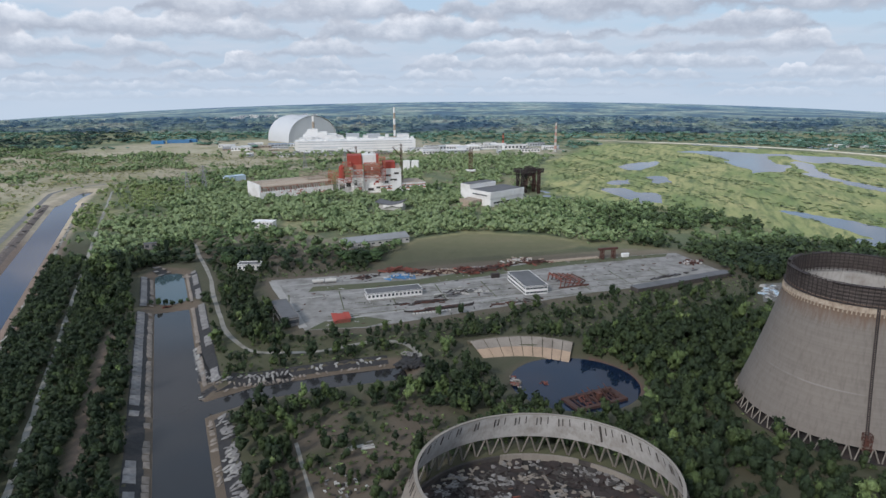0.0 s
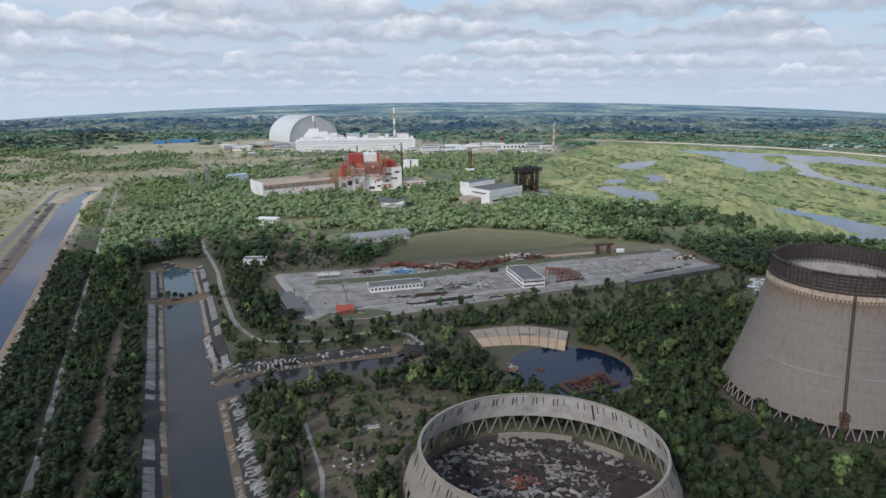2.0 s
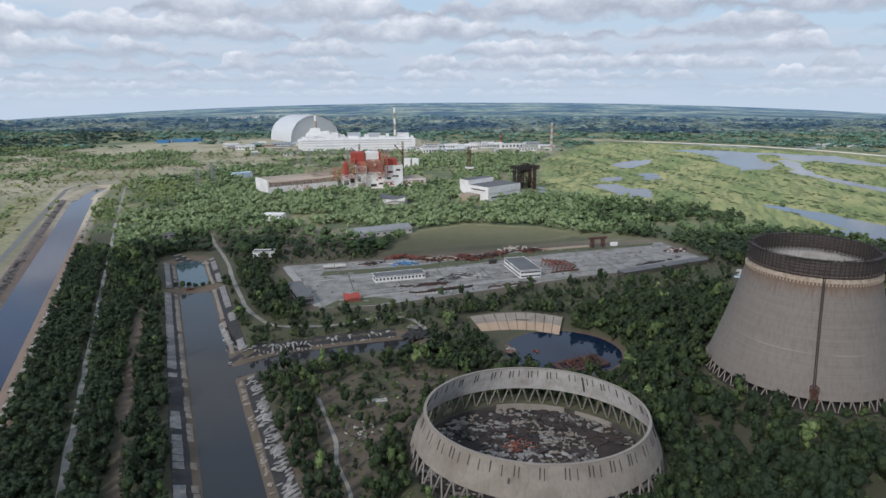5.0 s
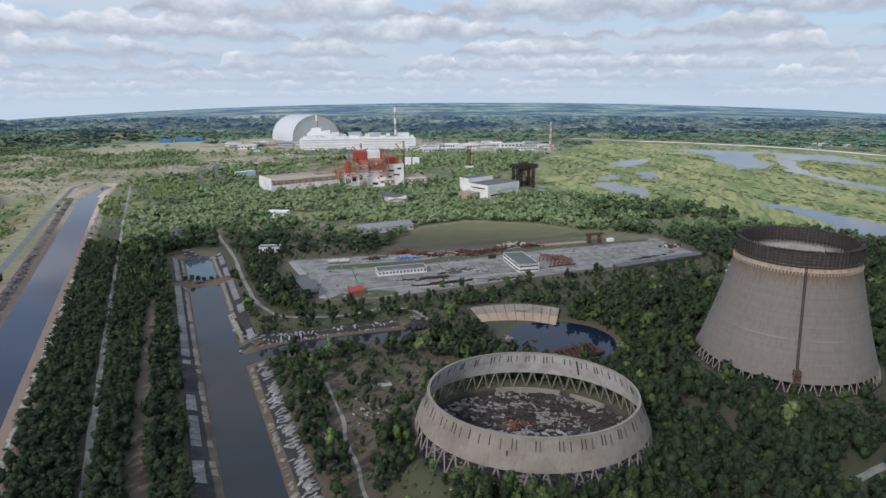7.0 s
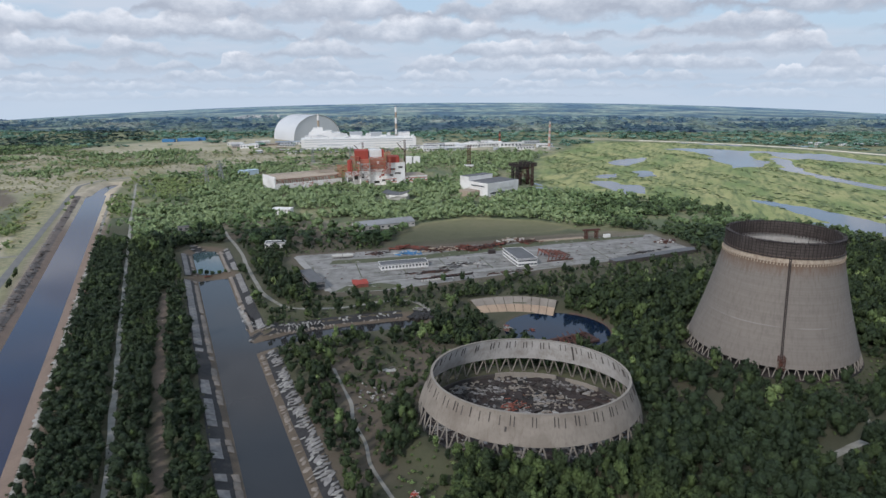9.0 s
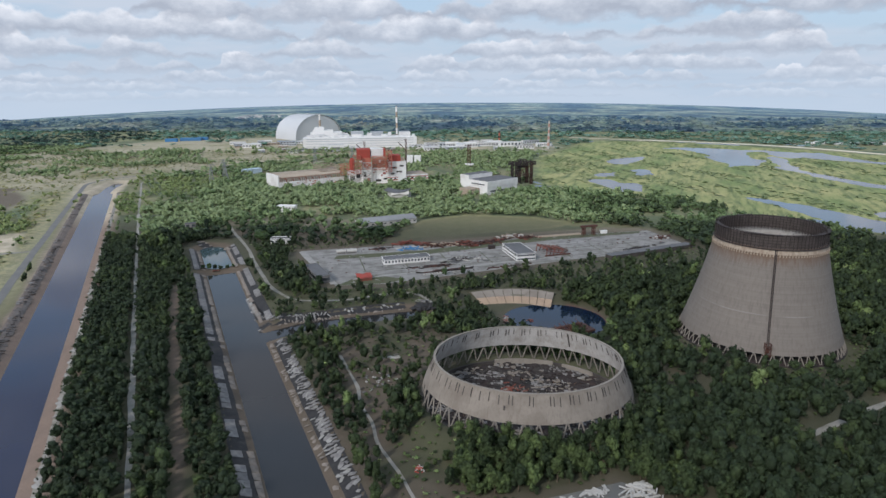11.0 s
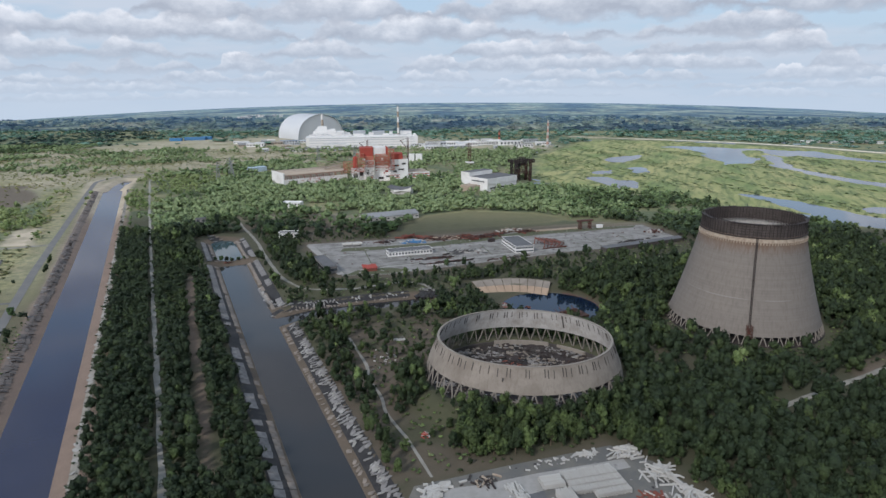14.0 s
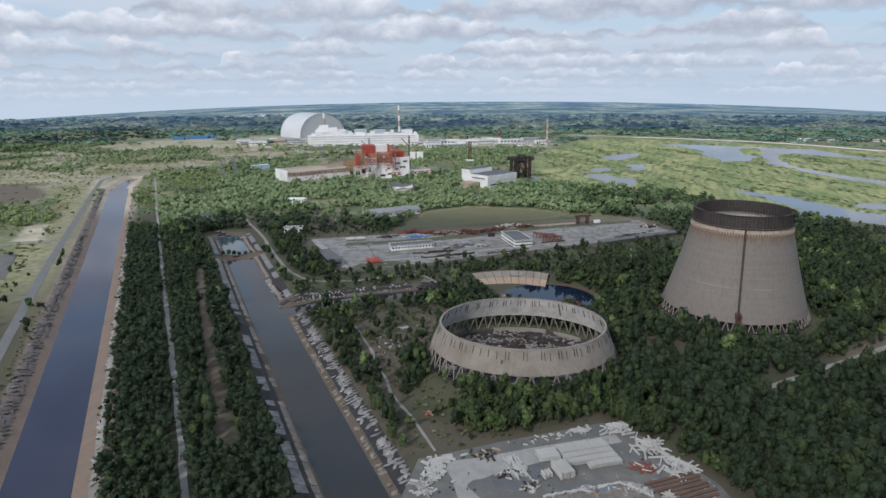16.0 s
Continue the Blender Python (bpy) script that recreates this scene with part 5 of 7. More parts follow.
arch()
x, y, rz, w = from_front(-488, 1530, -200, 1600, 48)
t0 = block("turbine_hall", "very long white turbine hall with a dark roof line", "power station", x, y, rz, w, 48, 26, M_CONCW, M_CONCW)
for zz, hh in ((5.0, 1.2), (12.0, 1.0), (18.5, 1.4), (23.4, 1.6)):
    part("window_band", Shape().box(-w * 0.47, -24.15, zz, w * 0.47, -23.9, zz + hh), M_GREYP, t0)
for (u, v, ww, dd, hh, lab) in ((-0.30, 62, 84, 44, 36, "stepped white reactor building"), (-0.33, 60, 54, 32, 42, "stepped white reactor building"), (-0.36, 60, 26, 26, 49, "tall pale reactor block"), (-0.02, 64, 34, 30, 42, "square white block behind the turbine hall"), (0.16, 64, 34, 30, 40, "square white block behind the turbine hall"), (0.42, 60, 30, 26, 40, "square pale block behind the turbine hall"), (0.1, 56, 200, 20, 30, "long white service block"), (-0.25, -46, 60, 16, 12, "low white annexe before the turbine hall"), (0.05, -44, 50, 14, 9, "low white annexe before the turbine hall")):
    r = radians(rz)
    px, py = x + math.cos(r) * u * w - math.sin(r) * v, y + math.sin(r) * u * w + math.cos(r) * v
    block("plant_block", lab, "building", px, py, rz, ww, dd, hh * (0.86 if u > -0.1 and v > 0 else 1.0), M_GREYP if -0.1 < u < 0.3 and v > 60 else M_CONCW, M_GREYP if u > -0.3 else M_CONCW, 0, 0, "f", group="blocks of the power station")
rng = random.Random(11)
for k in range(40):
    r, u, v = radians(rz), rng.uniform(-0.48, 0.48), rng.uniform(-6, 74)
    px, py = x + math.cos(r) * u * w - math.sin(r) * v, y + math.sin(r) * u * w + math.cos(r) * v
    block("plant_block", "pale plant room behind the long turbine hall", "building", px, py, rz, rng.uniform(4, 18), rng.uniform(5, 14), rng.uniform(27, 35), M_CONCW, rng.choice((M_CONCW, M_GREYP)), group="blocks of the power station", parapet=0)
striped_chimney("vent_stack", "slim white ventilation stack ringed with red", -262, 1662, 0, 104, 3.2, 2.6, 7, (M_WHITE, M_CREAM))
striped_chimney("vent_stack", "slim white ventilation stack ringed with red", -476, 1660, 0, 84, 3.4, 3.0, 5, (M_WHITE, M_CREAM))
striped_chimney("chimney", "tall red and white striped chimney", 144, 1566, 0, 71, 3.6, 2.2, 9, (M_WPIPE, M_PINK))
striped_chimney("chimney", "dark red brick chimney of the plant", 20, 1725, 0, 34, 3.2, 2.2, 5, (M_RUST, M_ORANGE))
for k in range(34):
    px = -190 + 340 * rng.random()
    py = 1510 + 180 * rng.random() + (px + 190) * 0.12
    block("plant_building", "low pale industrial building of the power station", "building", px, py, rng.choice((14, 14, 20)), rng.uniform(18, 60), rng.uniform(12, 26), rng.uniform(4, 12), rng.choice((M_CONCW, M_CONCW, M_GREYP, M_WHITE)), rng.choice((M_GREYP, M_GREYR, M_CONCW)), 1, 6, "f", group="low buildings of the power station")
for k in range(16):
    px, py = -720 + 260 * rng.random(), 1560 + 160 * rng.random()
    block("plant_building", "low pale industrial building of the power station", "building", px, py, 14, rng.uniform(16, 50), rng.uniform(10, 22), rng.uniform(4, 9), rng.choice((M_CONCW, M_GREYP, M_CREAM)), rng.choice((M_GREYP, M_BLUE, M_CONCW)), 1, 6, "f", group="low buildings of the power station")
for k in range(30):
    u = rng.random()
    px, py = -560 + 420 * u + rng.uniform(-20, 20), 1425 + 75 * rng.random() + 70 * u
    block("plant_building", "low plant building among trees before the turbine hall", "building", px, py, 14, rng.uniform(8, 34), rng.uniform(7, 16), rng.uniform(3, 8), rng.choice((M_CONCW, M_GREYP, M_CREAM, M_WHITE)), rng.choice((M_GREYP, M_CONCW, M_GREYR, M_TAN)), 1, 4, "f", group="low buildings of the power station", parapet=0)
for k, (px, py, ln) in enumerate(((-950, 1744, 34), (-905, 1775, 60), (-880, 1800, 30))):
    block("metal_shed", "long bright blue metal shed on the plain", "shed", px, py, 12, ln, 18, 8, M_BLUE, M_BLUE, parapet=0, group="blue sheds on the plain")
for k in range(22):
    px = 860 + 11 * k + rng.uniform(-4, 4)
    block("cottage", "small white house beyond the marsh", "house", px, 1722 - (px - 860) * 0.18 + rng.uniform(-14, 14), rng.uniform(-10, 10), rng.uniform(7, 11), 8, rng.uniform(3.5, 6), M_CONCW, rng.choice((M_GREYP, M_CONCW)), 1, 3, "f", parapet=0, group="white houses beyond the marsh")
for k in range(24):
    px = -1290 + 420 * rng.random() ** 1.3
    py = 2860 + (px + 1290) * 0.25 + 260 * rng.random()
    block("apartment_block", "pale distant apartment block above the woods", "building", px, py, rng.uniform(-20, 20), rng.uniform(10, 26), 11, rng.uniform(5, 13), rng.choice((M_CONCW, M_CONCW, M_GREYP)), M_GREYP, 3, 6, "f", z=float(height(px, py)), group="distant town", parapet=0)


# ---------------------------------------------------------------- trees
def blob(rng, r, squash=0.8):
    """A rough lump of 20 faces."""
    g = (1 + 5 ** 0.5) / 2
    v = np.array([(-1, g, 0), (1, g, 0), (-1, -g, 0), (1, -g, 0), (0, -1, g), (0, 1, g), (0, -1, -g), (0, 1, -g), (g, 0, -1), (g, 0, 1), (-g, 0, -1), (-g, 0, 1)], float)
    v /= np.linalg.norm(v, axis=1)[:, None]
    f = np.array([(0, 11, 5), (0, 5, 1), (0, 1, 7), (0, 7, 10), (0, 10, 11), (1, 5, 9), (5, 11, 4), (11, 10, 2), (10, 7, 6), (7, 1, 8), (3, 9, 4), (3, 4, 2), (3, 2, 6), (3, 6, 8), (3, 8, 9), (4, 9, 5), (2, 4, 11), (6, 2, 10), (8, 6, 7), (9, 8, 1)])
    v = v * (r * rng.uniform(0.72, 1.22, (12, 1)))
    v[:, 2] *= squash
    return v, f


def knob(rng, r, squash=0.8):
    """A rougher lump of 8 faces, for crowns far off."""
    v = np.array([(1, 0, 0), (0, 1, 0), (-1, 0, 0), (0, -1, 0), (0, 0, 1), (0, 0, -1)], float) * (r * rng.uniform(0.8, 1.25, (6, 1)))
    v[:, 2] *= squash
    return v, np.array([(0, 1, 4), (1, 2, 4), (2, 3, 4), (3, 0, 4), (1, 0, 5), (2, 1, 5), (3, 2, 5), (0, 3, 5)])


def crown_arrays(rng, lumps, leaves, leaf, tall=1.0, lump=blob, pointed=0.0):
    """A crown about 1 m in radius and 2 m high, its foot at z = 0: lumps that overlap, and loose sprays of leaves over them."""
    V, F, k = [], [], 0
    cs = []
    for i in range(lumps):
        a = rng.uniform(0, 6.283)
        z = rng.uniform(0.4, 1.65) if i else 1.1
        q = rng.uniform(0.2, 0.72) * (1 - pointed * np.clip((z - 0.5) / 1.2, 0, 1)) if i else 0.0
        r = rng.uniform(0.24, 0.42) * (1.55 if i == 0 else 1.0) * (0.82 if lumps > 10 else 1.0) * (1.15 - 0.3 * abs(z - 0.9))
        c = np.array((q * np.cos(a), q * np.sin(a), z * tall))
        cs.append((c, r))
        v, f = lump(rng, r, 0.9 * tall)
        V.append(v + c)
        F.append(f + k)
        k += len(v)
    for i in range(leaves):
        c, r = cs[rng.integers(len(cs))]
        d = rng.normal(size=3)
        d[2] = abs(d[2]) * 0.9 + 0.05 if rng.random() < 0.8 else d[2]
        d /= np.linalg.norm(d)
        p = c + d * r * rng.uniform(0.9, 1.4) * np.array((1, 1, 0.95))
        nrm = d + rng.normal(size=3) * 0.7
        nrm /= np.linalg.norm(nrm)
        u = np.cross(nrm, rng.normal(size=3))
        u /= np.linalg.norm(u)
        w = np.cross(nrm, u)
        s = leaf * rng.uniform(0.6, 1.5)
        V.append(np.array([p + u * s, p + w * s * 1.1, p - u * s * rng.uniform(0.5, 1.1) - w * s * rng.uniform(0.1, 0.6)]))
        F.append(np.array([(0, 1, 2)]) + k)
        k += 3
    return np.concatenate(V), np.concatenate(F)


GEN = np.random.default_rng(21)
NEAR = [crown_arrays(GEN, 14, 420, 0.095, GEN.uniform(0.85, 1.25), pointed=GEN.choice((0.0, 0.3, 0.7))) for _ in range(8)]
MID = [crown_arrays(GEN, 4, 104, 0.14, GEN.uniform(0.95, 1.35), pointed=GEN.choice((0.2, 0.6, 0.9))) for _ in range(14)]
MIDFAR = [crown_arrays(GEN, 6, 46, 0.19, GEN.uniform(0.85, 1.35), knob, GEN.choice((0.0, 0.3, 0.8))) for _ in range(14)]
FAR = [crown_arrays(GEN, 3, 18, 0.30, GEN.uniform(0.9, 1.3), knob, GEN.choice((0.2, 0.6, 0.9))) for _ in range(10)]
SHRUB = [crown_arrays(GEN, 1, 16, 0.34, 1.0, knob) for _ in range(6)]
FARTHEST = [crown_arrays(GEN, 2, 6, 0.4, 0.9, knob) for _ in range(8)]
BROAD = [crown_arrays(GEN, 34, 520, 0.08, 1.0) for _ in range(4)]

CLEARINGS = [YARD, FIELD, STORE]
OPEN_LAND = [  # polygon, share of trees that stand there
    ([(-330, 600), (-262, 556), (-120, 600), (-86, 640), (-160, 690), (-240, 705), (-330, 660)], 0.42),
    ([(-60, 105), (-36, 152), (-14, 146), (-4, 135), (10, 137), (58, 155), (66, 149), (8, 131), (-24, 117)], 0.16),
    ([(-48, 118), (-44, 172), (-30, 186), (-13, 168), (-12, 150), (-16, 128), (-30, 116)], 0.2),
    ([(-105, 140), (-115, 200), (-98, 300), (-20, 305), (-20, 275), (-50, 230), (-40, 165), (-30, 110), (-60, 100)], 0.4),
    ([(-175, 345), (-190, 400), (-150, 410), (-85, 410), (-25, 405), (-30, 368), (-95, 350), (-150, 330)], 0.45),
    ([(-215, 480), (-190, 520), (178, 632), (215, 560), (80, 490), (-85, 400), (-135, 395), (-150, 405), (-165, 440)], 0.0),
    ([(-240, 540), (-110, 660), (-80, 560), (-200, 515)], 0.55),
    ([(-115, 563), (-86, 672), (-29, 712), (55, 700), (98, 667), (78, 636)], 0.0),
    ([(-3000, 600), (-720, 1010), (-560, 1090), (-440, 1340), (200, 1490), (200, 1900), (-700, 1900), (-1000, 1800), (-1130, 1370), (-3000, 1200)], 0.101),
    ([(-1057, 1281), (-770, 1488), (-631, 1267), (-801, 1079), (-943, 1130)], 0.7),
    ([(-144, -20), (-400, 448), (-612, 852), (-700, 980), (-3000, 600), (-3000, -200), (-100, -200)], 0.06),
    ([(-720, 690), (-649, 704), (-623, 717), (-558, 643), (-529, 570), (-600, 540), (-720, 560)], 0.95),
    ([(-2600, 1430), (-1300, 1560), (-1150, 1700), (-1300, 1850), (-2600, 1900)], 0.95),
    ([(-160, 150), (-185, 215), (-260, 352), (-290, 440), (-262, 440), (-205, 325), (-150, 235)], 0.7),
    ([(205, 220), (250, 243), (330, 298), (270, 285), (215, 246)], 0.5),
    ([(-122, 258), (-98, 272), (-80, 228), (-64, 188), (-41, 146), (-30, 118), (-42, 112), (-62, 150)], 0.8),
    ([(-60, 405), (60, 412), (150, 438), (236, 470), (250, 520), (210, 555), (80, 490), (-85, 408)], 0.46),
]
DENSE = [
    [(-720, 690), (-649, 704), (-623, 717), (-558, 643), (-529, 570), (-600, 540), (-720, 560)],
    [(-125, 20), (-168, 85), (-420, 545), (-520, 730), (-640, 960), (-600, 960), (-330, 460), (-250, 395), (-180, 262), (-60, 60), (-45, 20)],
    [(60, 150), (80, 145), (105, 105), (130, 20), (400, 20), (400, 150), (250, 220), (205, 210), (160, 190), (120, 200), (95, 240), (100, 300), (70, 300)],
    [(-12, 152), (-11, 170), (0, 163), (19, 160), (50, 166), (75, 178), (90, 155), (72, 143), (57, 153), (8, 133), (-8, 128)],
    [(90, 320), (100, 400), (150, 420), (260, 400), (400, 330), (400, 560), (256, 560), (236, 470), (150, 436), (70, 412)],
]


THICKET = [
    [(-231, 518), (-196, 499), (-190, 462), (-170, 418), (-150, 400), (-126, 384), (-140, 374), (-161, 381), (-185, 416), (-210, 463)],
    [(-283, 578), (-257, 539), (-227, 478), (-190, 413), (-174, 369), (-178, 365), (-193, 385), (-226, 448), (-256, 503)],
]


def tree_share(x, y):
    d = np.ones_like(x)
    for poly, share in OPEN_LAND:
        d = np.where(inside(x, y, poly) > 0, share, d)
    plain = (d == 0.101)
    d = d * np.clip(0.62 + 1.3 * (fractal(x, y, 38, 5) - 0.3), 0.45, 1.0)
    d = np.where(plain, d * 7.5 * ease(fractal(x * 0.6, y, 110, 3), 0.5, 0.6), d)
    d = np.where(y > 560, d * (0.12 + 0.88 * ease(fractal(x, y, 70, 2), 0.38, 0.46)), d)
    for poly in DENSE:
        d = np.where((inside(x, y, poly) > 0) & (d > 0.3), 1.0, d)
    for poly in THICKET:
        d = np.where(inside(x, y, poly) > 0, 0.9, d)
    for pts, gap in ((LONG_CANAL, 25.5), (TAIL, 28), (SHORT_CANAL, 25), (BASIN, 30), (BRANCH, 17), ([(x + 6, y - 12) for x, y in BRANCH[1:]], 14), (ROAD, 8), (TRACK, 2.9), (LOOP, 5), ([(150, 190), (162, 198), (197, 220), (232, 243), (330, 300)], 6.5), ([(196, 214), (236, 236), (334, 293)], 6.5), ([(-91, 267), (-75, 228), (-59, 188), (-36, 146), (-22, 118)], 3.0), ([(189, 246), (190, 232), (187, 216)], 4.0)):
        d = np.where(line_distance(x, y, pts) < gap, 0, d)
    d = np.where(line_distance(x, y, DIRT) < 4.3, 0.0, d)
    for poly in CLEARINGS:
        d = np.where(inside(x, y, poly) > -3, 0, d)
    d = np.where(inside(x, y, YARD) > -12, np.minimum(d, 0.12), d)
    d = np.where((pond_edge(x, y) < 2.0) | ((pond_edge(x, y) < 15) & (y < 340) & (x < 72)) | ((pond_edge(x, y) < 8) & (y < 352)), 0, d)
    d = np.where(line_distance(x - 12, y + 45, SAND_LINE) < 70, 0, d)
    d = np.where((ring_r(x, y) < 57.0) | (np.hypot(x - TOWER[0], y - TOWER[1]) < 52.5), 0, d)
    d = np.where((np.hypot(x - TOWER[0], y - TOWER[1]) < 66) & (y < TOWER[1] - 5), np.minimum(d, 0.12), d)
    rr = ring_r(x, y)
    d = np.where((y < RING[1] - 10) & (rr < 61), np.where(rr < 57, 0.0, 0.8), d)
    d = np.where(inside(x, y, [(206, 486), (228, 492), (242, 537), (222, 531)]) > -4, 0, d)
    d = np.where(inside(x, y, WET) > 0, 0.0, d)
    d = np.where(inside(x, y, [(105, 490), (112, 558), (215, 575), (215, 490)]) > 0, np.minimum(d, 0.1), d)
    d = np.where(inside(x, y, [(-22, 352), (-22, 396), (10, 408), (45, 405), (58, 396), (56, 352)]) > 0, 0, d)
    d = np.where(inside(x, y, [(-385, 930), (-338, 880), (-250, 945), (-150, 955), (-95, 1000), (-110, 1060), (-280, 1020)]) > 0, 0, d)
    d = np.where(inside(x, y, [(-40, 880), (-4, 850), (50, 902), (80, 985), (30, 990)]) > 0, 0, d)
    d = np.where(inside(x, y, [(-160, 622), (-80, 650), (-90, 690), (-170, 660)]) > 0, 0, d)
    d = np.where(np.hypot(x + 350, y - 603) < 15, 0, d)
    d = np.where(inside(x, y, [(-112, 545), (-110, 578), (75, 645), (110, 668), (188, 640), (180, 626)]) > 0, 0, d)
    d = np.where(inside(x, y, [(-172, 806), (-108, 800), (-104, 850), (-172, 860)]) > 0, 0, d)
    d = np.where(inside(x, y, [(-290, 700), (-252, 700), (-252, 728), (-290, 728)]) > 0, 0, d)
    d = np.where(inside(x, y, [(-590, 1410), (-470, 1410), (-120, 1490), (-120, 1570), (-590, 1520)]) > 0, np.maximum(d, 0.45), d)
    d = np.where(inside(x, y, [(-470, 1510), (160, 1500), (190, 1760), (-250, 1760), (-760, 1960), (-760, 1560)]) > 0, d * 0.15, d)
    return d


def offset_line(pts, d, step):
    """Points with headings every step metres along a line, d metres to its left."""
    out, carry = [], 0.0
    for (ax, ay), (bx, by) in zip(pts[:-1], pts[1:]):
        ln = math.hypot(bx - ax, by - ay)
        ux, uy = (bx - ax) / ln, (by - ay) / ln
        s = carry
        while s < ln:
            out.append((ax + ux * s - uy * d, ay + uy * s + ux * d, math.degrees(math.atan2(uy, ux))))
            s += step
        carry = s - ln
    return out


def scatter(x0, x1, y0, y1, cell, seed, keep=1.0):
    g = np.random.default_rng(seed)
    X, Y = np.meshgrid(np.arange(x0, x1, cell), np.arange(y0, y1, cell))
    x = X.ravel() + g.uniform(-0.5, 0.5, X.size) * cell * 0.95
    y = Y.ravel() + g.uniform(-0.5, 0.5, X.size) * cell * 0.95
    if keep < 0:   # low growth where trees are few, but off roads, water and paving
        t = tree_share(x, y)
        ok = (t > 0) & (g.random(x.size) < 0.75 * np.clip(1.0 - t, 0, 1)) & (inside(x, y, FIELD) < 0)
    else:
        ok = g.random(x.size) < tree_share(x, y) * keep
    return x[ok], y[ok], g


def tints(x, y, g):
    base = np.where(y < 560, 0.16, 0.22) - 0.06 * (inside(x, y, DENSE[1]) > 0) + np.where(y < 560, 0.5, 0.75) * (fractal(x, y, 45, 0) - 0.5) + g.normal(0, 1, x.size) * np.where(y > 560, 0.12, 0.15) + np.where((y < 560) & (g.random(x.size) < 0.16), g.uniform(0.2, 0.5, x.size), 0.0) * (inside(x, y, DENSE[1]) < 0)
    # Sunlit far woods and a cloud-shaded belt, both painted into the tint.
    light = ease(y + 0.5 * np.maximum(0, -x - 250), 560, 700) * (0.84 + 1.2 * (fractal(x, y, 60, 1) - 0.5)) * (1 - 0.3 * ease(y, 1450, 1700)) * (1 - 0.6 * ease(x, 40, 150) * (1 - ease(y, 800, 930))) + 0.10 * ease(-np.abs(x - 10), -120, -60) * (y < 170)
    # Cloud shade painted over the near woods and the far-left block.
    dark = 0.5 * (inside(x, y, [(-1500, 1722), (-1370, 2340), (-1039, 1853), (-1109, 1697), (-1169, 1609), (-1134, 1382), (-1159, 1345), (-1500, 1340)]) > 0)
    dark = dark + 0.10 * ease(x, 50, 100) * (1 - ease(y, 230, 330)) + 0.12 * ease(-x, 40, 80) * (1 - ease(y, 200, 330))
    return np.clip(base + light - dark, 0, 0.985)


def woods(name, label, kinds, x, y, radius, tall, tint, g, mat=None):
    """Many crowns, each turned, sized and tinted by itself, in one mesh."""
    z = height(x, y)
    which = g.integers(len(kinds), size=x.size)
    V, F, T, k = [], [], [], 0
    for i, (v, f) in enumerate(kinds):
        sel = np.where(which == i)[0]
        if not len(sel):
            continue
        a = g.uniform(0, 6.283, len(sel))
        c, s = np.cos(a), np.sin(a)
        r = radius[sel][:, None]
        vx = (v[None, :, 0] * c[:, None] - v[None, :, 1] * s[:, None]) * r + x[sel][:, None]
        vy = (v[None, :, 0] * s[:, None] + v[None, :, 1] * c[:, None]) * r + y[sel][:, None]
        vz = v[None, :, 2] * (tall[sel] / 2.0)[:, None] + z[sel][:, None] + 0.1
        V.append(np.stack([vx, vy, vz], -1).reshape(-1, 3))
        F.append((f[None] + (np.arange(len(sel)) * len(v))[:, None, None] + k).reshape(-1, 3))
        T.append(np.repeat(tint[sel], len(v)))
        k += len(sel) * len(v)
    me = mesh_of(name, np.concatenate(V), np.concatenate(F))
    me.attributes.new("tint", "FLOAT", "POINT").data.foreach_set("value", np.concatenate(T).astype(np.float32))
    me.materials.append(mat or M_LEAFS)
    me.polygons.foreach_set("use_smooth", np.ones(len(me.polygons), bool))
    return tagged(new(name, me), label, "trees", kind="stuff")


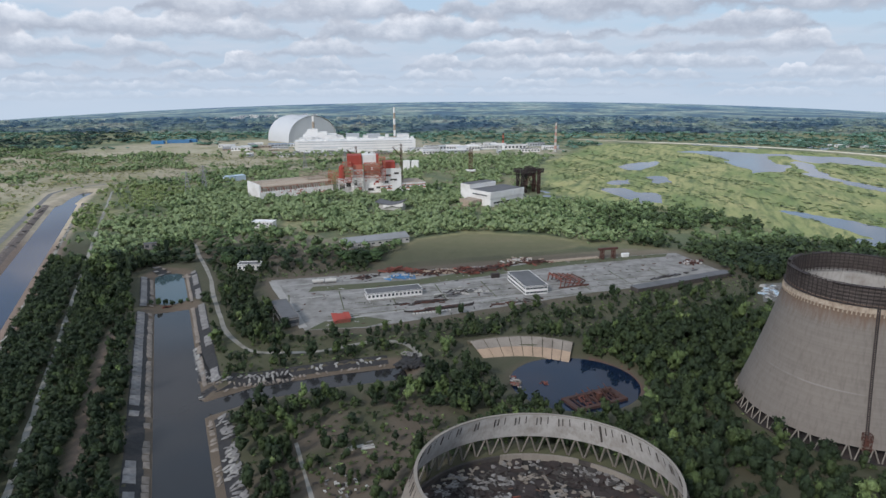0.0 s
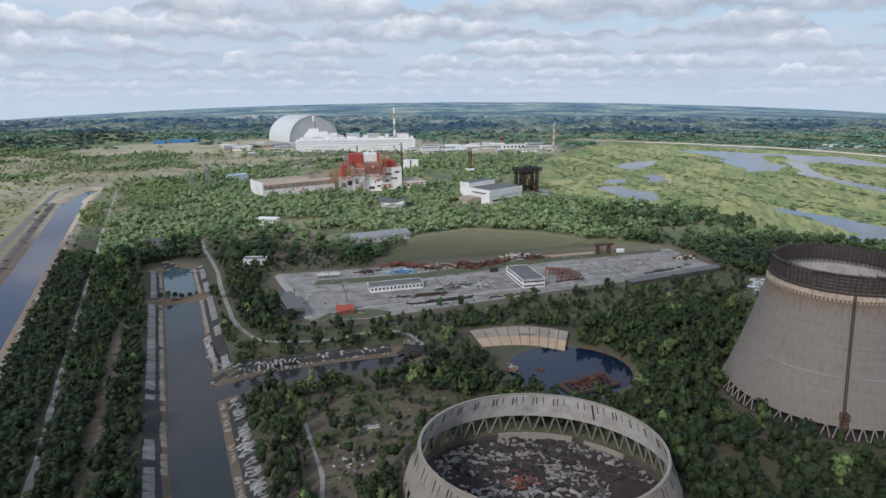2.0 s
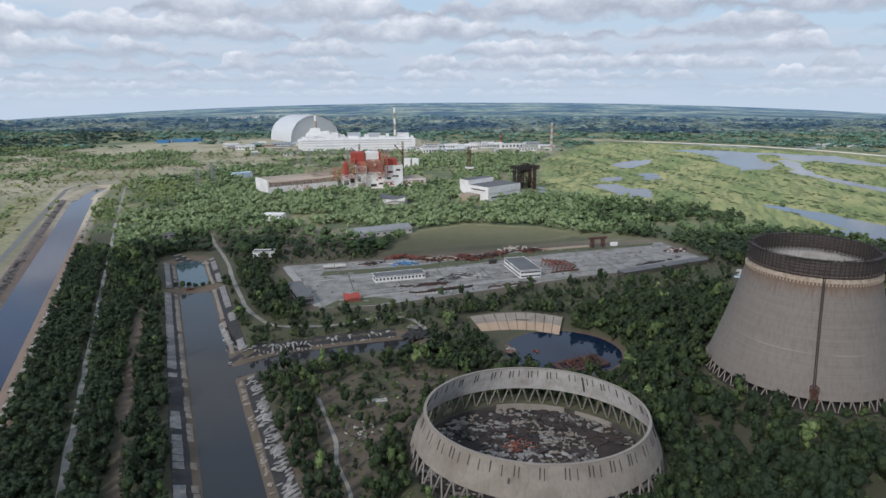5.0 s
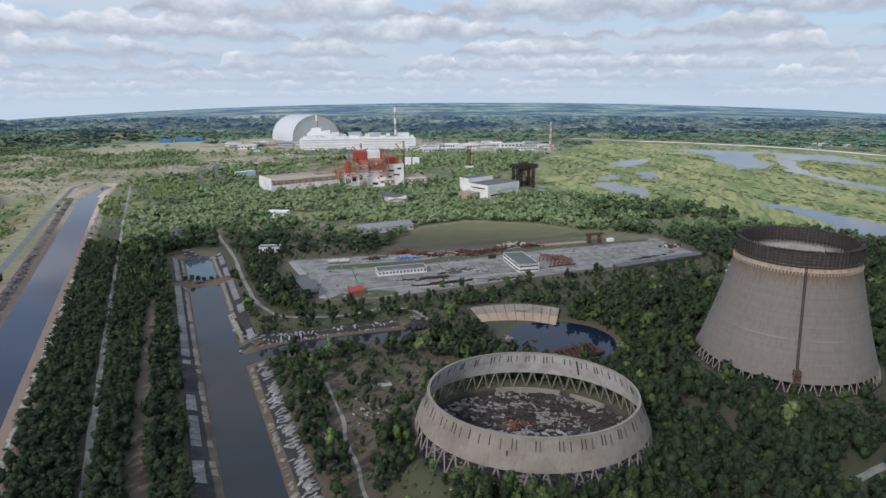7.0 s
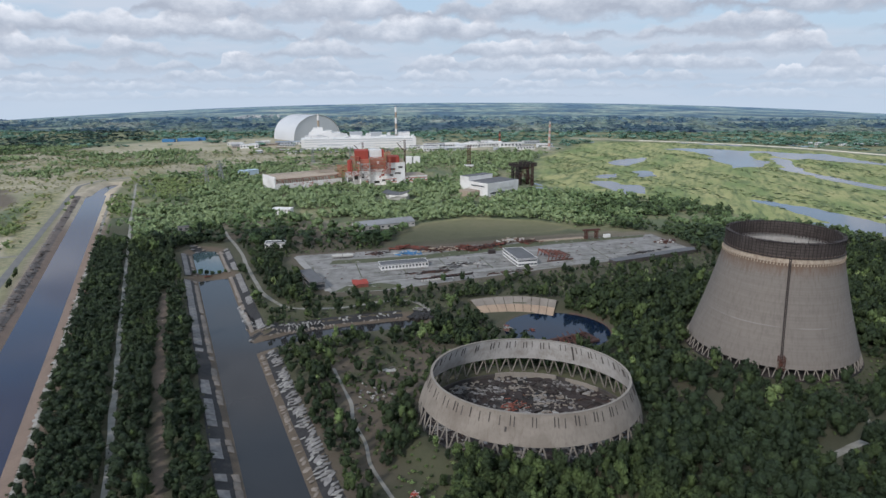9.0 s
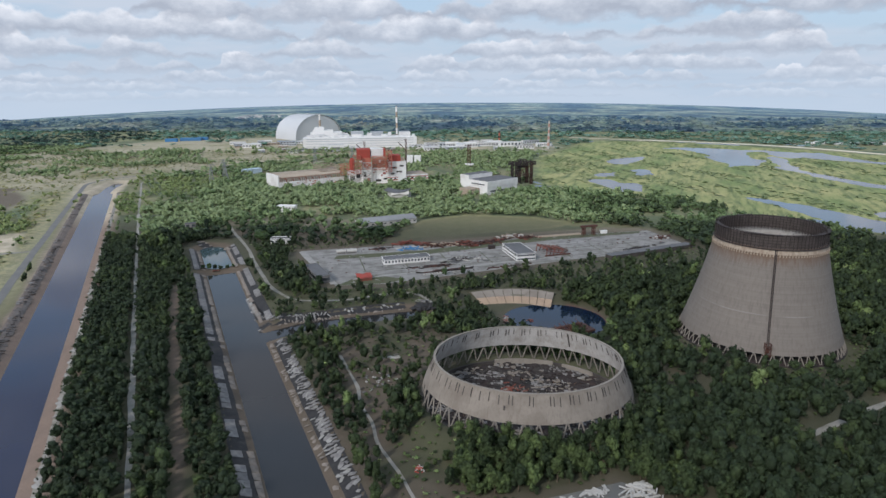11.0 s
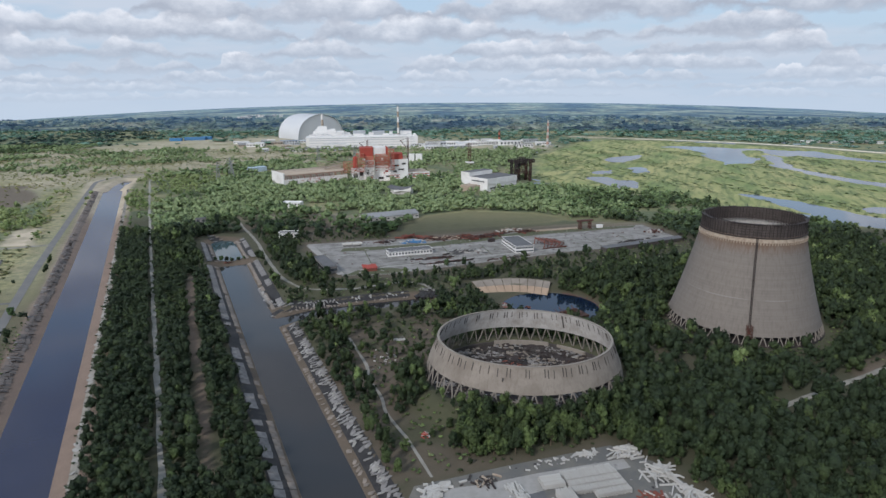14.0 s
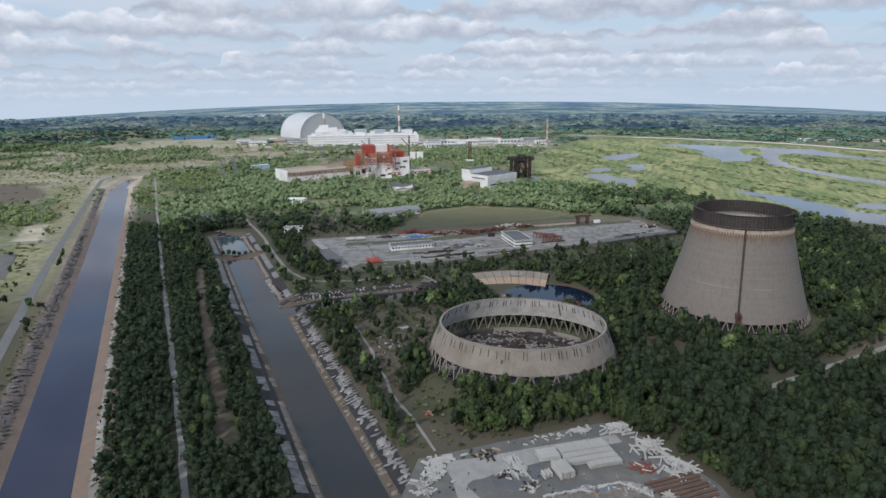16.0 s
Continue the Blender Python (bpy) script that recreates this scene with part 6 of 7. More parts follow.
def plant_woods():
    x, y, g = scatter(-440, 380, 20, 560, 4.75, 3)
    xf, yf, gf = scatter(-45, 110, 100, 260, 4.2, 12)   # thicket round the foot of the low ring
    rf = ring_r(xf, yf)
    fill = (((rf < 82) & (yf < 204)) | (inside(xf, yf, DENSE[3]) > 0)) & (inside(xf, yf, OPEN_LAND[1][0]) < 0) & (inside(xf, yf, OPEN_LAND[2][0]) < 0)
    x, y = np.concatenate([x, xf[fill]]), np.concatenate([y, yf[fill]])
    one = (np.hypot(x - 25, y - 120) < 115) & (y < 185)
    order = np.argsort(np.hypot(x - 20, y - 100) + 1e6 * ~one)[:300]
    single_mask = np.zeros(x.size, bool)
    single_mask[order] = True
    single_mask &= one
    small = tree_share(x, y) < 0.5
    rad = (2.1 + 2.7 * g.random(x.size) ** 1.6) * (1 + 0.22 * ease(x, 60, 110)) * np.where(small, 0.55 + 0.45 * g.random(x.size), 1.0)
    rad = rad * (1 + 0.16 * ease(-x - 0.3 * y, 60, 110))
    tall = rad * g.uniform(1.7, 3.2, x.size)
    even = (inside(x, y, DENSE[1]) > 0) & (line_distance(x, y, DIRT) > 6)   # an even canopy between the canals
    tall = np.where(even, g.uniform(6.2, 8.4, x.size), tall)
    rad = np.where(even, np.clip(rad * 1.1, 3.0, 4.6), rad)
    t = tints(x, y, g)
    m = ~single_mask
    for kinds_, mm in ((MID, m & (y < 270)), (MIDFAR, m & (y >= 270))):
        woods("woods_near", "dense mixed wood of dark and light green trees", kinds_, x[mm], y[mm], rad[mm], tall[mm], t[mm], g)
    x2, y2, g2 = scatter(-330, 330, 20, 560, 3.6, 31, keep=-1.0)
    woods("scrub", "low dark scrub and tufts of weeds over rough ground", SHRUB, x2, y2, g2.uniform(0.6, 1.9, x2.size), g2.uniform(0.6, 2.0, x2.size), np.clip(0.58 + g2.normal(0, 0.2, x2.size), 0, 0.95), g2)
    spots = [(bx + g2.uniform(-2.2, 1.2), by + g2.uniform(-2, 2)) for bx, by, _ in offset_line(LONG_CANAL[1:], -22.6, 6.5) if 60 < by < 700 and g2.random() < 0.72]
    bx, by = np.array([p[0] for p in spots]), np.array([p[1] for p in spots])
    woods("bank_bushes", "small dark bushes and stumps along the canal bank", SHRUB, bx, by, 0.8 + 1.5 * g2.random(bx.size) ** 2, 0.9 + 1.9 * g2.random(bx.size) ** 2, np.clip(0.18 + g2.normal(0, 0.1, bx.size), 0, 0.5), g2)
    kinds = []
    for i, (v, f) in enumerate(NEAR):
        me = mesh_of("crown", v, f)
        me.materials.append(M_LEAF)
        me.polygons.foreach_set("use_smooth", np.ones(len(me.polygons), bool))
        trunk = Shape().tube((0, 0, -0.1), (0.02, 0.01, 0.9), 0.055, 0.03, 7)
        for a in range(4):
            trunk.tube((0.01, 0, 0.5 + 0.08 * a), (0.4 * math.cos(a * 1.7), 0.4 * math.sin(a * 1.7), 1.0 + 0.1 * a), 0.025, 0.01, 5, caps=False)
        kinds.append((me, trunk.mesh("trunk", M_BARK)))
    for i in np.where(single_mask)[0]:
        me, tr = kinds[int(g.integers(len(kinds)))]
        ob = thing("tree", "leafy green tree of the wood round the towers", "tree", float(x[i]), float(y[i]), float(height(x[i], y[i])), float(g.uniform(0, 360)), group="trees round the towers")
        ob.scale = (rad[i], rad[i], tall[i] / 2)
        part("trunk", tr, M_BARK, ob)
        part("crown", me, M_LEAF, ob)
    x4, y4 = np.meshgrid(np.arange(-1500, -230, 9.5), np.arange(180, 1500, 9.5))
    g4 = np.random.default_rng(78)
    x4, y4 = x4.ravel() + g4.uniform(-5, 5, x4.size), y4.ravel() + g4.uniform(-5, 5, x4.size)
    ok = (inside(x4, y4, [(-3000, 180), (-305, 180), (-425, 399), (-650, 829), (-720, 1010), (-560, 1095), (-200, 1245), (0, 1400), (-300, 1500), (-3000, 1500)]) > 6) & (line_distance(x4, y4, ROAD) > 12) & (line_distance(x4, y4, LONG_CANAL + TAIL[1:]) > 30)
    ok &= g4.random(x4.size) < 0.3 + 0.65 * ease(fractal(x4 * 0.7, y4, 60, 4), 0.40, 0.58)
    ok &= inside(x4, y4, [(-515, 485), (-552, 563), (-535, 580), (-500, 520), (-478, 494)]) < 0
    ok &= inside(x4, y4, [(-520, 425), (-470, 438), (-418, 357), (-470, 335)]) < -4
    ok &= (inside(x4, y4, [(-900, 830), (-734, 867), (-656, 714), (-700, 685), (-900, 700)]) < 0) | (g4.random(x4.size) < 0.2)
    x4, y4 = x4[ok], y4[ok]
    # Tint rises past y 380, the sunlit plain painted into the scrub.
    woods("scrub_plain", "grey-green scrub scattered over a dry plain", FARTHEST, x4, y4, g4.uniform(1.8, 4.8, x4.size), g4.uniform(1.0, 2.6, x4.size), np.clip(0.62 + 0.26 * ease(y4, 380, 560) + 0.5 * (fractal(x4, y4, 90, 5) - 0.5) + g4.normal(0, 0.1, x4.size), 0.2, 0.98), g4, M_DRYLEAF)
    x3, y3 = np.meshgrid(np.arange(60, 1000, 8.5), np.arange(560, 1780, 8.5))
    g3 = np.random.default_rng(77)
    x3, y3 = x3.ravel() + g3.uniform(-5, 5, x3.size), y3.ravel() + g3.uniform(-5, 5, x3.size)
    ok = (inside(x3, y3, WET) > 5) & (height(x3, y3) > 0.05) & (g3.random(x3.size) < 0.75 * ease(fractal(x3 * 0.95 + y3 * 0.3, (y3 * 0.95 - x3 * 0.3) * 0.13, 24, 0), 0.49, 0.60))
    x3, y3 = x3[ok], y3[ok]
    woods("reeds", "yellow-green beds of reed and sedge", FARTHEST, x3, y3, g3.uniform(2.5, 6, x3.size), g3.uniform(0.5, 1.3, x3.size), np.clip(0.76 + g3.normal(0, 0.16, x3.size), 0.2, 0.99), g3)
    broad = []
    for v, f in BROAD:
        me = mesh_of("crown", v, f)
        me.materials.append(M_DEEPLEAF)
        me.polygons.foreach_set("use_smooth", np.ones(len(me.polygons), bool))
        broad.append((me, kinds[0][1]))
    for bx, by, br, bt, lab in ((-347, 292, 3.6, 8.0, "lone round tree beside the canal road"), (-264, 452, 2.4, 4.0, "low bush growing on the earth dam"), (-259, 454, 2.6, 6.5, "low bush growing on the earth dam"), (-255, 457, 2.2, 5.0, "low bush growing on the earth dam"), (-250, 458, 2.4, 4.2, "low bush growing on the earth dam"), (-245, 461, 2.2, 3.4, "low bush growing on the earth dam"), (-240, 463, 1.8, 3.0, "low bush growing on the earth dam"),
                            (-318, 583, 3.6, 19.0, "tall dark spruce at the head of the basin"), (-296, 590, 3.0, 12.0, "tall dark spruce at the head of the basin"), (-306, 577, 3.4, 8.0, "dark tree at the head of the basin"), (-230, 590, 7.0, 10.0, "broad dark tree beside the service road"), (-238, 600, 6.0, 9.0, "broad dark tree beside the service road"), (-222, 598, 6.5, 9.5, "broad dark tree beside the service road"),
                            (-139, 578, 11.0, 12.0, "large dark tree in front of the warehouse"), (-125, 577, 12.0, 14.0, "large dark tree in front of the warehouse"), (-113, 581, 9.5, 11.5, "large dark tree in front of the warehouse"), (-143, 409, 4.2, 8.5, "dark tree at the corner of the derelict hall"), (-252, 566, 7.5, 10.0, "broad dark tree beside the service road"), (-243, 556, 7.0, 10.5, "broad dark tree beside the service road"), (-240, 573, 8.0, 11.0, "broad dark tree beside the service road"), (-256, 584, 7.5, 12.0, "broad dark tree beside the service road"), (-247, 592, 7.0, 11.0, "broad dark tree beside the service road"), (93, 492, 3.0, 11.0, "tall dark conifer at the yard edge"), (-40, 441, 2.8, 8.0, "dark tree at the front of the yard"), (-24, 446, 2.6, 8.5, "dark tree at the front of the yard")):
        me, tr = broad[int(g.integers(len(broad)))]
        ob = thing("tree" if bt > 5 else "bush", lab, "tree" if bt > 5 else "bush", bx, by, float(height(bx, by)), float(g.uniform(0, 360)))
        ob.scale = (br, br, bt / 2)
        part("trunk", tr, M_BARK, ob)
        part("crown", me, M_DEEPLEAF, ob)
    for k in range(17):
        a = radians(-5 + k * 5.0)
        q = 1.10 + 0.16 * g.random()
        bx, by = POND[0] + POND_A * q * math.cos(a), POND[1] + POND_B * q * math.sin(a)
        me, tr = kinds[int(g.integers(len(kinds)))]
        ob = thing("bush", "dense dark green bush on the pond bank", "bush", bx, by, float(height(bx, by)), float(g.uniform(0, 360)), group="bushes round the pond")
        r = float(g.uniform(1.8, 3.2))
        ob.scale = (r, r, r * 0.8)
        part("trunk", tr, M_BARK, ob)
        part("crown", me, M_LEAF, ob)
    for (x0, x1, y0, y1, cell, kinds_, name, seed, size) in (
            (-760, -460, 40, 1000, 7.0, FAR, "woods_by_canal", 4, (2.6, 4.6)), (380, 640, 480, 700, 9.0, FAR, "woods_by_marsh", 9, (2.6, 4.6)),
            (-460, 400, 560, 1010, 5.2, FAR, "woods_beyond", 5, (3.2, 5.6)), (-1500, 300, 1000, 1560, 7.0, FARTHEST, "woods_far", 6, (3.4, 6.6)),
            (-2300, 2300, 1560, 2150, 17.0, FARTHEST, "woods_distant", 8, (7.0, 13.0)), (-2600, 2800, 2150, 3000, 30.0, FARTHEST, "woods_distant", 18, (10.0, 20.0))):
        x, y, g = scatter(x0, x1, y0, y1, cell, seed)
        rad = size[0] * 0.8 + (size[1] * 1.35 - size[0] * 0.8) * g.random(x.size) ** 1.6
        if name == "woods_distant":
            tall = rad * g.uniform(0.45, 0.75, x.size)
        else:
            tall = rad * g.uniform(0.95, 1.8, x.size)
        # Farther woods get bluer leaves, haze painted in; the farthest share the backdrop glow.
        woods(name, "wide green woods with gaps and lighter patches, distant light painted in", kinds_, x, y, rad, tall, tints(x, y, g), g, (None if y0 < 500 else M_FAINTHAZELEAF) if y0 < 1500 else (M_BLUEHAZELEAF if y0 < 2000 else M_DISTANT))


plant_woods()


# ---------------------------------------------------------------- canal banks
def bank(name, label, line, side, half, rows, seed, step=6.2, liner=None, y_range=(-1e9, 1e9), ragged=False):
    """A lining of concrete slabs that lies on a bank. rows: distance from the water, slab width, mesh material, share kept."""
    ob = new(name, strip([(x, y) for x, y, _ in offset_line(line, side * (half + liner[0]), 8)], liner[1], None, 0.05, wobble=0.15).mesh(name, liner[2]))
    tagged(ob, label, "canal bank", kind="structure")
    g = random.Random(seed)
    for d0, width, mat, share in rows:
        meshes = []
        for k in range(10):
            sh = Shape()
            a, b = (step - 0.1) / 2, width / 2
            if ragged:
                w, k0 = a * g.uniform(0.35, 1.1), g.uniform(-0.7, 0.7)   # broken pieces that lie down the slope
                c = [(-w + k0, -b * g.uniform(0.7, 1.1)), (w * g.uniform(0.3, 1.0) + k0, -b * g.uniform(0.8, 1.2)), (w - k0, b * g.uniform(0.2, 0.9)), (w * 0.4 - k0, b * g.uniform(0.8, 1.3)), (-w * g.uniform(0.6, 1.1) - k0, b * g.uniform(0.6, 1.0))]
            else:
                c = [(-a + g.uniform(0, 0.25), -b + g.uniform(0, 0.5)), (a - g.uniform(0, 0.25), -b + g.uniform(0, 0.4)), (a - g.uniform(0, 0.4), b - g.uniform(0, 0.7)), (-a + g.uniform(0, 0.4), b - g.uniform(0, 0.7))]
                if k == 3:
                    c.insert(2, (a * 0.9, b * 0.5))
            meshes.append(sh.slab(c, -0.12, 0.12).mesh("slab", mat))
        for x, y, a in offset_line(line, side * (half + d0), step):
            if not y_range[0] < y < y_range[1]:
                continue
            if g.random() > share(y):
                continue
            n = Vector((math.cos(radians(a + 90)), math.sin(radians(a + 90))))
            e = 1.5
            slope = float(height(x + n.x * e, y + n.y * e) - height(x - n.x * e, y - n.y * e)) / (2 * e)
            z = float(height(x, y)) + 0.24
            part("slab", g.choice(meshes), mat, ob, at=pose(x, y, z, 0, 0, a + (g.uniform(-65, 65) if ragged else g.uniform(-2, 2))) @ pose(0, 0, 0, math.degrees(math.atan(slope)) + g.uniform(-2, 2), g.uniform(-1.5, 1.5), 0))


def patchy(y, k):
    return 0.85 if vnoise(np.array([y]), np.array([float(k)]), 9, 4)[0] > 0.42 else 0.12


def share_west(y):
    return 0.08 if 247 < y < 299 else (0.97 if y > 299 else (0.8 if vnoise(np.array([y]), np.array([0.0]), 17, 2)[0] > 0.40 else 0.45))


def share_west_tan(y):
    return 0.8


bank("bank_lining", "sloping canal bank of grey slabs over black lining", [(-5, 0), (-244, 445)], 1, 12.3, [(2.6, 3.6, M_TAN, share_west_tan), (8.7, 5.6, M_SLAB, share_west)], 3, liner=(7.6, 4.2, M_LINER), y_range=(40, 462))
bank("bank_lining", "sloping canal bank of broken pale slabs on black lining", [(-5, 0), (-160, 289)], -1, 12.3, [(2.2, 3.0, M_TAN, lambda y: 0.6), (5.6, 3.2, M_LIGHT, lambda y: patchy(y, 0) * 0.4), (7.8, 4.8, M_SLAB, lambda y: 0.7), (8.6, 3.6, M_LIGHT, lambda y: patchy(y, 40) * 0.55), (9.4, 2.2, M_LIGHT, lambda y: patchy(y, 80) * 0.5), (10.4, 3.8, M_SLAB, lambda y: 0.7)], 4, step=3.1, liner=(8.0, 4.0, M_LINER), y_range=(40, 292), ragged=True)
bank("bank_lining", "sloping canal bank of tan and grey slabs", [(-178, 322), (-244, 445)], -1, 12.3, [(2.4, 3.4, M_TAN, lambda y: 0.9), (8.6, 5.4, M_SLAB, lambda y: 0.15 if 345 < y < 372 or 396 < y < 408 else 0.95)], 5, liner=(7.4, 4.2, M_LINER), y_range=(318, 470))
bank("bank_lining", "slab-lined bank of the upper basin", [(-250, 457), (-258, 472), (-290, 530)], 1, 12.0, [(2.4, 3.2, M_TAN, lambda y: 0.9), (8.2, 5.2, M_SLAB, lambda y: 0.9)], 6, liner=(7.2, 4.0, M_LINER))
bank("bank_lining", "slab-lined bank of the upper basin", [(-250, 457), (-258, 472), (-290, 530)], -1, 12.0, [(2.4, 3.2, M_TAN, lambda y: 0.9), (8.2, 5.2, M_SLAB, lambda y: 0.8)], 7, liner=(7.2, 4.0, M_LINER))
bank("bank_lining", "slab-lined head of the upper basin", [(-268, 533), (-310, 555)], 1, 4.0, [(1.4, 3.2, M_TAN, lambda y: 1.0), (5.2, 4.0, M_SLAB, lambda y: 0.9), (9.4, 4.0, M_SLAB, lambda y: 0.8)], 8, liner=(6.2, 5.6, M_LINER))
bank("bank_lining", "side canal bank of black lining with white slab fragments", [(-158, 300), (-132, 322), (-90, 341), (-58, 352)], 1, 8.0, [(2.2, 2.0, M_TAN, lambda y: 0.4), (5.6, 2.2, M_LIGHT, lambda y: patchy(y * 2, 7) * 0.3), (7.4, 2.4, M_LIGHT, lambda y: patchy(y * 2, 3) * 0.42), (9.0, 1.8, M_SOOT, lambda y: 0.6)], 9, step=2.6, liner=(7.2, 4.2, M_LINER), ragged=True)
bank("bank_lining", "rounded corner of a canal bank, black lining under pale slabs", [(-196, 378), (-186, 361), (-176, 345), (-166, 334), (-152, 330), (-138, 334), (-118, 343)], 1, 0.0, [(-4.2, 2.4, M_TAN, lambda y: 0.9), (-1.4, 3.2, M_LIGHT, lambda y: 0.35), (0.6, 3.4, M_SLAB, lambda y: 0.7), (2.0, 3.0, M_LIGHT, lambda y: 0.5)], 12, step=2.6, liner=(0.0, 5.2, M_LINER), ragged=True)
bank("bank_lining", "tan earth bank with broken slabs along the top", [(-144, 0), (-610, 852)], -1, 14.0, [(8.6, 3.0, M_LIGHT, lambda y: 0.6)], 10, step=5.0, liner=(9.0, 2.0, M_GRAVEL), ragged=True)
bank("bank_lining", "tan earth bank with a grey slab apron", [(-144, 0), (-610, 852)], 1, 14.0, [(6.8, 4.2, M_DARKSLAB, lambda y: 0.8 if y < 480 else 0.15), (9.6, 4.6, M_DARKSLAB, lambda y: 0.9 if y < 520 else 0.2), (11.8, 4.0, M_SLAB, lambda y: 0.25 if y < 480 else 0.1)], 11, step=4.4, liner=(9.4, 4.0, M_BANKSOIL), ragged=True)


# ---------------------------------------------------------------- pond
def pond_wall():
    t = new("wall_pond", Shape().slab([(-15, 389), (4, 397), (25, 400), (51, 392), (52, 395), (25, 404), (2, 401), (-17, 392)], -2, 1.7).mesh("wall_pond", M_GROUNDB))
    tagged(t, "curved sloping concrete wall of the round pond", "wall", kind="structure")

    def along(u, a, b, c):
        return tuple(p * (1 - u) ** 2 + 2 * q * u * (1 - u) + r * u * u for p, q, r in zip(a, b, c))
    n = 9
    for k in range(n):
        u0, u1 = (k + 0.03) / n, (k + 0.97) / n
        rows = []
        for u in (u0, u1):
            rows.append((Vector(along(u, (-6, 377, -4.0), (24, 387, -4.3), (47, 375, -4.3))), Vector(along(u, (-15, 389, 2.0), (25, 409, 2.2), (51, 392, 2.0)))))
        for a, b, mat in ((0.0, 0.5, M_SANDY), (0.51, 1.0, M_CONCI)):
            q = [r[0].lerp(r[1], f) for r in rows for f in (a, b)]
            up = Vector((0, 0.25, 0.4))
            s = Shape().add([q[0], q[2], q[3], q[1]] + [p + up for p in (q[0], q[2], q[3], q[1])], [(3, 2, 1, 0), (4, 5, 6, 7), (0, 1, 5, 4), (1, 2, 6, 5), (2, 3, 7, 6), (3, 0, 4, 7)])
            part("slab", s, mat, t)


M_SHORE = weathered("rusty_mud", (0.10, 0.062, 0.045), (0.07, 0.04, 0.03), 0.8, 0.25, streak=False)
M_GROUNDB = weathered("bare_earth", (0.12, 0.10, 0.065), (0.06, 0.06, 0.035), 0.7, 0.2, streak=False)
pond_wall()


single("bank_shore", strip([(POND[0] + 37.5 * math.cos(radians(a)), POND[1] + 34.5 * math.sin(radians(a))) for a in range(-25, 74, 6)], 1.3, None, 0.06, wobble=1.6, step=3.0), M_SHORE, "rust-brown muddy shore of the pond", "shore", kind="structure")


def barge():
    t = thing("barge", "rusted half-sunk barge with an open hold", "barge", 55.5, 328, -4.2, 29)
    L, B = 33.0, 15.5
    hull = Shape()
    hull.box(-L / 2, -B / 2, -1, L / 2, -B / 2 + 2.2, 1.6).box(-L / 2, B / 2 - 2.2, -1, L / 2, B / 2, 1.4).box(-L / 2, -B / 2 + 2.2, -1, -L / 2 + 3, B / 2 - 2.2, 1.5).box(L / 2 - 4, -B / 2 + 2.2, -1, L / 2, B / 2 - 2.2, 1.5)
    part("hull", hull, M_HULL, t)
    part("hold_floor", Shape().box(-L / 2 + 3, -B / 2 + 2.2, -1, L / 2 - 4, B / 2 - 2.2, 0.15), M_SOOT, t)
    for k in range(7):
        part("frame", Shape().box(-11 + k * 3.4, -B / 2 + 2.2, 0.1, -10.6 + k * 3.4, B / 2 - 2.2, 1.1), M_HULL, t)
    part("deckhouse", Shape().box(1, -2, 0.1, 3.4, 0.6, 4.6), M_RUST, t)
    part("winch", Shape().box(9, 2, 1.5, 12, 4.5, 3.6).tube((8, 3, 3), (13, 3, 3), 0.8), M_HULL, t)
    g = random.Random(3)
    for k in range(34):   # loose scrap in the hold
        part("scrap", Shape().turned(0, 0, 0, g.uniform(1.5, 5), 0.35, 0.35), M_HULL if k % 3 else M_RUSTR, t, at=pose(g.uniform(-10, 13), g.uniform(-4.5, 5), g.uniform(0.6, 2.2), 0, g.uniform(-35, 35), g.uniform(0, 180)))
    for k in range(6):
        part("rib", Shape().beam((-9 + k * 3.6, -6.6, 1.4), (-8 + k * 3.6, 6.2, 3.4 + (k % 3)), 0.4), M_RUST, t)


barge()


def heap(name, label, x, y, rx, ry, n, mats, length, thick, seed, z=0.2, high=1.5, rz=0.0, spread=180, group=""):
    """A pile of loose members, each a part."""
    t = thing(name, label, "scrap", x, y, z, rz, group)
    g = random.Random(seed)
    shapes = {}
    for i, m in enumerate(mats):
        for k in range(3):
            ln = length * (0.6 + 0.4 * k)
            if k == 2:
                s = Shape().box(-ln / 2, -thick * 0.8, -thick / 2, ln / 2, -thick * 0.5, thick / 2).box(-ln / 2, thick * 0.5, -thick / 2, ln / 2, thick * 0.8, thick / 2).box(-ln / 2, -thick * 0.5, -thick * 0.15, ln / 2, thick * 0.5, thick * 0.15)
            else:
                s = Shape().box(-ln / 2, -thick / 2, -thick / 2, ln / 2, thick / 2, thick / 2)
            shapes[i, k] = (s.mesh("member", m), m)
    for i in range(n):
        u, v = g.gauss(0, 0.45), g.gauss(0, 0.45)
        me, m = shapes[g.randrange(len(mats)), g.randrange(3)]
        lift = max(0.0, 1 - math.hypot(u, v)) * high * g.random()
        part("member", me, m, t, at=pose(u * rx, v * ry, thick / 2 + lift, 0, g.uniform(-8, 8), g.uniform(-spread / 2, spread / 2)))
    return t


R1 = 20.0   # the yard lies turned by this much
heap("scrap_pile", "pile of blue-painted steel frames", -81, 531, 13, 7, 46, [M_BLUE, M_BLUE, M_WPIPE], 6, 0.9, 1, high=2.5, rz=R1)
heap("scrap_pile", "long heap of rusted steel members", -50, 547, 20, 6, 60, [M_RUST, M_HULL, M_CREAM], 7, 0.9, 2, high=3, rz=R1)
heap("scrap_pile", "long heap of rusted steel members", -12, 556, 20, 6, 60, [M_RUST, M_RUST, M_DARK], 7, 0.9, 3, high=2.5, rz=R1)
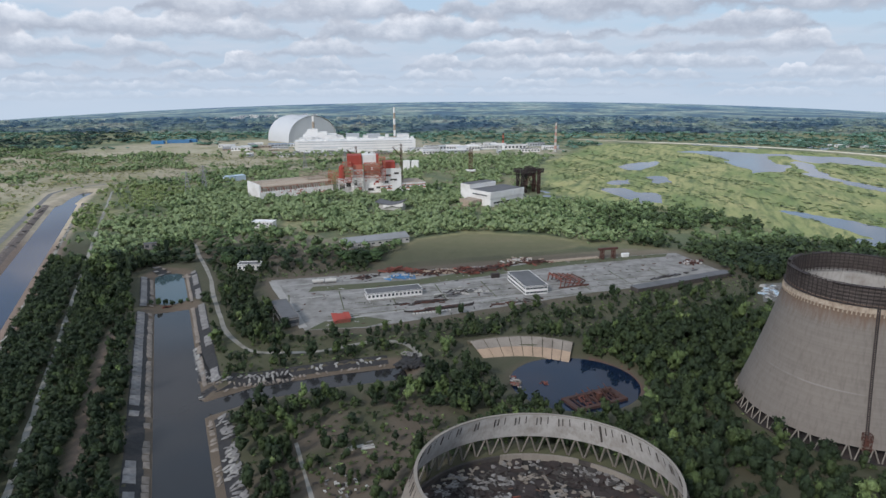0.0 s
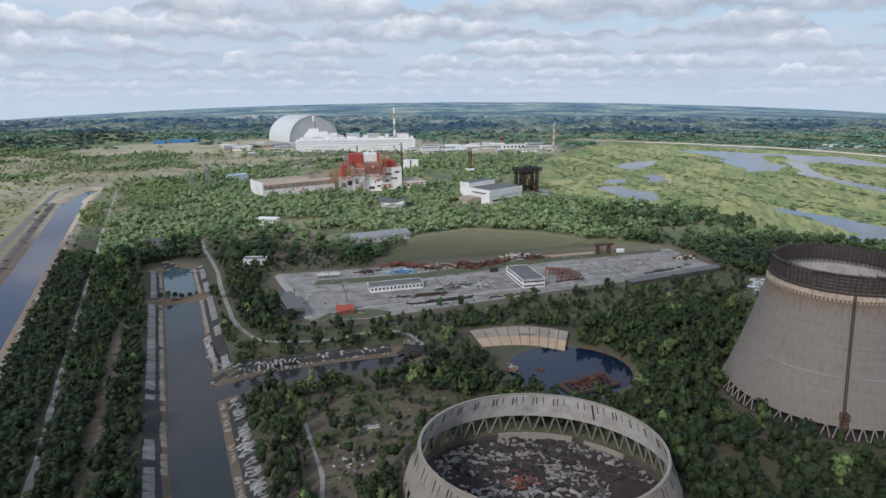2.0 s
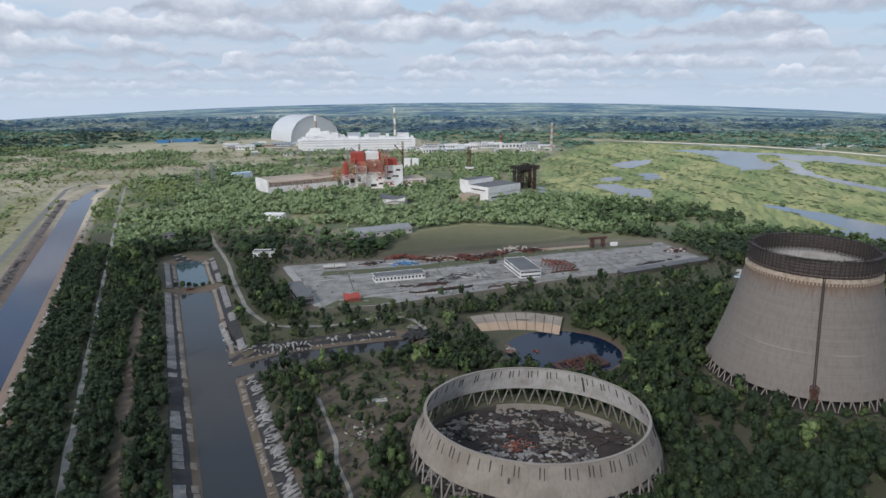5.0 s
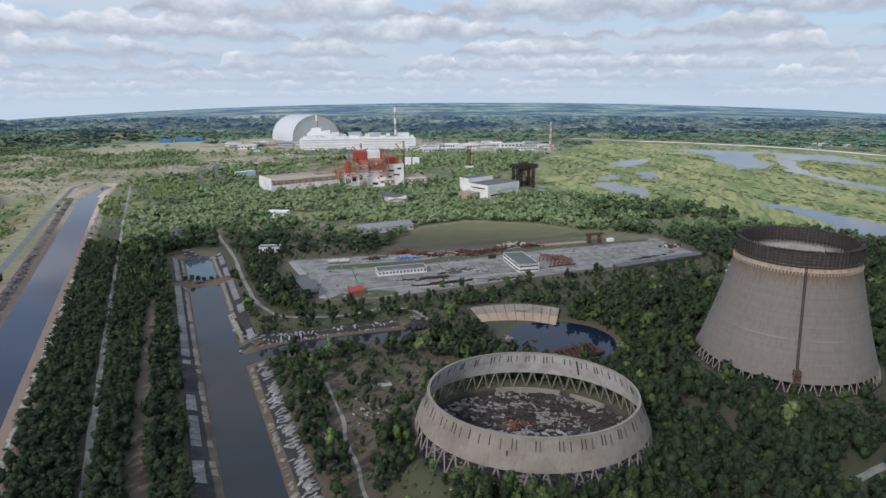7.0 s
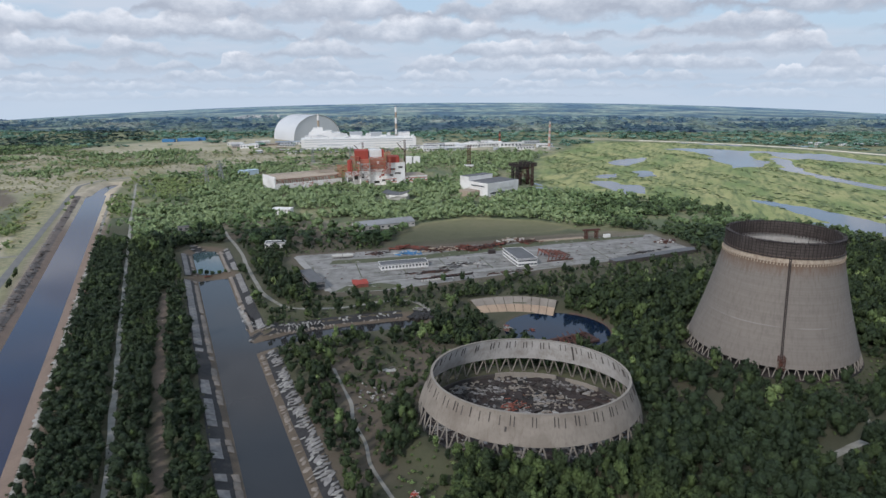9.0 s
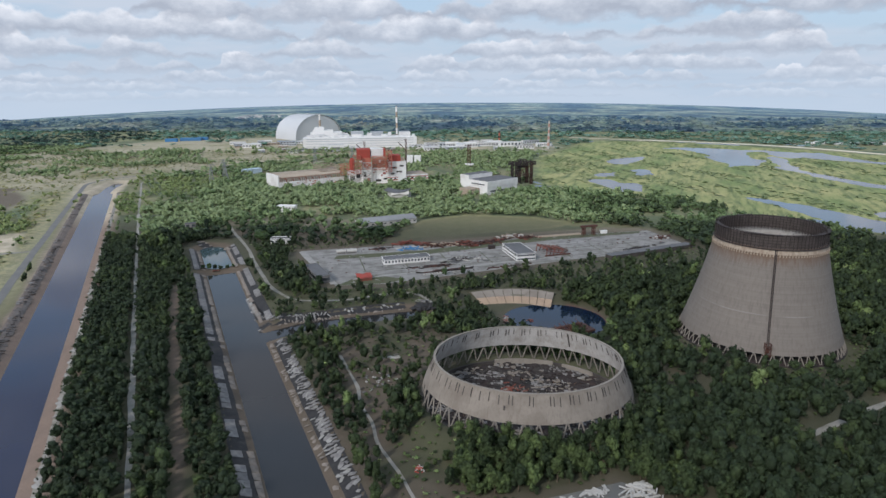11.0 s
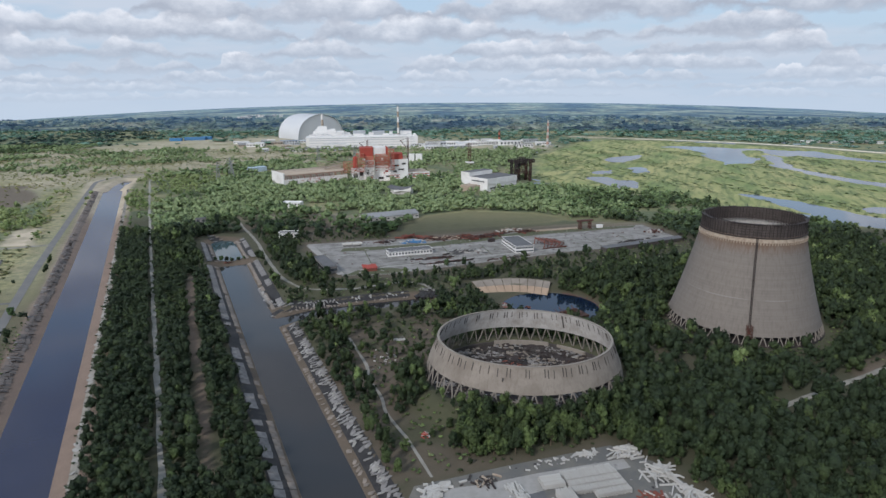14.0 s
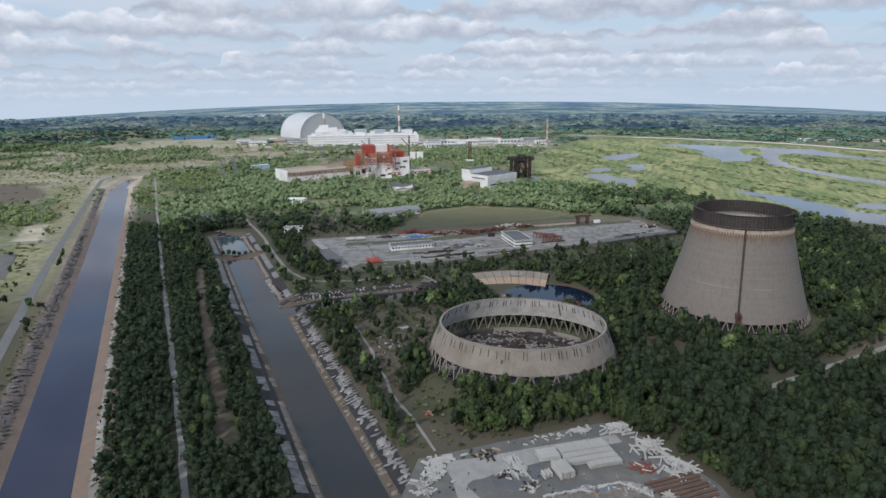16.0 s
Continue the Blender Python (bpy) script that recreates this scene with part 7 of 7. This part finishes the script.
for k, (hx, hy, n) in enumerate(((-66, 546, 34), (-30, 557, 40), (6, 570, 36), (40, 584, 30), (-20, 548, 24))):
    heap("scrap_pile", "tangled heap of rusted girders at the yard edge", hx, hy, 15, 5, n, [M_RUST, M_RUST, M_HULL, M_RUSTR], 6, 0.8, 81 + k, high=3.2, rz=R1, group="rusted heaps of the yard")
heap("scrap_pile", "heap of rusted red girders", -88, 549, 16, 6, 40, [M_RUST, M_RUSTR], 7, 0.9, 4, high=3.5, rz=R1)
heap("scrap_pile", "scattered rusty and pale steel parts", 25, 590, 18, 9, 50, [M_RUST, M_WPIPE, M_CREAM], 5, 0.9, 5, high=2, rz=R1)
heap("scrap_pile", "low rusty scrap beside the yard road", -112, 528, 12, 5, 26, [M_RUST, M_DARK], 6, 0.6, 6, high=1, rz=R1)
heap("scrap_pile", "rows of dark steel sections on the concrete", -52, 467, 20, 4, 40, [M_DARK, M_RUST], 8, 0.7, 7, high=1, rz=R1 + 4, spread=20)
heap("scrap_pile", "rows of dark steel sections on the concrete", -38, 455, 24, 3, 44, [M_DARK, M_RUST], 9, 0.8, 8, high=1.2, rz=R1 + 4, spread=16)
heap("scrap_pile", "mixed pale and dark parts on the concrete", -28, 493, 22, 10, 50, [M_GREYR, M_WPIPE, M_DARK], 5, 0.7, 9, high=0.8, rz=R1, spread=60)
heap("scrap_pile", "dark steel lying along the yard rails", 150, 548, 24, 2.5, 26, [M_DARK, M_GREYR], 6, 0.8, 10, high=0.8, rz=32, spread=30)
heap("scrap_pile", "abandoned machinery at the end of the yard", 184, 592, 12, 9, 24, [M_RUST, M_WPIPE, M_DARK], 4, 1.5, 11, high=1.5, rz=30)
heap("scrap_pile", "brown scrap along the front of the yard", 20, 474, 34, 3, 34, [M_RUST, M_SOOT], 5, 0.6, 12, high=0.6, rz=26)


def red_gantry():
    t = thing("portal_gantry", "red lattice portal frames slumped together beside the office", "gantry", 59, 525, 0.14, 24)
    for k in range(6):
        s = Shape()
        x, lean, h = -10 + k * 3.6, 1.0 + 0.9 * k, 7.6 - 0.75 * k
        for y0 in (-11, 10):
            s.beam((x, y0, 0), (x + lean, y0, h), 0.6)
        s.beam((x + lean, -11, h), (x + lean, 10, h - 0.6), 0.7).beam((x + lean * 0.85, -11, h - 1.5), (x + lean * 0.85, 10, h - 2.0), 0.45)
        for j in range(7):
            s.beam((x + lean * 0.85, -10.5 + j * 3, h - 1.6), (x + lean, -9 + j * 3, h - 0.2), 0.3)
        part("portal", s, M_RUST if k % 2 else M_RUSTR, t)
    part("brace", Shape().beam((-10, -11, 5.5), (12, -11, 0.6), 0.6).beam((-9, 10, 5.8), (14, 10, 0.5), 0.6), M_RUSTR, t)
    part("runway", Shape().beam((-12, -12.5, 0.6), (16, -12.5, 0.6), 1.0), M_RUST, t)


red_gantry()
for (tx, ty) in ((-148, 509), (-138, 512)):
    t = thing("tank", "white cylindrical tank lying on two saddles", "tank", tx, ty, 0.14, R1 - 4, group="white tanks in the yard")
    part("vessel", Shape().tube((-4.8, 0, 2.2), (4.8, 0, 2.2), 1.7, n=18), M_WPIPE, t)
    for sx in (-3, 3):
        part("saddle", Shape().box(sx - 0.4, -1.5, 0, sx + 0.4, 1.5, 1.2), M_SLAB, t)
    part("dome", Shape().tube((0, 0, 3.8), (0, 0, 4.5), 0.6), M_WPIPE, t)
x, y, rz, w = from_front(115, 501, 205, 552, 9)
block("long_shed", "very long low open shed with a dark metal roof", "shed", x, y, rz, w, 9, 3.6, M_SOOT, M_GREYR, parapet=0)
block("container_shed", "small white cabin at the field edge", "shed", 126, 612, 20, 7, 3, 3, M_WHITE, M_WHITE, parapet=0)
block("container_shed", "black steel container on the concrete", "container", 1, 536, 20, 7, 3, 3.5, M_DARK, M_DARK, parapet=0)
t = thing("portal_crane", "rusty red portal crane straddling a track", "crane", 108, 604, 0.1, 20)
part("frame", frame_tower(frame_tower(Shape(), -7, -2, -5, 2, 0, 9, 2, 0.5), 5, -2, 7, 2, 0, 9, 2, 0.5), M_RUST, t)
part("bridge", Shape().box(-10, -1.4, 9, 10, 1.4, 10.8), M_RUST, t)
tooth = Shape().box(-0.9, -3.0, 0, 0.9, 3.0, 1.2).mesh("block", M_CREAM)
t = thing("block_row", "row of pale concrete blocks laid side by side", "blocks", 75, 597, 0.1, 20.8)
for k in range(17):
    part("block", tooth, M_CREAM, t, at=pose(-26 + k * 3.2, (k % 3) * 0.3, 0))
t = thing("block_row", "row of small white concrete blocks", "blocks", -45, 446, 0.14, 21.5)
sm = Shape().box(-0.8, -1.2, 0, 0.8, 1.2, 1.0).mesh("block", M_WPIPE)
for k in range(12):
    part("block", sm, M_WPIPE, t, at=pose(-14 + k * 2.5, 0, 0, 0, 0, (k * 37) % 9 - 4))
for (px, py, hh) in ((-150, 405, 12), (-25, 452, 11), (98, 505, 13), (-190, 530, 9)):
    t = thing("lamp_post", "thin grey lamp post with a short arm", "lamp post", px, py, 0, 30, group="lamp posts of the yard")
    part("pole", Shape().tube((0, 0, -0.5), (0, 0, hh), 0.16, 0.10, 8), M_SLAB, t)
    part("arm", Shape().beam((0, 0, hh - 0.2), (1.6, 0, hh + 0.2), 0.12).box(1.2, -0.2, hh + 0.1, 2.2, 0.2, hh + 0.3), M_SLAB, t)


# ---------------------------------------------------------------- storage ground
def beam_stack(x, y, rz, nx, nz, length, width):
    t = thing("beam_stack", "neat stack of long white concrete beams", "beams", x, y, 0.16, rz, group="stacks of white beams")
    me = STACK_BEAM
    for i in range(nx):
        for k in range(nz):
            part("beam", me, M_WPIPE, t, at=pose((i - (nx - 1) / 2) * width * 1.55, 0.12 * ((i * 3 + k) % 4 - 1.5), 0.25 + k * width * 1.15, 0, 0, 1.4 * ((i * 5 + k * 3) % 3 - 1)) @ Matrix.Diagonal((width, length, width * 0.85, 1)))
    for v in (-0.3, 0.3):
        part("bearer", Shape().box(-nx * width * 0.78, length * v - 0.15, 0, nx * width * 0.78, length * v + 0.15, 0.25), M_BARK, t)


STACK_BEAM = Shape().box(-0.5, -0.5, 0, 0.5, 0.5, 0.62).box(-0.34, -0.5, 0.62, 0.34, 0.5, 1.0).mesh("beam", M_WPIPE)
ang = 18.4
ca, sa = math.cos(radians(ang)), math.sin(radians(ang))
beam_stack(27.5, 117.5, ang + 90, 7, 3, 9.5, 0.66)
beam_stack(33.0, 106.0, ang + 4, 6, 4, 10.0, 0.74)
beam_stack(26.0, 103.0, ang + 4, 3, 2, 3.8, 1.0)
for j in range(5):   # five close rows of short beams
    for i in range(3):
        u, v = 1.5 + (i - 1) * 8.0, 7.6 - j * 4.1
        if i == 0 and j == 4:
            continue
        beam_stack(44 + u * ca - v * sa, 119.5 + u * sa + v * ca, ang + 1.5 * ((i + j) % 3 - 1), 8, 3 if j else 2, 3.4, 0.62)
t = thing("foundation", "low broken foundation wall of pale concrete blocks", "foundation", 56, 100, 0.12, 19)
kerb = Shape().box(-0.55, -0.4, 0, 0.55, 0.4, 0.75).mesh("block", M_WPIPE)
for k in range(26):
    part("block", kerb, M_WPIPE, t, at=pose(-34 + k * 1.3, 0.25 * ((k * 5) % 3 - 1), 0, 0, 0, (k * 29) % 17 - 8))
for k in range(11):
    part("block", kerb, M_WPIPE, t, at=pose(0.6 + k * 0.75, -0.6 - k * 1.1, 0, 0, 0, -55 + (k * 31) % 13))
part("floor_slab", Shape().box(-30, -10, -0.3, 4, -1.2, 0.12), M_TAN, t, "sandy floor inside the wall")
part("inner_wall", Shape().box(-14, -9, 0.1, -13.4, -1.4, 1.4).box(-13.4, -5.4, 0.1, -6, -4.9, 1.2), M_CONCI, t)
t = thing("tarpaulin", "crumpled blue tarpaulin on sandy ground", "tarpaulin", 48, 92.5, 0.28, 20)
gt = random.Random(9)
grid = [(i * 0.7 + gt.uniform(-0.15, 0.15), j * 0.7 + gt.uniform(-0.15, 0.15), 0.08 + gt.random() * 0.45) for j in range(4) for i in range(7)]
part("sheet", Shape().add(grid, [(j * 7 + i, j * 7 + i + 1, j * 7 + i + 8, j * 7 + i + 7) for j in range(3) for i in range(6)]), M_BLUE, t)
heap("beam_heap", "tumbled heap of white concrete posts", 63, 143, 9, 6, 62, [M_WPIPE], 5.5, 0.55, 21, high=3.2)
heap("beam_heap", "tumbled heap of white concrete posts", 74, 128, 8, 8, 60, [M_WPIPE], 6, 0.5, 22, high=2.6)
heap("beam_heap", "tumbled heap of white concrete posts", 82, 113, 8, 7, 50, [M_WPIPE], 6, 0.5, 23, high=2.4)
heap("beam_heap", "red-painted steel parts among white posts", 68, 111, 6, 4, 24, [M_RUSTR, M_WPIPE], 4, 0.5, 24, high=1.2)
heap("beam_heap", "loose row of white pipes on the ground", 14, 109, 8, 4, 30, [M_WPIPE], 5, 0.6, 25, high=0.5, rz=110, spread=24)
heap("beam_heap", "loose white concrete pieces beside the lane", -22, 104, 6, 9, 54, [M_WPIPE], 3.2, 0.7, 26, high=0.8)
heap("beam_heap", "loose white concrete pieces beside the lane", -18, 112, 8, 3, 26, [M_WPIPE], 3.5, 0.7, 27, high=0.6, rz=20, spread=40)
heap("beam_heap", "dark scrap and planks beside the lane", 0, 117, 9, 4, 30, [M_SOOT, M_DARK, M_CREAM], 3, 0.5, 28, high=0.6, rz=20)
heap("beam_heap", "few white fragments on grey paving", 30, 134, 20, 4, 26, [M_WPIPE], 1.6, 0.4, 29, high=0.2, rz=20)
heap("beam_heap", "white fragments along a broken kerb", 46, 95, 14, 3, 40, [M_WPIPE, M_SLAB], 2.6, 0.5, 30, high=0.4, rz=16)
heap("beam_heap", "pale pallets and scraps on grey paving", 20, 95, 8, 5, 18, [M_WPIPE, M_CREAM, M_DARK], 2.4, 0.5, 31, high=0.3)
t = thing("timber_rows", "rows of long brown timber baulks", "timber", 80, 98, 0.12, 24)
plank = Shape().box(-12, -0.7, 0, 12, 0.7, 0.7).mesh("baulk", M_TIMBER)
for k in range(7):
    part("baulk", plank, M_TIMBER, t, at=pose((k % 2) * 1.5, -8 + k * 2.5, 0, 0, 0, (k * 17) % 5 - 2))
heap("beam_heap", "small pile of white lattice pieces", 74, 92, 2.5, 2.5, 22, [M_WPIPE], 4, 0.3, 33, high=3)
heap("scrap_pile", "small heap of red and white scrap in the scrub", -29, 152, 2.5, 1.6, 18, [M_RED, M_ORANGE, M_WPIPE], 2.2, 0.4, 34, high=1.0, z=float(height(-29, 152)))
heap("scrap_pile", "broken concrete slabs in dry grass", -58, 268, 12, 3, 12, [M_SLAB, M_WPIPE], 5, 0.5, 35, high=0.2, z=float(height(-58, 268)), rz=30, spread=20)
heap("scrap_pile", "scattered rubble on bare earth", -62, 235, 14, 12, 40, [M_SLAB, M_WPIPE, M_SOOT], 1.6, 0.6, 36, high=0.2, z=float(height(-62, 235)))
mound = Shape()
g = random.Random(8)
for k in range(60):
    mound.turned(g.gauss(0, 4), g.gauss(0, 4), 0.6, g.uniform(2, 4.5), g.uniform(1.5, 3), g.uniform(0.4, 2.4), g.uniform(0, 180), g.uniform(-20, 20), g.uniform(-20, 20))
single("rubble_mound", mound, M_LINER, "black heap of torn lining and rubble", "rubble", at=pose(-49, 361, -0.6))


# ---------------------------------------------------------------- further off
def pylon(x, y, h, rz):
    t = thing("pylon", "grey lattice power pylon above the trees", "pylon", x, y, 0, rz, group="power pylons")
    legs = Shape()
    for k in range(6):
        a, b = 1 - k / 6.5, 1 - (k + 1) / 6.5
        z0, z1 = h * k / 6, h * (k + 1) / 6
        c0 = [(sx * 4 * a, sy * 4 * a, z0) for sx, sy in ((-1, -1), (1, -1), (1, 1), (-1, 1))]
        c1 = [(sx * 4 * b, sy * 4 * b, z1) for sx, sy in ((-1, -1), (1, -1), (1, 1), (-1, 1))]
        for i in range(4):
            legs.beam(c0[i], c1[i], 0.4).beam(c0[i], c1[(i + 1) % 4], 0.25).beam(c1[i], c1[(i + 1) % 4], 0.25)
    part("mast", legs, M_STEELG, t)
    for z in (0.68, 0.82, 0.95):
        part("crossarm", Shape().beam((-7, 0, h * z), (7, 0, h * z), 0.45), M_STEELG, t)


for px, py, hh in ((-467, 931, 36), (-452, 955, 36), (-480, 1015, 34), (-373, 1228, 34), (-300, 1260, 34)):
    pylon(px, py, hh, 30)
block("sluice_house", "small grey sluice with two dark gates", "building", -352, 612, 30, 12, 5, 6, M_SLAB, M_GREYR, 1, 2, "f", parapet=0)
x, y, rz, w = from_front(-463, 1062, -437, 1086, 16)
block("metal_shed", "pale blue metal shed by the road", "shed", x, y, rz, w, 16, 8, M_BLUEP, M_BLUEP, parapet=0)
heap("scrap_pile", "red-brown brushwood heaped on the earth dam", -253, 453.5, 4.5, 1.2, 26, [M_RUSTR, M_HULL], 2.4, 0.35, 52, high=1.4, z=float(height(-253, 453.5)), rz=28)
heap("scrap_pile", "rust-brown wreckage along the pond shore", 86, 366, 9, 3, 30, [M_RUST, M_RUSTR], 3, 0.5, 41, high=0.8, z=-3.4, rz=-40)
heap("scrap_pile", "sunken rusty float in the pond", 30, 346, 2.2, 1.6, 12, [M_RUST, M_RUSTR], 2, 0.5, 42, high=1.4, z=-4.2)
heap("scrap_pile", "pale rubble spilling down to the pond", 13, 344, 3, 8, 40, [M_TAN, M_LIGHT, M_RUSTR], 2.2, 0.6, 43, high=0.8, z=-3.2)
heap("beam_heap", "scattered white posts on grey gravel", 10, 103, 7, 4, 34, [M_WPIPE, M_LIGHT, M_DARK], 2.8, 0.5, 44, high=0.4, rz=20)
heap("beam_heap", "heap of white posts at the lane corner", -26, 92, 5, 8, 44, [M_WPIPE, M_LIGHT], 3.0, 0.6, 45, high=0.9)
heap("beam_heap", "white slabs leaning on one another", 62, 97, 8, 3, 36, [M_WPIPE, M_LIGHT], 2.8, 0.6, 46, high=0.9, rz=-30)
heap("beam_heap", "few broken white posts at the paving edge", 45, 141, 8, 3, 22, [M_WPIPE], 3.0, 0.5, 47, high=0.5, rz=20)
heap("scrap_pile", "dumped rubble by the side canal head", -52, 372, 6, 4, 26, [M_LINER, M_SLAB, M_LIGHT], 2.5, 0.6, 48, high=0.8, z=0.1)
gravel = Shape()
gravel.slab([(1, 104), (3, 110), (13, 116), (24, 113), (26, 100), (16, 92), (4, 94)], 0.0, 0.15)
single("ground_gravel", gravel, M_GREYR, "dark gravel patch on the storage ground", "gravel", kind="structure")


# ---------------------------------------------------------------- litter
def litter(name, label, poly, count, mats, seed, z, long=(0.8, 3.2), heading=17.0):
    """Low scattered pieces of concrete and steel over a paved ground."""
    g = random.Random(seed)
    xs, ys = [p[0] for p in poly], [p[1] for p in poly]
    for k, mat in enumerate(mats):
        s, n = Shape(), 0
        while n < count:
            x, y = g.uniform(min(xs), max(xs)), g.uniform(min(ys), max(ys))
            if inside(np.array([x]), np.array([y]), poly)[0] < 2 or vnoise(np.array([x]), np.array([y]), 16, (seed + k) % 6)[0] < g.uniform(0.3, 0.75):
                n += 0.25
                continue
            s.turned(x, y, z + 0.15, g.uniform(*long), g.uniform(0.3, 1.3), g.uniform(0.15, 0.5), heading + g.choice((0, 90, 0, g.uniform(0, 180))), g.uniform(-4, 4))
            n += 1
        single(name, s, mat, label[k], "rubble", kind="stuff")


litter("rubble", ("grey concrete scraps strewn over the yard", "pale concrete scraps strewn over the yard", "rusty steel scraps strewn over the yard", "dark oily scraps strewn over the yard"), YARD, 170, (M_SLAB, M_LIGHT, M_RUST, M_LINER), 61, 0.14)
litter("rubble", ("grey chippings strewn over the storage ground", "white chippings strewn over the storage ground", "dark chippings strewn over the storage ground"), STORE, 120, (M_SLAB, M_LIGHT, M_LINER), 62, 0.12, long=(0.3, 1.2))
single("pavement_scrap", Shape().slab([(206, 486), (228, 492), (242, 537), (222, 531)], -0.6, 0.5), M_ROAD, "small grey yard full of scrap", "yard", kind="structure")
heap("scrap_pile", "jumble of grey and white scrap on a small yard", 222, 512, 9, 22, 70, [M_STEELG, M_WPIPE, M_SLAB, M_BLUEP], 3.5, 1.0, 71, z=0.5, high=1.2, rz=-15)
